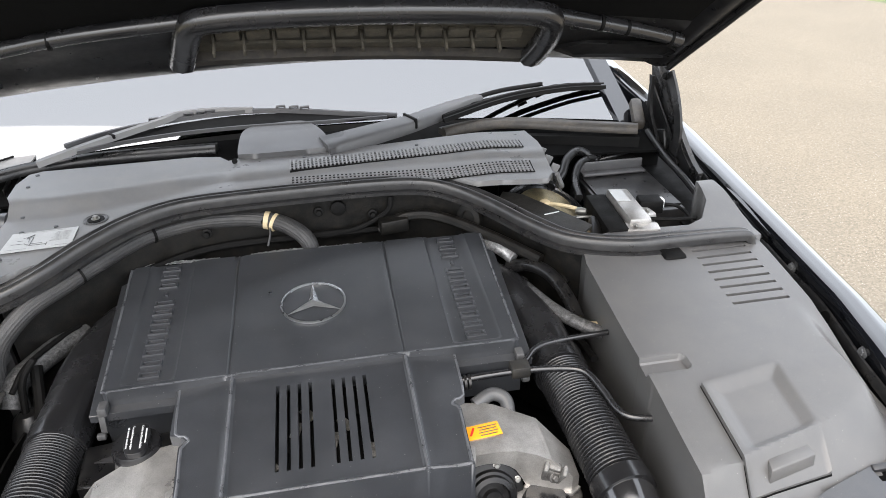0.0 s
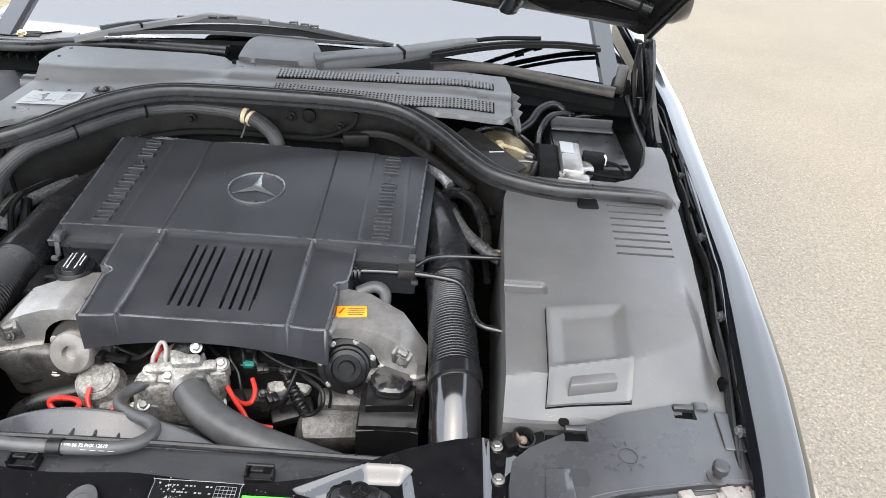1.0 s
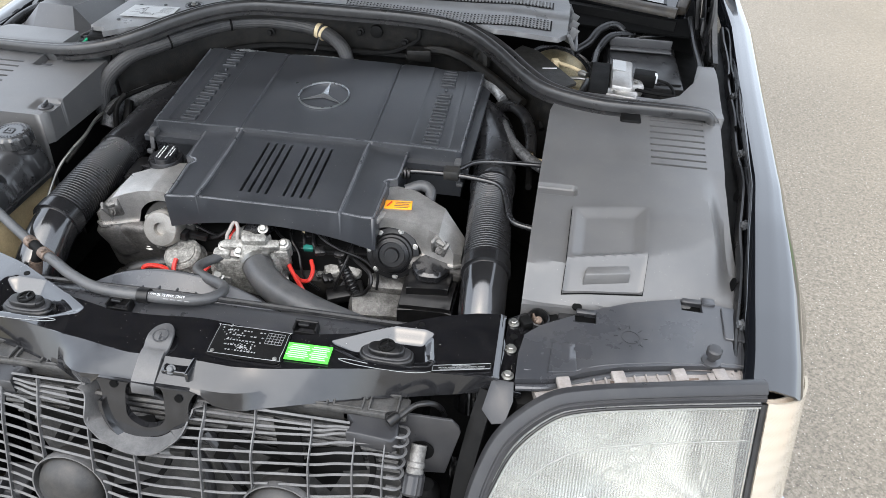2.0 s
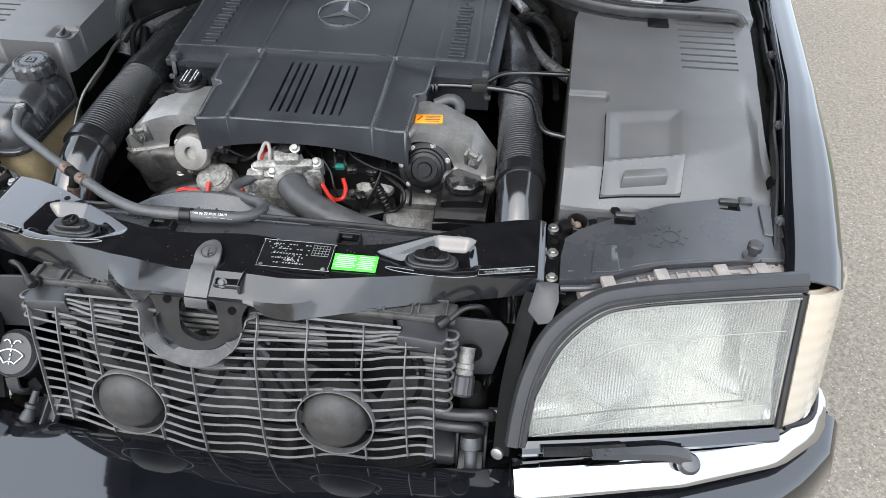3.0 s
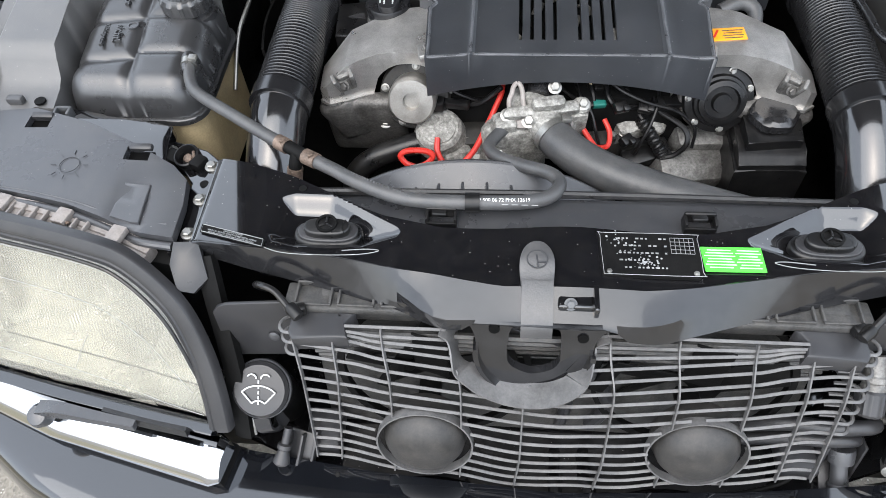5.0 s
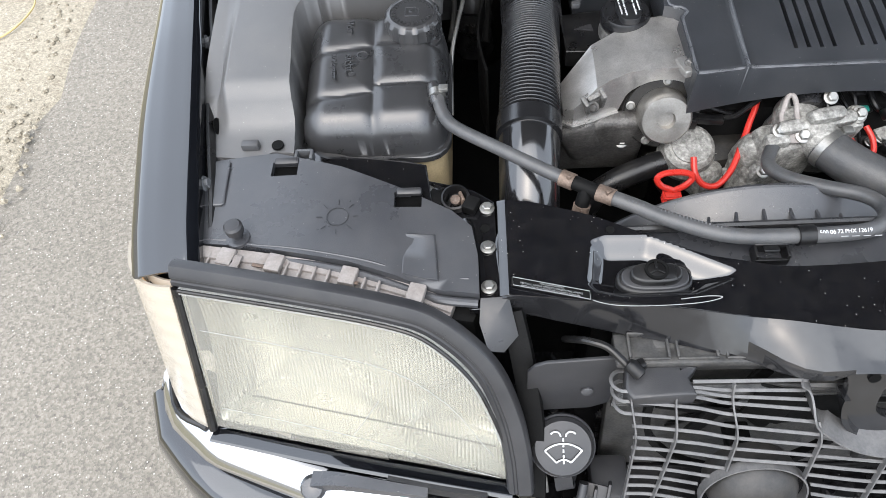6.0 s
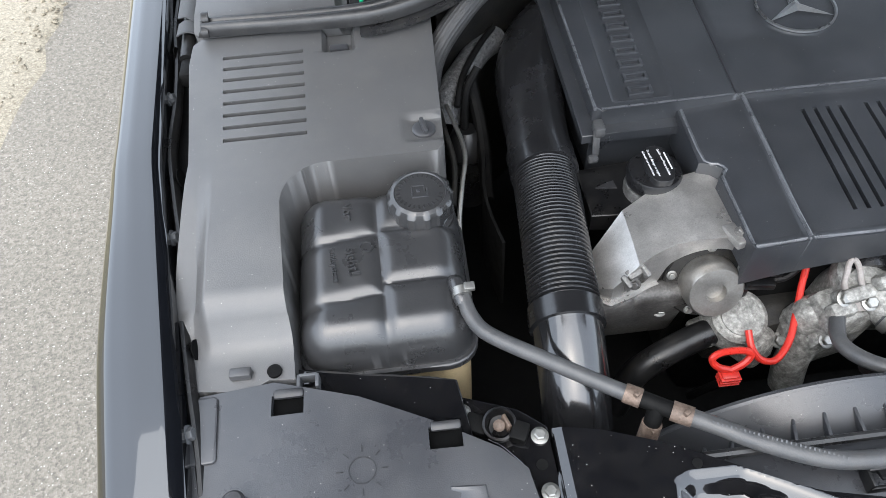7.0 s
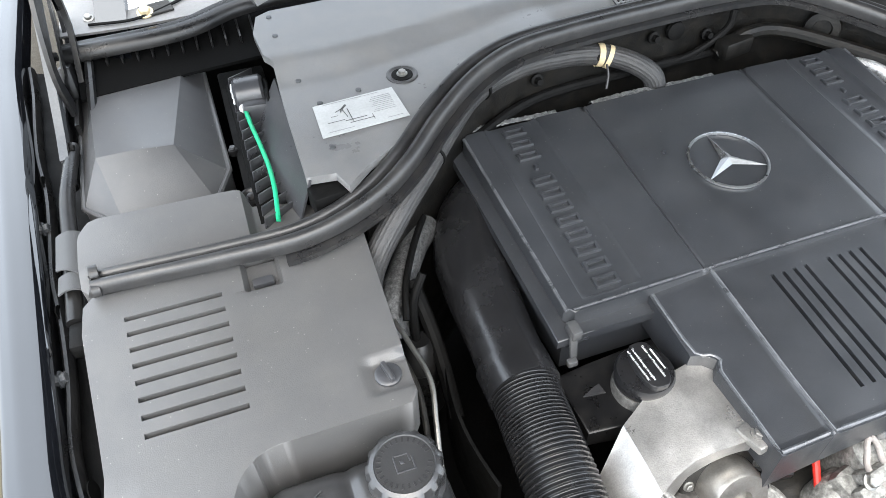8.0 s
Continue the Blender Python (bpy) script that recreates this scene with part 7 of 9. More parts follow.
part("lower_body", slab([(-0.335, 0.462), (0.335, 0.462), (0.345, 0.80), (-0.345, 0.80)], lambda x, y: 0.808 + (y - 0.462) * 0.08, 0.05, 0.08, 0.006, wall=0.74), "cover", af)
for s in (1, -1):
    for k in range(12):
        y = 0.496 + k * 0.0262
        wd = 0.0165 if k != 8 else 0.008
        zb_ = fil_top(0.264, y) + 0.0016
        if k == 8:
            part("raised_bar", box((s * 0.264, y, zb_), (0.005, 0.010, 0.0052), 0.0012), "cover", fs, "raised plain moulded bar")
            continue
        part("raised_bar", join(box((s * 0.264 - 0.0145, y, zb_), (0.0048, wd, 0.0052), 0.0012), box((s * 0.264 + 0.0145, y, zb_), (0.0048, wd, 0.0052), 0.0012), box((s * 0.264, y - wd / 2 + 0.0022, zb_), (0.0285, 0.0046, 0.0052), 0.0012), box((s * 0.264, y + wd / 2 - 0.0022, zb_), (0.0285, 0.0046, 0.0052), 0.0012)), "cover", fs, "raised plain moulded frame")
    part("spring_clip", join(box((s * 0.328, 0.452, 0.826), (0.014, 0.022, 0.016), 0.003), box((s * 0.331, 0.443, 0.808), (0.010, 0.005, 0.038), 0.002, (-12, 0, 0)), box((s * 0.335, 0.434, 0.788), (0.014, 0.010, 0.010), 0.003)), "hose", af, "dull metal spring clip")
# lid edges get the same painted highlight colour
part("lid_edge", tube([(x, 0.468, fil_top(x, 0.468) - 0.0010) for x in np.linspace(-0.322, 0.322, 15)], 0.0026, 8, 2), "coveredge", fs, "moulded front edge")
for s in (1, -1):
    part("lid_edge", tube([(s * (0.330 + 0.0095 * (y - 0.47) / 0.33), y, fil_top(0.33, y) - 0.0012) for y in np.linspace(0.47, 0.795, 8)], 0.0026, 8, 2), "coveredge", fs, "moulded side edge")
em = part("emblem_ring", lathe([(0.0575, 0.0), (0.0575, 0.003), (0.0545, 0.0035), (0.0540, 0.0)], (-0.002, 0.626, fil_top(0, 0.626) + 0.0008), (0, -0.08, 1), 64, loop=True), "emblem", fs, "thin chrome ring")
for k in range(3):
    a = math.pi / 2 + k * 2 * math.pi / 3
    bm = bmesh.new()
    c = Vector((-0.002, 0.626, fil_top(0, 0.626)))
    d, n_ = Vector((math.cos(a), math.sin(a), 0.08 * math.sin(a))), Vector((-math.sin(a), math.cos(a), 0.08 * math.cos(a)))
    tip = bm.verts.new(c + d * 0.0545 + Vector((0, 0, 0.0015)))
    l_, r_ = bm.verts.new(c + d * 0.005 + n_ * 0.0085 + Vector((0, 0, 0.0015))), bm.verts.new(c + d * 0.005 - n_ * 0.0085 + Vector((0, 0, 0.0015)))
    hub, low = bm.verts.new(c + Vector((0, 0, 0.0065))), bm.verts.new(c - d * 0.001)
    bm.faces.new((tip, l_, hub)), bm.faces.new((tip, hub, r_)), bm.faces.new((hub, l_, low)), bm.faces.new((hub, low, r_)), bm.faces.new((tip, r_, low)), bm.faces.new((tip, low, l_))
    part("emblem_arm", bm, "emblem", em, smooth=5)
for x0, x1 in ((-0.33, -0.18), (-0.12, 0.10)):
    rf_ = random.Random(int(x1 * 100))
    part("foil_strip", sheet(lambda u, v, x0=x0, x1=x1, rf_=rf_: (x0 + (x1 - x0) * u, 0.810 + 0.013 * v + rf_.uniform(-0.0008, 0.0008), 0.866 + 0.0015 * math.sin(u * 5) + rf_.uniform(-0.0011, 0.0011) - 0.006 * (v > 0.8)), 60, 4, 0.001), "foil", af, "crumpled foil edge", smooth=5)

# ---- intake ducts ----
for s in (1, -1):
    d = thing("intake_duct", (s * 0.41, 0.3, 0.66), "black corrugated air intake duct beside the engine", "intake duct", "intake ducts")
    elbow = [(0.315, 0.735, 0.785), (0.350, 0.715, 0.778), (0.380, 0.660, 0.776), (0.393, 0.59, 0.780), (0.398, 0.53, 0.781), (0.402, 0.455 if s > 0 else 0.434, 0.778)]
    part("elbow", tube(mirrored(elbow, s), lambda q: 0.062 - 0.018 * min(1, q * 1.15), 28, 8), "duct", d, "smooth black elbow", smooth=60)
    p0, p1, p2 = Vector((s * 0.402, 0.455 if s > 0 else 0.434, 0.778)), Vector((s * 0.408, 0.335, 0.772)), Vector((s * 0.416, 0.210, 0.758))
    part("collar", tube([p0 + Vector((0, 0.03, 0)), p0 - Vector((0, 0.012, 0))], 0.0465, 28, 1), "duct", d)
    part("bellows", tube([p0, p0.lerp(p1, 0.5), p1, p1.lerp(p2, 0.5), p2], lambda q: 0.0408 + 0.0025 * math.cos(q * 2 * math.pi * 40), 28, 110), "duct", d, "ribbed flexible bellows", smooth=70)
    low = [(0.416, 0.214, 0.758), (0.418, 0.165, 0.739), (0.420, 0.115, 0.705), (0.424, 0.070, 0.655), (0.428, 0.045, 0.58)]
    part("snorkel", tube(mirrored(low, s), lambda q: 0.0425 - 0.002 * q, 28, 8), "snorkel", d, "glossy black lower duct", smooth=60)
    part("collar", tube(mirrored([(0.4155, 0.222, 0.759), (0.417, 0.196, 0.756)], s), 0.0455, 28, 1), "duct", d)

# ---- coolant tank ----
ct = thing("coolant_tank", (-0.63, 0.27, 0.60), "black plastic coolant expansion tank over a yellowed lower half", "coolant tank")


def rounded(x0, x1, y0, y1, r, n=5):
    pts = []
    for cx, cy, a0 in ((x1 - r, y1 - r, 0), (x0 + r, y1 - r, 90), (x0 + r, y0 + r, 180), (x1 - r, y0 + r, 270)):
        pts += [(cx + r * math.cos(radians(a0 + 90 * k / n)), cy + r * math.sin(radians(a0 + 90 * k / n))) for k in range(n + 1)]
    return pts


def tank_top(x, y):
    # cushions between narrow moulded grooves, falling away steeply to the seam
    e = min(x + 0.728, -0.528 - x, y - 0.166, 0.385 - y)
    corner = math.hypot(max(0, abs(x + 0.628) - 0.062), max(0, abs(y - 0.2755) - 0.0715))
    e = max(0.0, min(e, 0.038 - corner))
    d = abs(x + 0.627 + 0.03 * (y - 0.26))
    for g in ((0.230, 0.307) if x < -0.627 else (0.242, 0.312)):
        d = min(d, abs(y - g - 0.10 * (x + 0.627) * (1 if x < -0.627 else 0.2)))
    soft = 1 - min(1, d / 0.020)
    z = 0.821 + 0.020 * step(0.18, 0.36, y) - 0.0065 * soft ** 2.6
    k = 1 - min(1, e / 0.036)
    return z - 0.056 * (1 - math.sqrt(max(0.0, 1 - k * k)))


part("upper_half", slab(rounded(-0.728, -0.528, 0.166, 0.385, 0.035), tank_top, 0.02, 0.005, 0.003, wall=0.755, xcuts=[-0.627], ycuts=[0.230, 0.242, 0.306, 0.227, 0.233, 0.239, 0.245, 0.303, 0.309]), "tank", ct, "moulded black upper half", smooth=70)
part("seam_flange", slab(rounded(-0.733, -0.523, 0.161, 0.39, 0.037), lambda x, y: 0.762, 0.010, 0.05, 0.003), "tank", ct)
part("lower_half", slab(rounded(-0.724, -0.532, 0.170, 0.38, 0.03), lambda x, y: 0.755, 0.1, 0.05, 0.004, wall=0.60), "amberplastic", ct, "yellowed translucent lower half")
part("filler_neck", lathe([(0.040, 0), (0.040, 0.025), (0.032, 0.028), (0.032, 0.045)], (-0.573, 0.340, 0.800), n=32), "tank", ct)
cap = part("cap", lathe([(0.034, 0), (0.038, 0.003), (0.038, 0.022), (0.0355, 0.027), (0.031, 0.029), (0.030, 0.0275), (0.012, 0.028)], (-0.573, 0.342, 0.832), (0, -0.04, 1), 96, lambda a, z: 1 + 0.045 * (1 if math.cos(a * 13) > 0.1 else 0) * (0.002 < z < 0.024)), "tank", ct, "dark grey ribbed filler cap")
part("cap_mark", join(*[box((-0.573 + a, 0.342 + b, 0.8606), (w, h, 0.0016), 0.0003) for a, b, w, h in ((-0.009, 0, 0.0016, 0.018), (0.009, -0.002, 0.0016, 0.014), (0, -0.009, 0.0196, 0.0016), (-0.002, 0.009, 0.0150, 0.0016), (0.006, 0.004, 0.0016, 0.008), (-0.002, 0.001, 0.004, 0.004))]), "lampcover", cap, "moulded can symbol")
part("cap_print", join(*[box((-0.573 + 0.026 * math.cos(a), 0.342 + 0.025 * math.sin(a), 0.8605), (0.002, 0.005, 0.001), 0, (0, 0, math.degrees(a) + 90)) for a in np.linspace(0.2, 6.0, 26)]), "bezel", cap)
part("level_eye", lathe([(0.0085, 0), (0.0085, 0.0022), (0.0065, 0.0024), (0.006, 0.001), (0.003, 0.001)], (-0.642, 0.288, tank_top(-0.642, 0.288) - 0.0006), n=20), "tank", ct)
part("hose_nozzle", tube([(-0.545, 0.245, 0.800), (-0.544, 0.232, 0.822), (-0.541, 0.215, 0.822), (-0.538, 0.205, 0.818)], 0.009, 12), "tank", ct)
part("nozzle_clamp", join(tube([(-0.5395, 0.222, 0.823), (-0.5385, 0.212, 0.8215)], 0.0112, 18, 1), box((-0.530, 0.217, 0.833), (0.012, 0.010, 0.006), 0.001)), "steel", ct, "bright steel hose clamp")

# ---- hoses ----
hs = thing("coolant_vent_hose", (-0.3, 0.06, 0.76), "thin grey rubber hose with rusty joints, printed in white", "hose")
part("hose", tube([(-0.5385, 0.214, 0.8215), (-0.531, 0.188, 0.815), (-0.514, 0.165, 0.812), (-0.46, 0.130, 0.808), (-0.40, 0.094, 0.802), (-0.375, 0.080, 0.800)], 0.0087, 14), "hose", hs)
part("hose", tube([(-0.335, 0.056, 0.800), (-0.30, 0.036, 0.801), (-0.264, 0.015, 0.801), (-0.203, -0.009, 0.801), (-0.13, -0.012, 0.800), (-0.06, -0.008, 0.798), (-0.024, 0.008, 0.791), (-0.010, 0.036, 0.783), (-0.022, 0.062, 0.775), (-0.06, 0.085, 0.765), (-0.092, 0.112, 0.752), (-0.104, 0.143, 0.740), (-0.092, 0.176, 0.732), (-0.070, 0.205, 0.727)], 0.0092, 14), "hose", hs)
part("tee_joint", join(tube([(-0.378, 0.082, 0.800), (-0.332, 0.054, 0.800)], 0.009, 12, 1), tube([(-0.355, 0.068, 0.800), (-0.362, 0.055, 0.772), (-0.366, 0.045, 0.74)], 0.009, 12)), "dark", hs, "dark tee joint")
for a, b in (((-0.385, 0.086, 0.800), (-0.370, 0.077, 0.800)), ((-0.343, 0.0605, 0.800), (-0.325, 0.050, 0.801)), ((-0.360, 0.058, 0.780), (-0.3645, 0.050, 0.757))):
    part("clamp", tube([a, b], 0.0106, 18, 1), "rust", hs, "rusty spring clamp")
    part("clamp_ear", box((Vector(a) + Vector(b)) / 2 + Vector((0.002, -0.004, 0.0106)), (0.008, 0.005, 0.006), 0.001, (0, 0, 30)), "rust", hs)


def lettering(text, size, at, rz, rx, mat, parent, lift=0.0002, ry=0):
    cu = bpy.data.curves.new("letters", "FONT")
    cu.body, cu.size, cu.extrude, cu.align_x, cu.align_y = text, size, lift, "CENTER", "CENTER"
    ob = bpy.data.objects.new("letters", cu)
    me = bpy.data.meshes.new_from_object(ob)
    bm = bmesh.new()
    bm.from_mesh(me)
    bmesh.ops.transform(bm, matrix=pose(*at, rx, ry, rz), verts=bm.verts)
    bpy.data.objects.remove(ob)
    bpy.data.curves.remove(cu)
    return part("printed_text", bm, mat, parent, "white printed characters" if mat == "white" else "moulded characters")


for s in (1, -1):
    part("label_border", tube([(s * a, b, xm_top(a, b) + 0.0042) for a, b in ((0.367, -0.0905), (0.450, -0.0655), (0.450, -0.0550), (0.367, -0.0800), (0.367, -0.0905))], 0.0005, 6, 1), "wornprint", cross)
    for k, w_ in enumerate(("HEADLAMP AIMING", "VERTICAL AIMING AFFECTS HORIZONTAL AIMING", "AIMING INSTRUCTIONS SEE OWNER'S MANUAL")):
        dy = 0.0034 - 0.0031 * k
        lettering(w_, 0.0031, (s * (0.4085 - 0.28 * dy), -0.0735 + dy, xm_top(0.4085, -0.0735) + 0.0042), s * 16.6, 0, "wornprint", cross, ry=s * 4.6)


lettering("0 500 06 72 PHX 12619", 0.0064, (-0.080, -0.0135, 0.8080), 2, 25, "white", hs)
for k, (w_, x) in enumerate((("Gefahr von Motorschäden", -0.2605), ("To avoid damage to engine", -0.2735), ("oil must not exceed max", -0.2800))):
    lettering(w_, 0.0044, (x, 0.383, 0.8230), -86, 0, "white", oc)
part("print_line", box((-0.2545, 0.384, 0.8231), (0.0018, 0.030, 0.0004), 0, (0, 0, 4)), "white", oc)
for w_, sz, x, y in (("Vor", 0.016, -0.662, 0.338), ("sicht!", 0.019, -0.659, 0.270), ("Kühlsystem", 0.0105, -0.680, 0.268)):
    lettering(w_, sz, (x, y, tank_top(x, y) + 0.0016), -84, 4, "tank", ct, 0.0024)
for k in range(7):
    part("print_line", box((-0.115 + 0.012 * k, -0.0178, 0.8046), (0.008, 0.0009, 0.0006), 0, (45, 0, 1)), "wornprint", hs)
for k in range(30):
    x = -0.310 + 0.0039 * k
    part("print_line", box((x, 0.0395 - 0.445 * (x + 0.31) - 0.0012, 0.8099), (0.0016 - 0.0006 * (k % 5 == 3), 0.0026 + 0.0010 * (k % 3 == 1), 0.0005), 0, (18, 0, -24)), "link", hs)
part("retainer", tube([(-0.128, -0.012, 0.800), (-0.110, -0.0115, 0.800)], 0.0122, 18, 1), "blackpart", hs)

rh = thing("radiator_hose", (0.1, 0.08, 0.72), "thick grey rubber radiator hose crossing the engine front", "hose")
part("hose", tube([(-0.016, 0.190, 0.725), (0.000, 0.166, 0.724), (0.026, 0.140, 0.722), (0.065, 0.113, 0.721), (0.13, 0.083, 0.719), (0.20, 0.062, 0.714), (0.27, 0.045, 0.706), (0.33, 0.030, 0.695)], 0.0275, 24), "hose", rh)
part("clamp", join(tube([(-0.015, 0.188, 0.725), (-0.009, 0.179, 0.7245)], 0.0295, 28, 1), box((0.006, 0.190, 0.751), (0.014, 0.012, 0.008), 0.002)), "steel", rh, "bright steel worm clamp")

ps = thing("steering_fluid_reservoir", (0.335, 0.17, 0.60), "angular black fluid reservoir with a ribbed cap", "reservoir")
part("body", join(slab([(0.272, 0.190), (0.350, 0.196), (0.356, 0.276), (0.270, 0.262)], lambda x, y: 0.714 - 0.25 * max(0, 0.215 - y), 0.02, 0.012, 0.005, wall=0.690), slab([(0.262, 0.170), (0.358, 0.172), (0.364, 0.280), (0.262, 0.264)], lambda x, y: 0.694 - 0.5 * max(0, 0.195 - y), 0.02, 0.012, 0.005, wall=0.672), slab([(0.258, 0.168), (0.362, 0.170), (0.366, 0.284), (0.258, 0.268)], lambda x, y: 0.673, 0.02, 0.03, 0.004, wall=0.56)), "blackpart", ps, smooth=25)
part("cap", lathe([(0.030, 0), (0.034, 0.004), (0.034, 0.016), (0.029, 0.021), (0.008, 0.022)], (0.311, 0.236, 0.712), n=48, wob=lambda a, z: 1 + 0.06 * (math.cos(a * 6) > 0.2) * (0.003 < z < 0.018)), "duct", ps, "ribbed black cap")

fl = thing("fuel_line", (0.36, 0.4, 0.78), "thin black metal fuel lines in a plastic clip", "fuel line")
part("line", tube([(0.205, 0.412, 0.815), (0.235, 0.415, 0.820), (0.32, 0.415, 0.822), (0.395, 0.408, 0.820), (0.425, 0.392, 0.818), (0.438, 0.355, 0.812), (0.446, 0.318, 0.806), (0.460, 0.298, 0.804), (0.492, 0.290, 0.802)], 0.0055, 12), "duct", fl)
part("line", tube([(0.315, 0.425, 0.822), (0.335, 0.437, 0.824), (0.360, 0.462, 0.826), (0.40, 0.474, 0.826), (0.495, 0.482, 0.824)], 0.005, 12), "duct", fl)
part("clip", box((0.320, 0.420, 0.822), (0.032, 0.026, 0.022), 0.004), "grime", fl)
part("gland", join(*[lathe([(0.012, 0), (0.012, 0.004)], (0.212 + 0.007 * k, 0.413, 0.815), (1, 0, 0), 16) for k in range(4)]), "rubber", fl)
part("return_hose", tube([(0.235, 0.375, 0.80), (0.265, 0.385, 0.808), (0.285, 0.375, 0.802), (0.285, 0.35, 0.785)], 0.011, 12), "hose", fl)

sk = thing("ignition_warning_label", (0.226, 0.33, 0.79), "bright orange high voltage label on the casting", "label")
part("sheet", box((0.234, 0.309, 0.8085), (0.052, 0.026, 0.0015), 0.0005, (3, 0, 6)), "orange", sk)
part("flash_mark", box((0.217, 0.308, 0.8098), (0.003, 0.016, 0.0008), 0, (3, 0, -25)), "red", sk)
for k in range(4):
    part("print_line", box((0.241, 0.316 - 0.0052 * k, 0.8097 + 0.0003 * (2 - k)), (0.030 - 0.004 * (k % 2), 0.0016, 0.0005), 0, (3, 0, 6)), "rust", sk)

# hoses and pipes beside the engine
hb = thing("heater_hose", (0.45, 0.6, 0.74), "black heater hoses at the side of the engine", "hose")
part("hose", tube([(0.385, 0.735, 0.82), (0.42, 0.705, 0.838), (0.45, 0.665, 0.835), (0.468, 0.61, 0.815), (0.470, 0.56, 0.80)], 0.013, 14), "rubber", hb)
part("pipe_end", tube([(0.470, 0.562, 0.80), (0.476, 0.545, 0.797), (0.500, 0.538, 0.797)], 0.008, 12), "cream", hb, "pale metal pipe end")
part("sleeve", tube([(0.400, 0.675, 0.810), (0.408, 0.64, 0.815), (0.430, 0.585, 0.813), (0.462, 0.540, 0.808), (0.500, 0.510, 0.80)], 0.012, 14), "braid", hb, "braided grey sleeve")
part("sleeve_end", lathe([(0.017, 0), (0.019, 0.006), (0.015, 0.010)], (0.398, 0.682, 0.806), (-0.2, 0.9, -0.2), 18), "rubber", hb)
part("foil_sleeve", tube([(0.345, 0.80, 0.845), (0.372, 0.765, 0.848), (0.395, 0.735, 0.838)], 0.013, 14), "foil", hb, "crumpled foil sleeve")
for pts in ([(0.36, 0.83, 0.84), (0.41, 0.77, 0.85), (0.47, 0.73, 0.83), (0.49, 0.68, 0.80)], [(0.44, 0.66, 0.76), (0.47, 0.58, 0.76), (0.475, 0.48, 0.77)], [(0.36, 0.85, 0.80), (0.44, 0.78, 0.80), (0.48, 0.72, 0.78)]):
    part("cable", tube(pts, 0.007, 10), "dark", hb)
lh = thing("brake_pipe", (-0.51, 0.45, 0.62), "thin bare metal brake pipes behind the tank", "pipe", "brake pipes")
part("pipe", tube([(-0.520, 0.57, 0.79), (-0.514, 0.53, 0.795), (-0.505, 0.47, 0.79), (-0.515, 0.42, 0.775), (-0.525, 0.37, 0.75), (-0.527, 0.30, 0.70)], 0.0034, 10), "steel", lh)
part("pipe", tube([(-0.530, 0.58, 0.775), (-0.527, 0.53, 0.78), (-0.520, 0.47, 0.77), (-0.528, 0.41, 0.75)], 0.004, 10), "grime", lh)
part("shield", sheet(lambda u, v: (-0.470 - 0.012 * math.sin(u * 3), 0.33 + 0.17 * u, 0.62 + 0.14 * v), 8, 4, 0.004), "dark", lh)
ls = thing("ignition_lead", (-0.42, 0.62, 0.74), "dusty braided leads between the duct and the bulkhead", "wiring")
part("braid", tube([(-0.425, 0.725, 0.785), (-0.455, 0.690, 0.792), (-0.485, 0.645, 0.790), (-0.512, 0.605, 0.780), (-0.520, 0.575, 0.75)], 0.021, 14), "braid", ls, "crumpled braided sleeve")
part("lead", tube([(-0.43, 0.72, 0.81), (-0.46, 0.67, 0.812), (-0.49, 0.61, 0.81), (-0.505, 0.565, 0.79)], 0.005, 10), "dark", ls)
part("lead", tube([(-0.47, 0.60, 0.83), (-0.49, 0.58, 0.80), (-0.495, 0.56, 0.74)], 0.006, 10), "dark", ls)
part("lead", tube([(-0.48, 0.62, 0.80), (-0.47, 0.55, 0.74), (-0.475, 0.46, 0.70)], 0.010, 10), "dark", ls)
ab = thing("strut_cap", (-0.49, 0.55, 0.60), "black ribbed rubber bellows beside the box cover", "bellows")
part("bellows", lathe([(0.034, 0), (0.03, 0.05), (0.036, 0.06), (0.028, 0.09), (0.034, 0.10), (0.024, 0.13), (0.014, 0.14)], (-0.492, 0.56, 0.61), n=24), "rubber", ab)


# ---- bulkhead, seal and cowl ----
SEAL = [(-0.836, 0.660, 0.902), (-0.70, 0.652, 0.904), (-0.60, 0.645, 0.912), (-0.52, 0.665, 0.924), (-0.46, 0.700, 0.940), (-0.40, 0.755, 0.956), (-0.33, 0.810, 0.968), (-0.25, 0.850, 0.973), (-0.15, 0.872, 0.970), (0.0, 0.893, 0.963), (0.15, 0.905, 0.957), (0.25, 0.905, 0.948), (0.32, 0.875, 0.936), (0.38, 0.818, 0.924), (0.44, 0.742, 0.911), (0.50, 0.688, 0.901), (0.60, 0.655, 0.897), (0.70, 0.650, 0.897), (0.81, 0.640, 0.900)]
seal_line = spline(SEAL, 6)
bk = thing("bulkhead", (0, 0.9, 0.42), "dusty black bulkhead behind the engine", "bulkhead", kind="structure")


inner = [k for k, p in enumerate(seal_line) if -0.53 <= p.x <= 0.52]


def wall_in(u, v):
    k = inner[0] + u * (inner[-1] - inner[0])
    i = int(k)
    p = seal_line[i].lerp(seal_line[min(i + 1, len(seal_line) - 1)], k - i)
    return (p.x, p.y - 0.006, 0.45 + (p.z - 0.018 - 0.45) * v)


part("panel", sheet(wall_in, 70, 8, 0.006), "bulk", bk, "dusty black sheet metal")
rs = random.Random(12)
for k in range(4):
    x = -0.20 + k * 0.11
    y = lerp(x, [p.x for p in seal_line], [p.y for p in seal_line])
    part("stud", lathe([(0.010, 0), (0.010, 0.004), (0.006, 0.005), (0.005, 0.014)], (x, y - 0.012, 0.905 + rs.uniform(-0.02, 0.02)), (0, -1, 0.2), 12), "dark", bk)
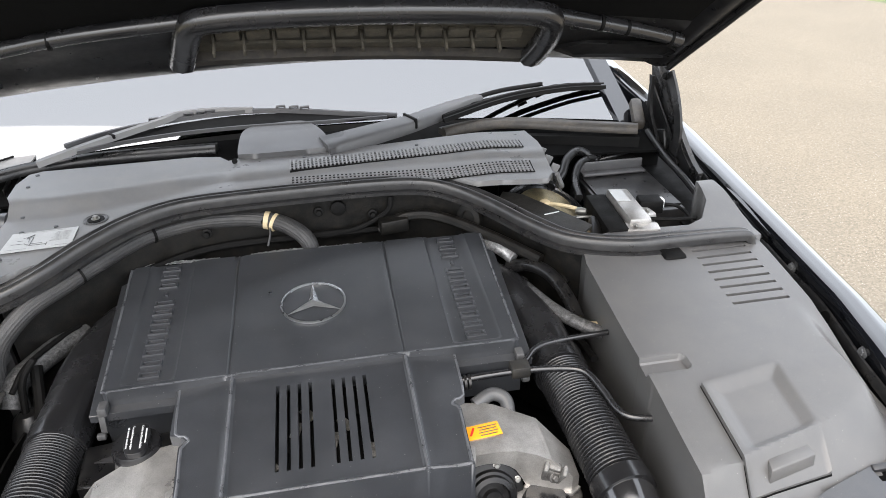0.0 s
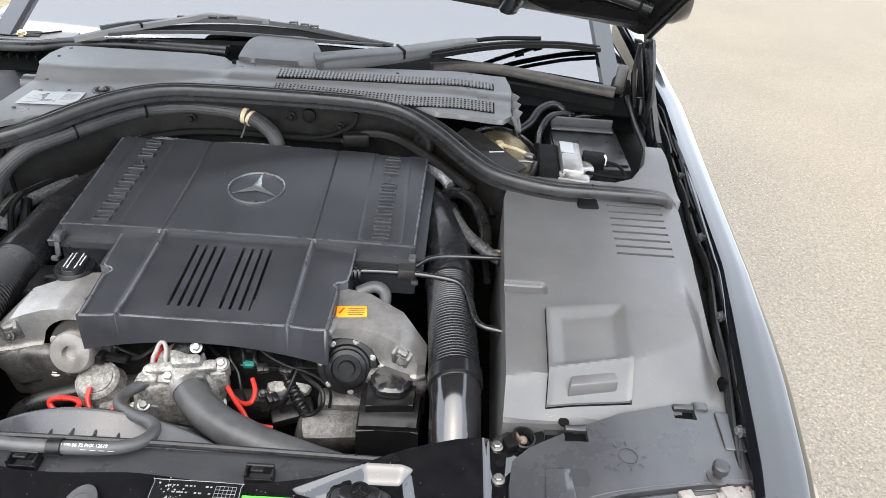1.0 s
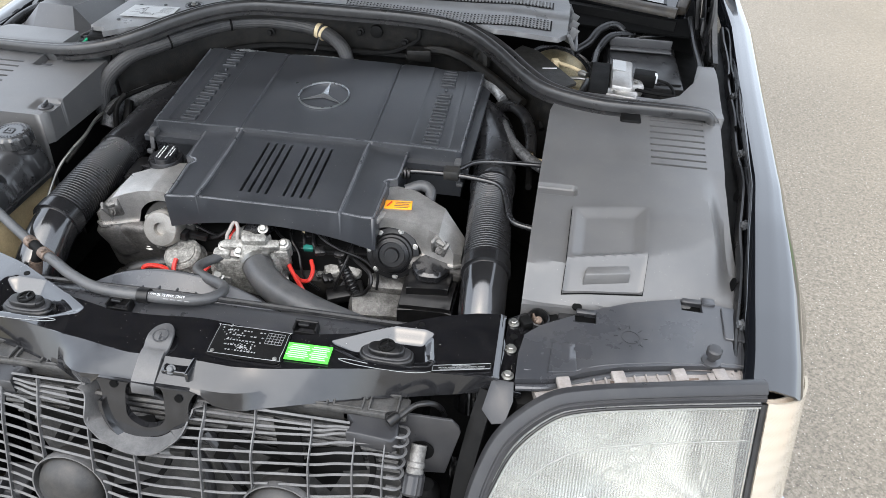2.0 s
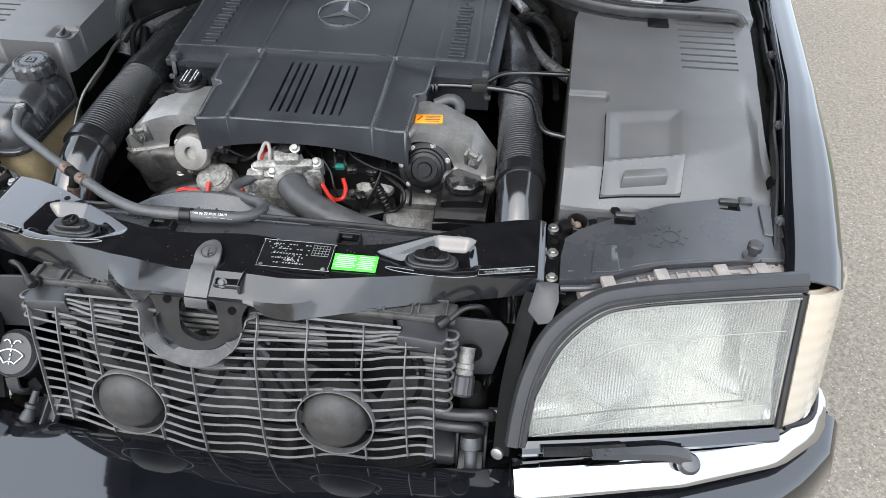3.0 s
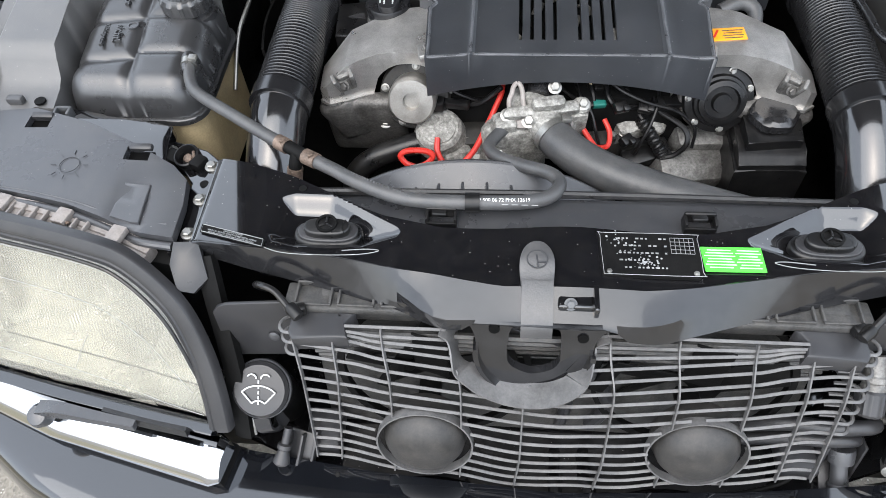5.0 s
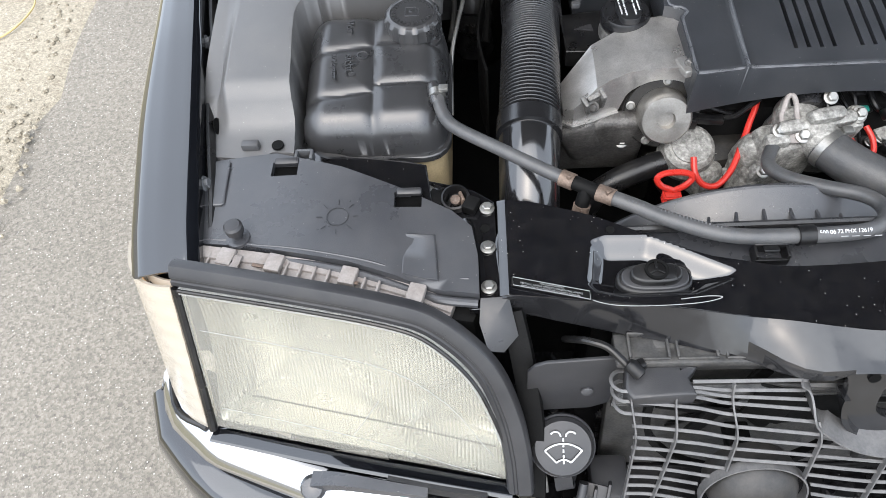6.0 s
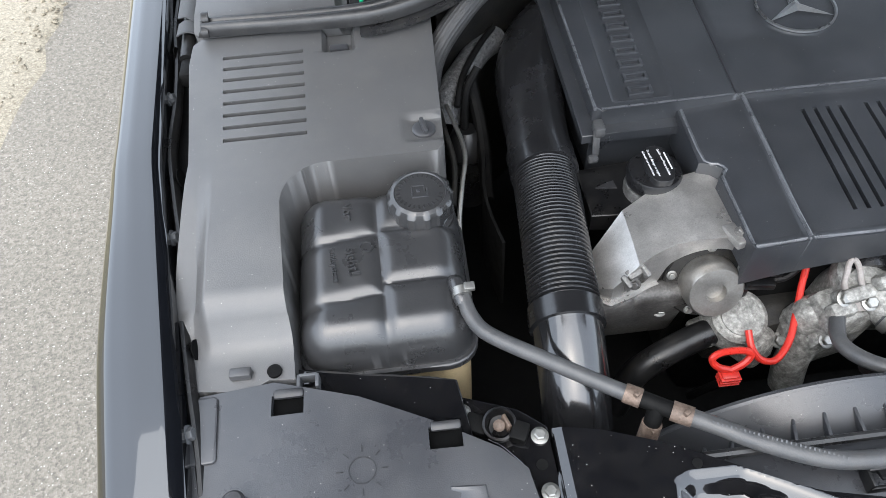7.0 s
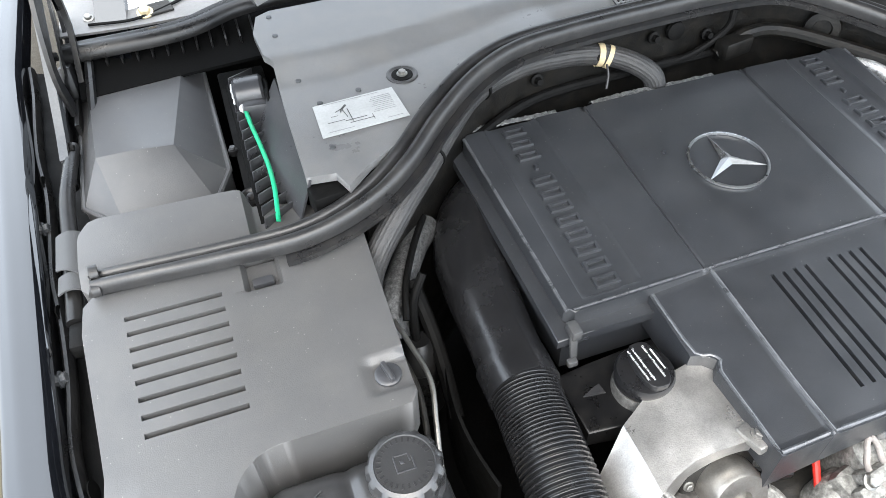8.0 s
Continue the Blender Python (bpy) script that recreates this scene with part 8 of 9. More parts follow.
part("grommet", lathe([(0.030, 0), (0.028, 0.008), (0.016, 0.010), (0.014, 0.004), (0.003, 0.004)], (0.33, 0.845, 0.885), (-0.7, -0.7, 0.1), 24), "bulk", bk)
part("grommet", lathe([(0.016, 0), (0.015, 0.006), (0.008, 0.008)], (0.06, 0.885, 0.915), (0, -1, 0.1), 20), "dark", bk)
for pts, r, m in (([(0.14, 0.87, 0.86), (0.20, 0.875, 0.885), (0.27, 0.865, 0.88), (0.36, 0.79, 0.865), (0.44, 0.70, 0.85)], 0.012, "bulk"), ([(0.02, 0.87, 0.86), (0.10, 0.875, 0.87), (0.16, 0.88, 0.90), (0.17, 0.885, 0.93)], 0.006, "dark"), ([(-0.34, 0.79, 0.86), (-0.2, 0.85, 0.87), (0.0, 0.87, 0.865), (0.14, 0.88, 0.86)], 0.008, "dark")):
    part("bulkhead_pipe", tube(pts, r, 10), m, bk)
part("bracket", box((0.17, 0.865, 0.875), (0.06, 0.03, 0.03), 0.004, (0, 0, 10)), "bulk", bk)

sl = thing("cowl_seal", (0, 0.8, 0.88), "double-lipped black rubber seal curving round the engine bay", "seal")


def seal_profile(q):
    k = 0.66 + 0.22 * step(0.0, 0.22, q) * step(1.0, 0.80, q)
    return [(a * k, b * k) for a, b in SEAL_PROFILE]


SEAL_PROFILE = [(-0.024, -0.014), (-0.025, -0.003), (-0.020, 0.005), (-0.013, 0.006), (-0.009, 0.001), (-0.006, -0.005), (-0.002, -0.005), (0.001, 0.003), (0.007, 0.011), (0.015, 0.012), (0.021, 0.006), (0.023, -0.002), (0.022, -0.014)]
lip_line = spline([(-0.846, 0.660, 0.900)] + SEAL + [(0.838, 0.636, 0.893), (0.848, 0.628, 0.870)], 6)
part("lip", sweep(lip_line, seal_profile), "sealrubber", sl, "rounded double rubber lip", smooth=60)
for y, z, r in ((0.669, 0.905, 0.0105), (0.648, 0.899, 0.0085)):
    part("hollow_end", lathe([(r, -0.006), (r, 0.003), (r * 0.9, 0.004), (r * 0.72, 0.003), (r * 0.6, -0.004)], (-0.847, y, z), (-1, -0.15, 0.1), 22), "sealrubber", sl, "open end of the hollow lip")
part("seal_foot", sweep(seal_line[10:-8], [(-0.030, -0.020), (-0.030, -0.013), (0.030, -0.013), (0.030, -0.020)]), "satin", sl, "flat foot of the seal")

# taped lead beside the box
tl = thing("taped_lead", (-0.885, 0.75, 0.86), "black hose held with grey cloth tape beside the box", "hose")
part("hose", tube([(-0.878, 0.960, 0.886), (-0.882, 0.90, 0.886), (-0.886, 0.84, 0.882), (-0.884, 0.76, 0.872), (-0.882, 0.64, 0.862)], 0.010, 12), "rubber", tl)
part("tape", sheet(lambda u, v: (-0.897 + 0.028 * u, 0.774 - 0.058 * v - 0.016 * u * v, 0.883 + 0.006 * math.sin(u * 3) - 0.004 * v), 8, 6, 0.002), "tape", tl, "folded grey cloth tape", smooth=60)
part("tape", sheet(lambda u, v: (-0.895 + 0.027 * u, 0.706 - 0.030 * v, 0.876 + 0.006 * math.sin(u * 3)), 8, 4, 0.002), "tape", tl, smooth=60)

# ribbed loom sleeve running below the seal
ws = thing("loom_sleeve", (-0.2, 0.85, 0.84), "thick grey ribbed loom sleeve hanging below the seal", "hose")
part("sleeve", sweep(spline([(-0.545, 0.605, 0.770), (-0.530, 0.620, 0.840), (-0.48, 0.655, 0.892), (-0.43, 0.705, 0.905), (-0.375, 0.765, 0.915), (-0.31, 0.828, 0.922), (-0.23, 0.862, 0.924), (-0.15, 0.872, 0.920), (-0.085, 0.872, 0.910), (-0.040, 0.852, 0.900), (-0.008, 0.828, 0.880), (0.002, 0.820, 0.840)], 8), [((0.0168 - 0.0005 * (k % 2)) * math.cos(k * math.pi / 20), (0.0168 - 0.0005 * (k % 2)) * math.sin(k * math.pi / 20)) for k in range(40)]), "sleevecloth", ws, smooth=10)
part("sleeve_band", tube([(-0.088, 0.8725, 0.9105), (-0.079, 0.8705, 0.909)], 0.0185, 20, 1), "cream", ws, "cream cable tie")
part("sleeve_band", tube([(-0.072, 0.868, 0.907), (-0.066, 0.865, 0.905)], 0.0185, 20, 1), "cream", ws, "cream cable tie")
for p, q in (((-0.30, 0.833, 0.9225), (-0.296, 0.836, 0.9225)), ((-0.41, 0.727, 0.909), (-0.407, 0.730, 0.9095))):
    part("sleeve_tie", tube([p, q], 0.0185, 20, 1), "dark", ws)
part("tie_tail", tube([(-0.078, 0.855, 0.905), (-0.080, 0.842, 0.890), (-0.086, 0.832, 0.872)], lambda q: 0.0018 + 0.0006 * q, 8), "bezel", ws)

# plastic cowl cover
cp = thing("cowl_cover", (-0.05, 1.0, 0.92), "weathered grey plastic cowl cover with two rows of vents", "cowl cover")
front = [(p.x, p.y + 0.018) for p in seal_line if -0.40 < p.x < 0.36]


def cowl_z(x, y):
    # a raised rear strip at one end, a ridge between the two rows of vents
    crease = lerp(x, [-0.60, -0.50, -0.40, -0.30, -0.19], [0.955, 0.950, 0.962, 0.985, 1.0])
    low = lerp(x, [-0.58, -0.30, -0.15, 0.0], [0.944, 0.946, 0.960, 0.963])
    z = low + (0.969 - low) * step(crease - 0.045, crease, y)
    z += 0.005 * step(-0.158, -0.140, x) * step(0.962, 0.972, y)
    z -= 0.010 * step(-0.158, -0.140, x) * step(0.962, 0.900, y)
    return z - 0.010 * step(0.38, 0.52, x)


part("panel", slab([(-0.582, 0.702), (-0.545, 0.697), (-0.535, 0.668), (-0.500, 0.700), (-0.44, 0.735)] + front + [(0.42, 0.865), (0.505, 0.872), (0.524, 0.90), (0.528, 1.03), (0.518, 1.105), (0.05, 1.055), (-0.165, 1.062), (-0.185, 1.088), (-0.24, 1.10), (-0.555, 1.092), (-0.578, 1.080), (-0.590, 1.03), (-0.586, 0.965), (-0.576, 0.946), (-0.580, 0.84)], cowl_z, 0.012, 0.011, 0.003, ycuts=(0.967, 0.9375)), "cowl", cp, smooth=50)
for k in range(2):
    n = 50

    def vent_y(x, k=k):
        return lerp(x, [-0.03, 0.30, 0.487], [0.990, 1.004, 1.019] if k else [0.930, 0.913, 0.926])
    half = 0.021
    xs_ = [-0.030 + j * 0.0085 for j in range(n + 11)]
    # no real opening: a dark sheet gives the shade behind the grid
    part("vent_opening", slab([(-0.031, vent_y(-0.031) - half), (0.30, vent_y(0.30) - half), (0.486, vent_y(0.486) - half), (0.486, vent_y(0.486) + half), (0.30, vent_y(0.30) + half), (-0.031, vent_y(-0.031) + half)], lambda x, y: cowl_z(x, y) + 0.0022, 0.003, 0.01, 0), "dark", cp, "vent opening, its shade put in as a dark sheet")
    tagged(part("vent_grid", join(*[box((x, vent_y(x), cowl_z(x, vent_y(x)) + 0.0030), (0.0040, 2 * half, 0.0026), 0, (math.degrees(math.atan((cowl_z(x, vent_y(x) + 0.02) - cowl_z(x, vent_y(x) - 0.02)) / 0.04)), 0, 0)) for x in xs_], *[sweep([Vector((x, vent_y(x) + d, cowl_z(x, vent_y(x) + d) + 0.0032)) for x in xs_], [(-0.0012, -0.001), (0.0012, -0.001), (0.0012, 0.0012), (-0.0012, 0.0012)]) for d in (-0.0125, -0.0042, 0.0042, 0.0125)]), "cowl", cp, "fine grey perforated grid"), kind="stuff")
for x, y in ((-0.404, 0.876), (-0.548, 0.914), (-0.531, 0.850), (-0.473, 0.862), (-0.537, 0.748), (-0.559, 1.070), (-0.560, 1.010), (0.0, 1.032), (0.25, 1.045)):
    z = cowl_z(x, y)
    if x == -0.404:
        c_ = part("screw_cup", lathe([(0.0235, -0.001), (0.023, 0.002), (0.0205, 0.0025), (0.016, 0.0005)], (x, y, z), n=28), "lidgrey", cp, "round moulded screw cup")
        part("cup_floor", lathe([(0.0158, 0.0), (0.0155, 0.0016), (0.004, 0.0018)], (x, y, z), n=24), "dark", c_)
        hexbolt("bolt", (x, y, z + 0.002), 0.0055, "steel", c_)
    else:
        part("screw", lathe([(0.0042, 0), (0.0040, 0.0022), (0.002, 0.0028)], (x, y, z), n=12), "link", cp)
# side wall of the cowl above the trough, and the gussets at its other end
part("side_wall", sheet(lambda u, v: (lerp(v, [0, 1], [-0.579, lerp(u, [0, 0.5, 1], [-0.600, -0.628, -0.615])]), 0.700 + 0.245 * u, 0.940 - 0.062 * v), 8, 4, 0.003), "lampcover", cp, "sloping grey side wall")
part("front_pocket", box((-0.560, 0.690, 0.915), (0.045, 0.030, 0.030), 0.003, (0, 0, 8)), "dark", cp, "dark open pocket")
part("end_wall", sheet(lambda u, v: (0.526 + 0.022 * v, 0.895 + 0.20 * u, 0.944 - 0.05 * v), 8, 3, -0.003), "lampcover", cp, "sloping end wall")
part("end_frame", tube([(0.528, 0.885, 0.946), (0.548, 0.905, 0.905), (0.550, 1.00, 0.903), (0.546, 1.09, 0.905), (0.526, 1.10, 0.946)], 0.005, 8), "cowl", cp, "open end frame of the cowl")
for y in (0.94, 0.99, 1.04):
    part("end_web", box((0.537, y, 0.925), (0.020, 0.003, 0.040), 0.001, (0, 26, 0)), "cowl", cp)
lb = thing("emission_label", (-0.485, 0.81, 0.94), "silver printed information label on the cowl cover", "label")
part("sheet", slab([(-0.545, 0.768), (-0.424, 0.775), (-0.428, 0.848), (-0.543, 0.842)], lambda x, y: cowl_z(x, y) + 0.003, 0.001, 0.03, 0), "silver", lb)
zl = cowl_z(-0.48, 0.81) + 0.0036
for k in range(9):
    part("print_line", box((-0.449 - 0.001 * (k % 3), 0.834 - k * 0.0042, zl), (0.026 + 0.003 * (k % 3), 0.0006, 0.0003), 0, (0, 0, 3)), "wornprint", lb)
part("print_line", box((-0.490, 0.8405, zl), (0.080, 0.0010, 0.0003), 0, (0, 0, 3)), "wornprint", lb)
part("print_line", box((-0.518, 0.776, zl), (0.036, 0.0008, 0.0003), 0, (0, 0, 3)), "wornprint", lb)
part("print_line", box((-0.442, 0.781, zl), (0.022, 0.0010, 0.0003), 0, (0, 0, 3)), "wornprint", lb)
for x, y, w, h, r in ((-0.508, 0.822, 0.020, 0.0010, 30), (-0.505, 0.812, 0.0010, 0.022, 10), (-0.499, 0.805, 0.0012, 0.030, 3), (-0.493, 0.794, 0.030, 0.0010, 3), (-0.486, 0.788, 0.034, 0.0010, 3), (-0.503, 0.826, 0.010, 0.003, 50), (-0.509, 0.818, 0.008, 0.0016, 80), (-0.470, 0.790, 0.0008, 0.012, 3), (-0.520, 0.796, 0.024, 0.0006, 3), (-0.520, 0.808, 0.010, 0.0006, 3)):
    part("diagram_line", box((x, y, zl), (w, h, 0.0003), 0, (0, 0, r)), "hose", lb)

# intake box beside the cowl
ib = thing("cabin_intake_box", (-0.77, 0.95, 0.80), "dark grey faceted plastic box lid under the windscreen edge", "box lid")
bm = bmesh.new()
lo = [(-0.877, 1.195, 0.874), (-0.681, 1.184, 0.874), (-0.673, 0.845, 0.872), (-0.698, 0.792, 0.866), (-0.752, 0.762, 0.858), (-0.818, 0.785, 0.864), (-0.868, 0.834, 0.870)]
hi = [(-0.856, 1.158, 0.897), (-0.702, 1.148, 0.898), (-0.735, 0.868, 0.918), (-0.790, 0.874, 0.919), (-0.838, 0.882, 0.914)]
A = [bm.verts.new(p) for p in lo]
B = [bm.verts.new(p) for p in hi]
C = [bm.verts.new((p[0], p[1], 0.78)) for p in lo]
bm.faces.new(B)
for f in ((A[0], A[1], B[1], B[0]), (A[1], A[2], B[2], B[1]), (A[2], A[3], B[2]), (A[3], A[4], B[3], B[2]), (A[4], A[5], B[4], B[3]), (A[5], A[6], B[4]), (A[6], A[0], B[0], B[4])):
    bm.faces.new(f)
for k in range(7):
    j = (k + 1) % 7
    bm.faces.new((C[k], C[j], A[j], A[k]))
bevel_sharp(bm, 0.007, 3, 9)
part("lid", bm, "lidgrey", ib, smooth=14)
rim_loop = lo + [lo[0]]
part("rim", tube([p for a, b in zip(rim_loop, rim_loop[1:]) for p in (a, ((a[0] + b[0]) / 2, (a[1] + b[1]) / 2, (a[2] + b[2]) / 2))] + [lo[0]], 0.0042, 8, 1), "lidgrey", ib, "raised moulded rim")
for x, y in ((-0.884, 0.892), (-0.662, 0.890), (-0.884, 1.18), (-0.662, 1.172)):
    sr = part("lid_screw", lathe([(0.007, -0.01), (0.007, -0.001), (0.005, 0.0)], (x, y, 0.874), n=14), "blackpart", ib)
    part("screw_head", lathe([(0.004, 0), (0.004, 0.003), (0.002, 0.0035)], (x, y, 0.875), n=10), "link", sr)
tr = thing("wiring_trough", (-0.625, 0.87, 0.80), "black ribbed plastic trough with a green wire in it", "trough")
part("base", box((-0.622, 0.90, 0.850), (0.075, 0.42, 0.04), 0.004), "dark", tr)
part("inner_slope", box((-0.625, 0.88, 0.873), (0.050, 0.34, 0.006), 0.001, (0, 12, 0)), "dark", tr)
for k in range(15):
    part("fin", box((-0.624, 0.715 + k * 0.0245, 0.884), (0.050, 0.0022, 0.016), 0.0005, (0, 8, 36)), "lampcover", tr)
bs_ = part("round_boss", lathe([(0.019, -0.01), (0.019, 0.006), (0.014, 0.008), (0.010, 0.004)], (-0.652, 0.776, 0.868), n=22), "rubber", tr, "round rubber grommet")
part("boss_screw", lathe([(0.006, 0), (0.006, 0.004), (0.002, 0.005)], (-0.652, 0.776, 0.873), n=10), "satin", bs_)
pg = part("plug", join(lathe([(0.022, -0.022), (0.026, -0.018), (0.026, 0.018), (0.022, 0.022)], (-0.617, 0.975, 0.905), (1, -0.1, 0.05), 22), box((-0.612, 0.958, 0.890), (0.040, 0.05, 0.04), 0.008, (0, 0, -6))), "lampcover", tr, "grey plug housing")
for z in (0.898, 0.908, 0.918):
    part("plug_pin", box((-0.642, 0.976, z), (0.003, 0.020, 0.005), 0.001, (0, 0, -6)), "white", pg)
part("plug_seam", box((-0.592, 0.952, 0.900), (0.004, 0.044, 0.044), 0.002, (0, 0, -6)), "dark", pg)
part("green_wire", tube([(-0.630, 0.945, 0.898), (-0.628, 0.905, 0.898), (-0.623, 0.85, 0.897), (-0.620, 0.80, 0.897), (-0.621, 0.75, 0.897), (-0.627, 0.70, 0.888)], 0.0032, 10), "greenwire", tr, "bright green wire")
part("wire_cap", lathe([(0.006, 0), (0.0065, 0.010), (0.004, 0.012)], (-0.632, 0.955, 0.894), (0, -0.6, 0.4), 12), "white", tr)

# well behind the right-hand box: booster, battery and control unit
wl_ = thing("battery", (0.725, 0.95, 0.70), "black car battery with a clamp bar in the bulkhead well", "battery")
part("case", box((0.722, 0.955, 0.785), (0.178, 0.25, 0.15), 0.006), "satin", wl_)
part("lid", box((0.722, 0.945, 0.862), (0.166, 0.20, 0.008), 0.003), "satin", wl_)
part("clamp_bar", join(box((0.718, 1.040, 0.882), (0.155, 0.006, 0.026), 0.002), box((0.718, 1.028, 0.871), (0.155, 0.030, 0.005), 0.002)), "lidgrey", wl_, "grey angled clamp bar")
part("terminal", lathe([(0.012, 0), (0.011, 0.018), (0.006, 0.02)], (0.70, 1.065, 0.86), n=14), "aludirty", wl_, "corroded terminal")
part("terminal_clamp", box((0.715, 1.068, 0.872), (0.05, 0.022, 0.014), 0.004, (0, 0, 15)), "dark", wl_)
part("terminal_cover", box((0.77, 1.075, 0.87), (0.05, 0.05, 0.03), 0.006), "dark", wl_)
part("lead", tube([(0.55, 0.98, 0.87), (0.585, 1.01, 0.885), (0.61, 1.05, 0.905), (0.65, 1.08, 0.910), (0.69, 1.07, 0.885)], 0.010, 12), "rubber", wl_)
part("lead", tube([(0.60, 0.93, 0.86), (0.61, 0.99, 0.875), (0.64, 1.04, 0.895), (0.70, 1.08, 0.89)], 0.009, 12), "rubber", wl_)
part("lead", tube([(0.70, 1.09, 0.875), (0.74, 1.085, 0.885), (0.78, 1.10, 0.885)], 0.008, 12), "rubber", wl_)
cu = thing("control_unit", (0.65, 0.80, 0.84), "small control unit with a corroded silver casting", "control unit")
part("case", box((0.610, 0.795, 0.862), (0.045, 0.165, 0.060), 0.005, (0, 0, -4)), "dark", cu, "black plastic case")
part("case_plug", box((0.597, 0.713, 0.868), (0.022, 0.016, 0.030), 0.003), "dark", cu)
part("casting", join(box((0.658, 0.800, 0.886), (0.048, 0.150, 0.034), 0.007, (0, 4, -3)), box((0.672, 0.785, 0.878), (0.070, 0.05, 0.030), 0.008, (0, 6, 8)), box((0.655, 0.722, 0.880), (0.072, 0.034, 0.022), 0.006, (0, 0, -10))), "alu", cu, "grey mottled casting")
part("rating_label", box((0.652, 0.835, 0.9045), (0.030, 0.055, 0.001), 0, (0, 4, -3)), "silver", cu, "worn silver label")
for p in ((0.672, 0.730), (0.640, 0.716), (0.690, 0.775)):
    hexbolt("screw", (*p, 0.893), 0.004, "steel", cu)
part("plug", box((0.712, 0.812, 0.888), (0.050, 0.038, 0.030), 0.004, (0, 0, -8)), "dark", cu)
part("plug_cap", box((0.735, 0.806, 0.893), (0.008, 0.018, 0.020), 0.002), "white", cu)
part("plug_lead", tube([(0.735, 0.806, 0.890), (0.765, 0.79, 0.888), (0.775, 0.75, 0.88), (0.765, 0.715, 0.87)], 0.0035, 8), "dark", cu)
part("plug_lead", tube([(0.690, 0.765, 0.880), (0.73, 0.748, 0.882), (0.785, 0.745, 0.88)], 0.004, 8), "dark", cu)
bb = thing("brake_booster", (0.55, 0.92, 0.70), "dull brass-coloured brake booster with cream plugs", "brake booster")
part("drum", lathe([(0.03, -0.05), (0.075, -0.03), (0.080, 0.0), (0.075, 0.02), (0.05, 0.030), (0.015, 0.034)], (0.515, 0.91, 0.825), (0.25, -0.4, 0.9), 36), "brass", bb, "dull metal drum", smooth=50)
part("drum_seam", lathe([(0.086, -0.006), (0.096, 0.0), (0.088, 0.004), (0.078, 0.0)], (0.52, 0.91, 0.832), (0.25, -0.4, 0.9), 36, loop=True), "duct", bb)
part("drum_seam", lathe([(0.100, -0.006), (0.108, 0.0), (0.102, 0.004), (0.096, 0.0)], (0.525, 0.91, 0.826), (0.25, -0.4, 0.9), 36, loop=True), "duct", bb)
part("reservoir_plug", box((0.505, 0.885, 0.872), (0.018, 0.020, 0.026), 0.004, (0, 0, 20)), "cream", bb, "cream plastic plug")
part("plug_arm", tube([(0.51, 0.882, 0.878), (0.54, 0.865, 0.878), (0.565, 0.85, 0.875)], 0.0045, 10), "cream", bb)
part("rod_end", lathe([(0.008, 0), (0.009, 0.01), (0.006, 0.022)], (0.565, 0.85, 0.870), (0.6, -0.5, 0.1), 12), "steel", bb)
part("rod", tube([(0.53, 0.83, 0.862), (0.565, 0.825, 0.868), (0.60, 0.82, 0.866)], 0.004, 8), "steel", bb)
part("sleeve", tube([(0.585, 0.80, 0.87), (0.575, 0.76, 0.865), (0.56, 0.72, 0.85)], 0.012, 12), "rubber", bb)
part("fluid_pipe", tube([(0.50, 0.87, 0.85), (0.53, 0.80, 0.86), (0.57, 0.76, 0.862)], 0.0035, 8), "brass", bb)
part("plate", slab([(0.395, 0.875), (0.42, 0.925), (0.46, 0.90), (0.555, 0.735), (0.52, 0.70), (0.45, 0.77)], lambda x, y: 0.897, 0.006, 0.05, 0.002), "grime", bb, "dusty black sheet metal plate")
part("scrap_print", box((0.492, 0.800, 0.8975), (0.034, 0.003, 0.001), 0, (0, 0, 12)), "white", bb)
part("well_floor", box((0.68, 0.93, 0.69), (0.42, 0.50, 0.02), 0.004), "dark", bb)
part("well_back", box((0.68, 1.15, 0.82), (0.42, 0.03, 0.20), 0.006), "dark", bb)
for x in (0.57, 0.66, 0.77):
    part("well_clip", box((x, 1.128, 0.905), (0.045, 0.012, 0.014), 0.003), "satin", bb)

# ---- windscreen, scuttle and wipers ----
wsn = thing("windscreen", (0, 1.6, 0.90), "sloping windscreen glass reflecting the sky", "windscreen", kind="structure")


def screen(u, v, off=0.0):
    x = -0.78 + 1.56 * u
    t = x / 0.78
    return (x * (1 - 0.10 * v), 1.285 - 0.10 * t * t + 0.80 * v, 0.955 - 0.015 * t * t + 0.47 * v - 0.02 * t * t * v + off)


gp = part("pane", sheet(screen, 30, 16, 0.005), "glass", wsn, smooth=60)
gp.visible_shadow = False
for s in (1, -1):
    part("pillar", sweep([Vector(screen(0.5 + s * 0.513, v)) for v in np.linspace(-0.08, 1, 12)], [(-0.03, -0.03), (0.03, -0.03), (0.028, 0.012), (-0.02, 0.012)]), "bodypaint", wsn, "black windscreen pillar")
part("header_rail", box((0, 2.06, 1.415), (1.42, 0.10, 0.03), 0.01), "bodypaint", wsn)
part("roof", sheet(lambda u, v: (-0.70 + 1.4 * u, 2.08 + 1.2 * v, 1.44 + 0.03 * math.sin(v * 3) - 0.05 * (2 * u - 1) ** 2), 12, 8, 0.01), "bodypaint", wsn)
part("cabin_back", box((0, 3.2, 1.0), (1.5, 0.05, 0.9), 0.02), "interior", wsn)
part("dashboard", box((0, 1.62, 0.90), (1.46, 0.55, 0.10), 0.04), "interior", wsn)
part("cabin_floor", box((0, 2.4, 0.35), (1.5, 1.7, 0.06), 0.01), "interior", wsn)
for s in (1, -1):
    part("cabin_side", box((s * 0.76, 2.45, 0.68), (0.05, 1.6, 0.62), 0.02), "bodypaint", wsn)
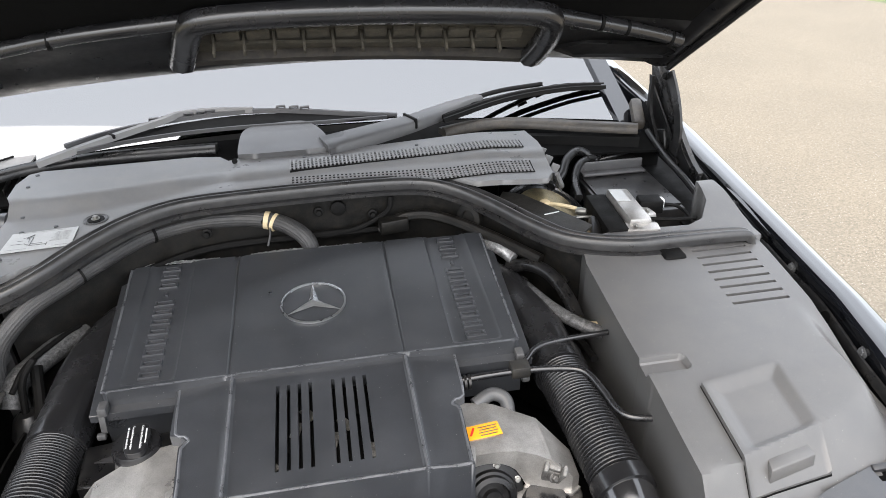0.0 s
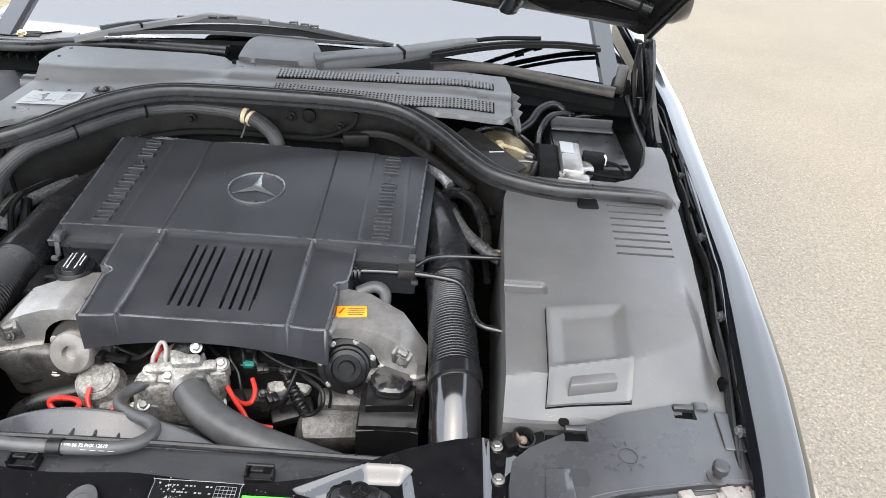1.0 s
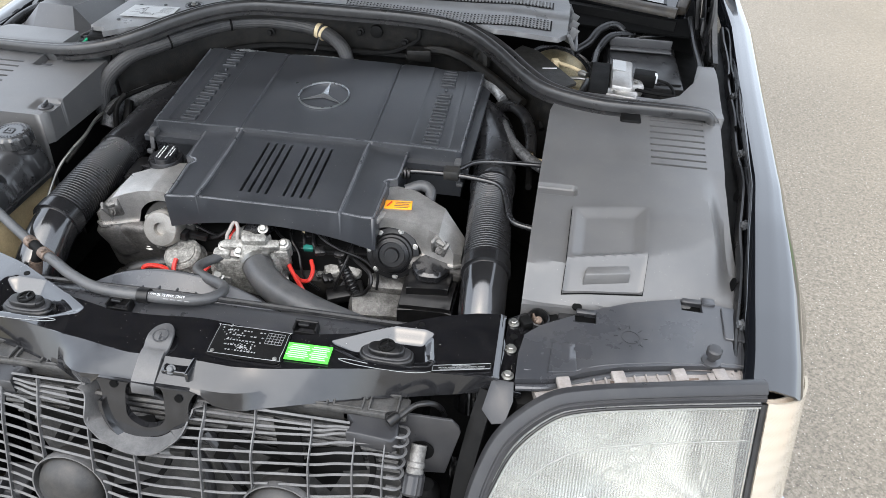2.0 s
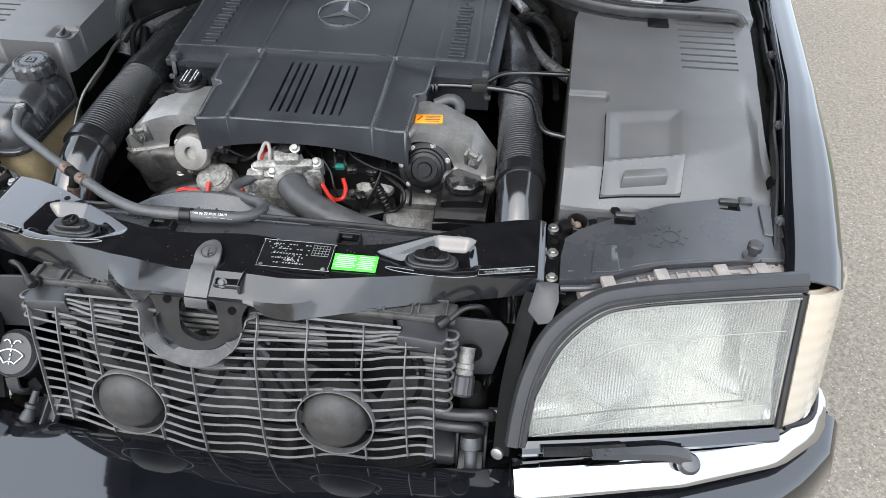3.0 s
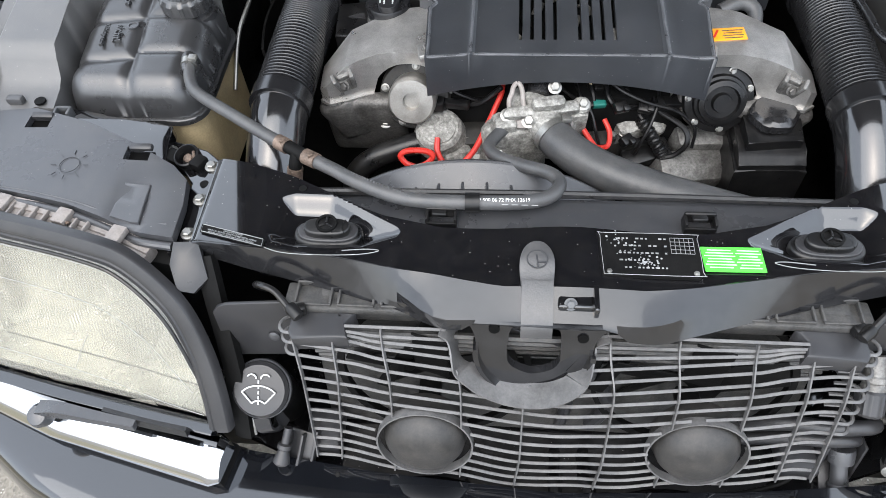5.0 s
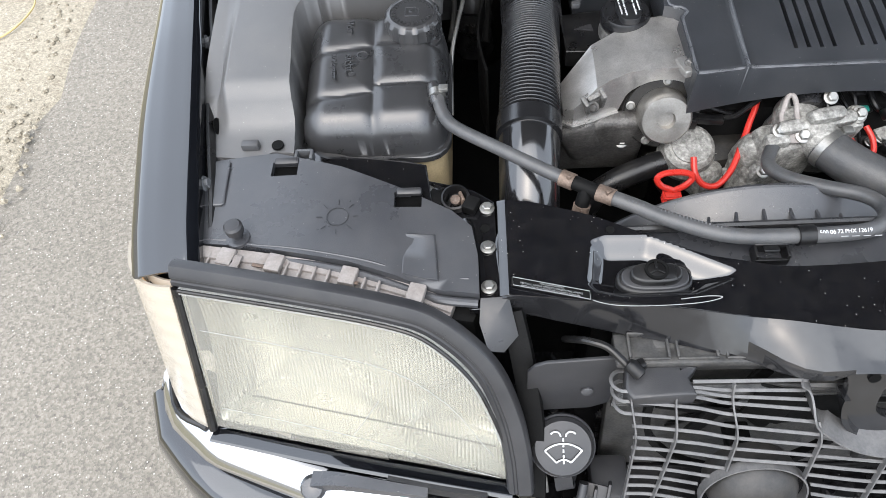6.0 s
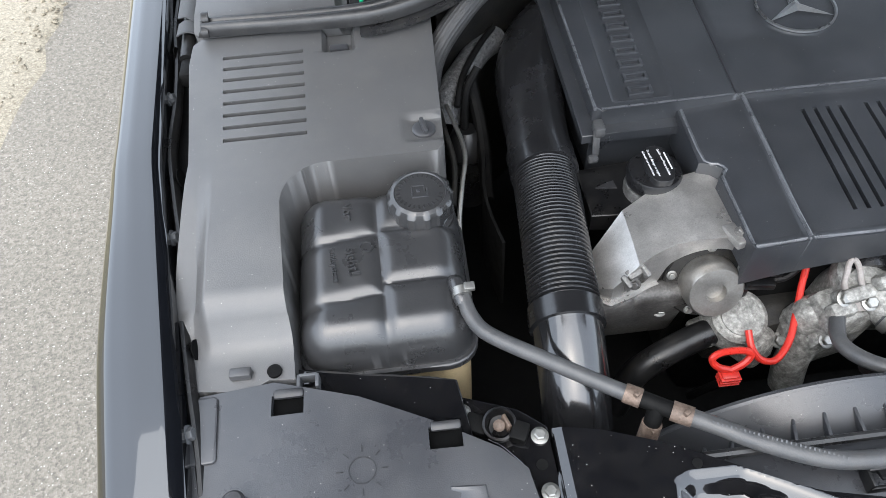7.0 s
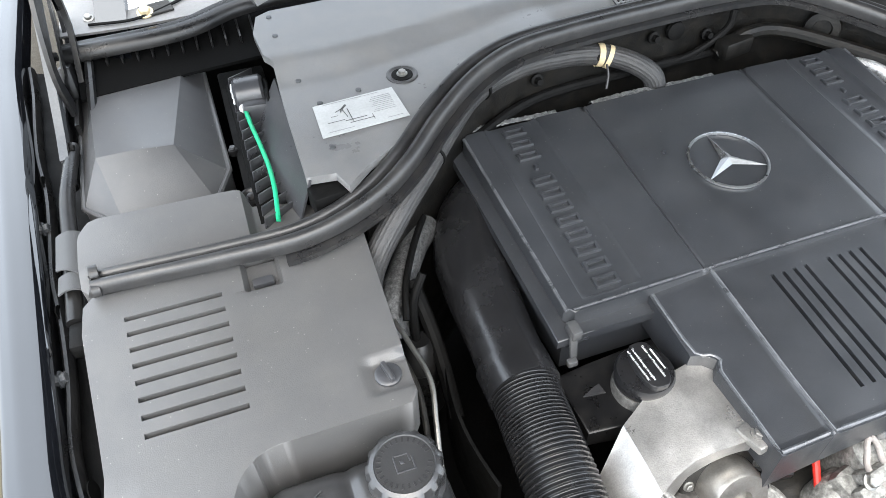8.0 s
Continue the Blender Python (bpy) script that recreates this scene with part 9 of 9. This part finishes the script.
sc_ = thing("scuttle_panel", (0, 1.18, 0.88), "dusty black scuttle panel and rubber strip below the windscreen", "scuttle")
part("panel", sheet(lambda u, v: (-0.86 + 1.72 * u, 1.10 + 0.16 * v - 0.05 * (2 * u - 1) ** 2, 0.905 + 0.040 * v), 24, 4, 0.006), "felt", sc_)
flat = [(-0.020, -0.010), (0.020, -0.010), (0.021, 0.0), (0.012, 0.010), (0.002, 0.012), (-0.004, 0.006), (-0.018, 0.006)]
part("rubber_strip", sweep(spline([(-0.875, 1.135, 0.940), (-0.70, 1.125, 0.950), (-0.60, 1.160, 0.955), (-0.44, 1.175, 0.960), (-0.20, 1.165, 0.962)], 6), flat), "rubber", sc_, smooth=60)
part("rubber_strip", sweep(spline([(0.33, 1.165, 0.955), (0.42, 1.190, 0.957), (0.52, 1.185, 0.957), (0.66, 1.140, 0.953), (0.80, 1.095, 0.950)], 6), flat), "dusttrim", sc_, "dusty rubber strip", smooth=60)
part("under_strip", sweep(spline([(0.50, 1.150, 0.925), (0.66, 1.115, 0.922), (0.80, 1.08, 0.920)], 6), [(-0.01, -0.014), (0.01, -0.014), (0.01, 0.014), (-0.01, 0.014)]), "dark", sc_)
for k in range(13):
    part("grid_rib", box((-0.86 + 0.023 * k, 1.135, 0.915), (0.003, 0.05, 0.036), 0.001, (10, 0, 0)), "rubber", sc_)
part("side_trim", box((0.822, 1.15, 0.965), (0.030, 0.10, 0.030), 0.010, (18, 0, -15)), "dusttrim", sc_, "dusty trim at the foot of the pillar")
part("side_plate", sheet(lambda u, v: (-0.875 + 0.26 * u, 1.158 + 0.15 * v + 0.03 * (2 * u - 1) ** 2 * 0.3, 0.952 + 0.006 * v), 8, 4, 0.004), "dullplate", sc_, "pale dusty metal edge")
part("plate_seam", tube([(-0.83, 1.180, 0.956), (-0.76, 1.172, 0.956), (-0.70, 1.20, 0.957), (-0.66, 1.23, 0.958)], 0.0025, 6), "dark", sc_)
hexbolt("bolt", (-0.830, 1.205, 0.955), 0.006, "steel", sc_, (0, -0.3, 1))
hexbolt("bolt", (-0.742, 1.185, 0.957), 0.009, "cream", sc_, (0, -0.3, 1))
part("bolt_tab", box((-0.725, 1.195, 0.956), (0.05, 0.035, 0.004), 0.001, (2, 0, 12)), "grime", sc_)

wp = thing("windscreen_wiper", (0.0, 1.2, 0.94), "black windscreen wiper arm under a grey cover", "wiper", "windscreen wipers")
cov = smooth_loop([(-0.142, 1.056), (-0.143, 1.093), (-0.133, 1.172), (-0.090, 1.198), (-0.016, 1.206), (0.014, 1.190), (0.040, 1.140), (0.058, 1.092), (0.064, 1.060), (0.030, 1.048), (-0.04, 1.045), (-0.11, 1.046)])
part("pivot_cover", slab(cov, lambda x, y: 0.986 + 0.012 * step(1.05, 1.16, y) - 0.35 * max(0, abs(x + 0.04) - 0.08) ** 1.3, 0.03, 0.012, 0.010, wall=0.955), "lidgrey", wp, "rounded grey pivot cover", smooth=60)
part("cover_pin", lathe([(0.006, 0), (0.006, 0.003), (0.002, 0.004)], (-0.148, 1.04, 0.975), (-0.4, -0.8, 0.5), 12), "dark", wp)
arm_prof = lambda q: [(a * (1 - 0.62 * q), b * (1 - 0.4 * q)) for a, b in ((-0.036, -0.024), (0.036, -0.024), (0.037, 0.002), (0.028, 0.010), (-0.030, 0.010), (-0.037, 0.002))]
part("arm", sweep(spline([(0.045, 1.065, 0.985), (0.12, 1.088, 0.992), (0.25, 1.140, 0.998), (0.36, 1.205, 1.004), (0.44, 1.245, 1.008)], 6), arm_prof), "lidgrey", wp, "tapering grey arm", smooth=50)
part("arm_clip", box((0.25, 1.140, 0.9985), (0.006, 0.056, 0.024), 0.002, (0, 0, 25)), "dark", wp)
part("rod", tube([(0.42, 1.238, 1.007), (0.50, 1.270, 1.012), (0.62, 1.305, 1.010)], 0.006, 8), "dark", wp)
for dy, dz, w in ((0.0, 0.0, 0.007), (-0.016, -0.003, 0.005)):
    part("blade", sweep(spline([(0.33, 1.160 + dy, 0.993 + dz), (0.50, 1.242 + dy, 1.004 + dz), (0.66, 1.275 + dy, 1.008 + dz), (0.78, 1.280 + dy, 1.004 + dz)], 6), [(-w, -0.004), (w, -0.004), (w * 0.6, 0.006), (-w * 0.6, 0.006)]), "dark", wp)
for x in (0.42, 0.46, 0.565, 0.615, 0.655, 0.69):
    yb = lerp(x, [0.33, 0.50, 0.66, 0.84], [1.17, 1.256, 1.305, 1.318])
    part("blade_bridge", join(box((x - 0.010, yb, 0.998), (0.004, 0.007, 0.010), 0.001, (0, 0, 14)), box((x, yb + 0.003, 1.003), (0.024, 0.007, 0.004), 0.001, (0, 0, 14)), box((x + 0.010, yb + 0.005, 0.998), (0.004, 0.007, 0.010), 0.001, (0, 0, 14))), "dark", wp)
wq = thing("windscreen_wiper", (-0.25, 1.25, 0.94), "black windscreen wiper blade lying along the glass", "wiper", "windscreen wipers")
BLADE = [(-0.505, 1.150, 0.988), (-0.42, 1.192, 0.992), (-0.30, 1.224, 0.995), (-0.16, 1.240, 0.996), (-0.02, 1.230, 0.996), (0.11, 1.203, 0.996), (0.22, 1.188, 0.996)]


def deflector(q):
    w = lerp(q, [0, 0.17, 0.35, 0.5, 0.66, 0.83, 1.0], [0.010, 0.026, 0.040, 0.050, 0.048, 0.024, 0.005])
    return [(-w, -0.005), (w, -0.003), (w, 0.001), (0.2 * w, 0.0), (-w, -0.002)]


part("deflector", sweep(spline(BLADE, 6), deflector), "felt", wq, "black rubber blade with its wind deflector", smooth=50)
part("blade", sweep(spline([(-0.52, 1.160, 0.998), (-0.448, 1.219, 1.0), (-0.351, 1.257, 1.002), (-0.209, 1.289, 1.003), (-0.057, 1.281, 1.003), (0.13, 1.219, 1.0), (0.225, 1.190, 0.998)], 6), [(-0.006, -0.006), (0.006, -0.006), (0.004, 0.004), (-0.004, 0.004)]), "bezel", wq, "thin metal blade carrier")
part("rubber_edge", sweep(spline([(-0.49, 1.132, 0.990), (-0.399, 1.163, 0.994), (-0.265, 1.188, 0.996), (-0.123, 1.193, 0.997), (0.025, 1.184, 0.997), (0.20, 1.184, 0.997)], 6), [(-0.004, -0.004), (0.004, -0.004), (0.003, 0.004), (-0.003, 0.004)]), "bezel", wq)
part("arm", sweep(spline([(-0.575, 1.128, 0.974), (-0.50, 1.150, 0.990), (-0.423, 1.178, 1.003), (-0.327, 1.243, 1.010), (-0.284, 1.288, 1.010), (-0.20, 1.298, 1.008), (-0.118, 1.290, 1.006)], 6), lambda q: [(a * (1 - 0.55 * q), b) for a, b in ((-0.014, -0.006), (0.014, -0.006), (0.009, 0.006), (-0.009, 0.006))]), "grey", wq, "slim grey arm", smooth=50)
part("arm_joint", box((-0.423, 1.178, 1.007), (0.006, 0.026, 0.010), 0.002, (0, 0, 38)), "dark", wq)
for x in (-0.345, -0.318, -0.268, -0.240, -0.218, -0.050, -0.018, 0.008):
    yb = lerp(x, [-0.351, -0.209, -0.057, 0.13], [1.262, 1.294, 1.286, 1.224])
    part("blade_bridge", join(box((x - 0.010, yb, 1.006), (0.004, 0.008, 0.012), 0.001), box((x, yb, 1.011), (0.022, 0.008, 0.004), 0.001), box((x + 0.009, yb, 1.006), (0.004, 0.008, 0.012), 0.001)), "bezel", wq)

# ---- open hood on its hinges ----
hd = thing("hood", (0, 1.05, 1.10), "open black hood seen from its lined underside", "hood")
TH = radians(37)
CY, CZ = math.cos(TH), math.sin(TH)


def hood_pt(x, d, off):
    """A place on the hood: x across, d metres from its rear edge, off below its skin."""
    camber = 0.062 * (1 - (x / 0.87) ** 2)
    return (x, 1.085 - d * CY - off * CZ, 1.125 + camber + d * CZ - off * CY)


part("skin", sheet(lambda u, v: hood_pt((-0.868 + 1.736 * u) * (1 + 0.07 * v), -0.03 + 1.30 * v, 0.0), 30, 20, 0.006), "bodypaint", hd, "glossy black outer skin", smooth=60)
part("lining", sheet(lambda u, v: hood_pt((-0.80 + 1.6 * u) * (1 + 0.05 * v), 0.20 + 1.00 * v, 0.022), 24, 16, 0.010), "felt", hd, "black sound-deadening lining", smooth=60)
part("rear_frame", sheet(lambda u, v: hood_pt(-0.845 + 1.69 * u, -0.02 + 0.26 * v, 0.014 + 0.012 * math.sin(v * math.pi) + 0.004 * math.sin(v * 9)), 40, 14, 0.02), "blackpart", hd, "black pressed steel frame", smooth=60)
for s in (1, -1):
    part("side_frame", sheet(lambda u, v, s=s: hood_pt(s * (0.78 + 0.08 * u) * (1 + 0.07 * v), 0.0 + 1.20 * v, 0.018 + 0.014 * math.sin(u * math.pi)), 6, 20, 0.02 * s), "blackpart", hd)
    part("side_rubber", tube([hood_pt(s * (0.845 + 0.06 * d), d, 0.03) for d in (0.0, 0.2, 0.5, 0.9, 1.15)], 0.010, 10), "rubber", hd, "rubber edge strip")
    pr = part("frame_pressing", slab([(s * a, b) for a, b in ((0.54, 0.0), (0.60, -0.035), (0.80, -0.015), (0.815, 0.02), (0.78, 0.045), (0.60, 0.04))], lambda x, y: 0.0, 0.008, 0.05, 0.003), "blackpart", hd)
    for v in pr.data.vertices:
        q = v.co + Vector((0, 1.05, 1.10))
        v.co = Vector(hood_pt(q.x, 0.08 + (q.y), 0.032 - q.z)) - Vector((0, 1.05, 1.10))
    hg = part("hinge", join(box((s * 0.884, 1.05, 0.880), (0.006, 0.26, 0.055), 0.003, (8, 0, 0)), box((s * 0.872, 1.12, 0.905), (0.020, 0.10, 0.05), 0.006, (-20, 0, 0))), "blackpart", hd, "black steel hinge")
    if s > 0:
        web = bmesh.new()
        wf = web.faces.new([web.verts.new((s * (0.872 + 0.02 * (1.1 - z)), y, z)) for y, z in ((1.205, 1.075), (1.14, 1.085), (1.095, 1.075), (1.075, 1.02), (1.045, 0.965), (0.995, 0.915), (0.945, 0.890), (0.955, 0.872), (1.06, 0.868), (1.15, 0.880), (1.175, 0.95))])
        up_ = bmesh.ops.extrude_face_region(web, geom=[wf])["geom"]
        bmesh.ops.translate(web, verts=[g for g in up_ if isinstance(g, bmesh.types.BMVert)], vec=(s * 0.004, 0, 0))
        bmesh.ops.recalc_face_normals(web, faces=web.faces)
        part("hinge_arm", web, "satin", hg, "pressed black steel hinge arm")
    bar = [(-0.015, -0.003), (0.015, -0.003), (0.015, 0.003), (-0.015, 0.003)]
    part("link", sweep(spline(mirrored([(0.868, 1.19, 1.095), (0.874, 1.120, 1.035), (0.880, 1.060, 0.975), (0.886, 0.979, 0.907), (0.886, 0.925, 0.885)], s), 5), [(-0.010, -0.006), (0.010, -0.006), (0.010, 0.006), (-0.010, 0.006)], up=(1, 0, 0)), "link" if s < 0 else "satin", hg, "flat steel link")
    part("link", sweep(spline(mirrored([(0.866, 1.209, 0.970), (0.868, 1.165, 0.915), (0.868, 1.134, 0.889), (0.870, 1.07, 0.882), (0.870, 1.005, 0.878)], s), 5), bar, up=(1, 0, 0)), "satin", hg)
    part("link", sweep(spline(mirrored([(0.862, 1.085, 1.085), (0.868, 1.050, 1.03), (0.874, 1.030, 0.96), (0.872, 1.035, 0.900)], s), 5), bar, up=(1, 0, 0)), "satin", hg)
    part("hinge_plate", sheet(lambda u, v, s=s: (s * (0.862 + 0.02 * v), 1.05 + 0.14 * u, 0.90 + (0.05 + 0.10 * u) * (1 - v)), 4, 3, 0.004 * s), "blackpart", hg)
    part("inner_link", sweep(spline(mirrored([(0.852, 1.15, 1.06), (0.850, 1.14, 0.98), (0.856, 1.09, 0.91)], s), 5), [(-0.006, -0.004), (0.006, -0.004), (0.006, 0.004), (-0.006, 0.004)], up=(1, 0, 0)), "blackpart", hg)
    for p in ((0.880, 1.060, 0.975), (0.886, 0.945, 0.893), (0.868, 1.15, 0.90), (0.862, 1.09, 1.075)):
        hexbolt("pivot_bolt", (s * p[0] - s * 0.006, p[1], p[2]), 0.007, "dark", hg, (-s, 0, 0))
    part("hinge_cable", tube(mirrored([(0.84, 1.12, 0.93), (0.845, 1.02, 0.90), (0.85, 0.93, 0.885), (0.846, 0.85, 0.875)], s), 0.007, 8), "rubber", hg)
# round bar and intake frame along the rear of the hood
part("rear_bar", tube([hood_pt(x, d, 0.034) for x, d in ((-0.80, 0.165), (-0.65, 0.195), (-0.48, 0.221), (-0.35, 0.238), (-0.15, 0.250))], 0.014, 14), "duct", hd, "round black bar")
part("rear_bar", tube([hood_pt(x, d, 0.034) for x, d in ((0.50, 0.228), (0.63, 0.195), (0.72, 0.172), (0.80, 0.148))], 0.015, 14), "duct", hd, "round black bar")
for x, d in ((-0.40, 0.231), (-0.56, 0.208), (0.60, 0.203), (0.66, 0.187), (0.77, 0.156)):
    part("bar_band", tube([hood_pt(x, d, 0.034), hood_pt(x + 0.006, d - 0.001, 0.034)], 0.017, 14, 1), "dark", hd)
ring = [hood_pt(x, d, 0.046) for x, d in ((-0.206, 0.095), (-0.186, 0.165), (-0.160, 0.245), (-0.120, 0.265), (0.0, 0.268), (0.20, 0.262), (0.42, 0.255), (0.485, 0.240), (0.505, 0.190), (0.508, 0.110), (0.500, 0.045))]
fr_ = part("intake_frame", sweep(spline(ring, 5), [(-0.022, -0.016), (0.0, -0.022), (0.022, -0.016), (0.025, 0.0), (0.018, 0.014), (0.0, 0.018), (-0.018, 0.014), (-0.025, 0.0)], up=(0, -CZ, -CY)), "duct", hd, "black rubber intake frame", smooth=60)
part("intake_frame_lower", sweep(spline([hood_pt(x, d, 0.040) for x, d in ((-0.206, 0.100), (-0.10, 0.092), (0.10, 0.075), (0.30, 0.058), (0.50, 0.042))], 5), [(-0.012, -0.01), (0.012, -0.01), (0.010, 0.008), (-0.010, 0.008)], up=(0, -CZ, -CY)), "dusttrim", hd, "dusty rubber lower edge")
part("intake_panel", sheet(lambda u, v: hood_pt(-0.18 + 0.67 * u, 0.07 + 0.17 * v, 0.030), 10, 3, 0.004), "oldfoam", hd, "dusty brown foam")
for k in range(11):
    x = -0.105 + 0.054 * k
    d = lerp(x, [-0.10, 0.45], [0.188, 0.150])
    part("intake_cell", box(hood_pt(x, d, 0.036), (0.042, 0.012, 0.024), 0.003, (42, 0, 0)), "oldfoam", fr_)
    part("cell_wall", box(hood_pt(x - 0.027, d - 0.01, 0.038), (0.005, 0.014, 0.07), 0.001, (-48, 0, 0)), "oldfoam", fr_)
part("intake_ledge", sweep([Vector(hood_pt(x, d, 0.040)) for x, d in ((-0.14, 0.165), (0.45, 0.125))], [(-0.006, -0.003), (0.006, -0.003), (0.006, 0.003), (-0.006, 0.003)], up=(0, -CZ, -CY)), "oldfoam", hd)

mr = thing("door_mirror", (1.0, 1.72, 0.95), "black door mirror housing", "mirror")
part("housing", lathe([(0.02, -0.10), (0.07, -0.085), (0.085, -0.04), (0.085, 0.04), (0.07, 0.085), (0.02, 0.10)], (1.06, 1.78, 1.04), (1, 0, 0), 28), "bodypaint", mr, smooth=60)
part("arm", box((0.955, 1.80, 1.0), (0.08, 0.05, 0.05), 0.015), "bodypaint", mr)
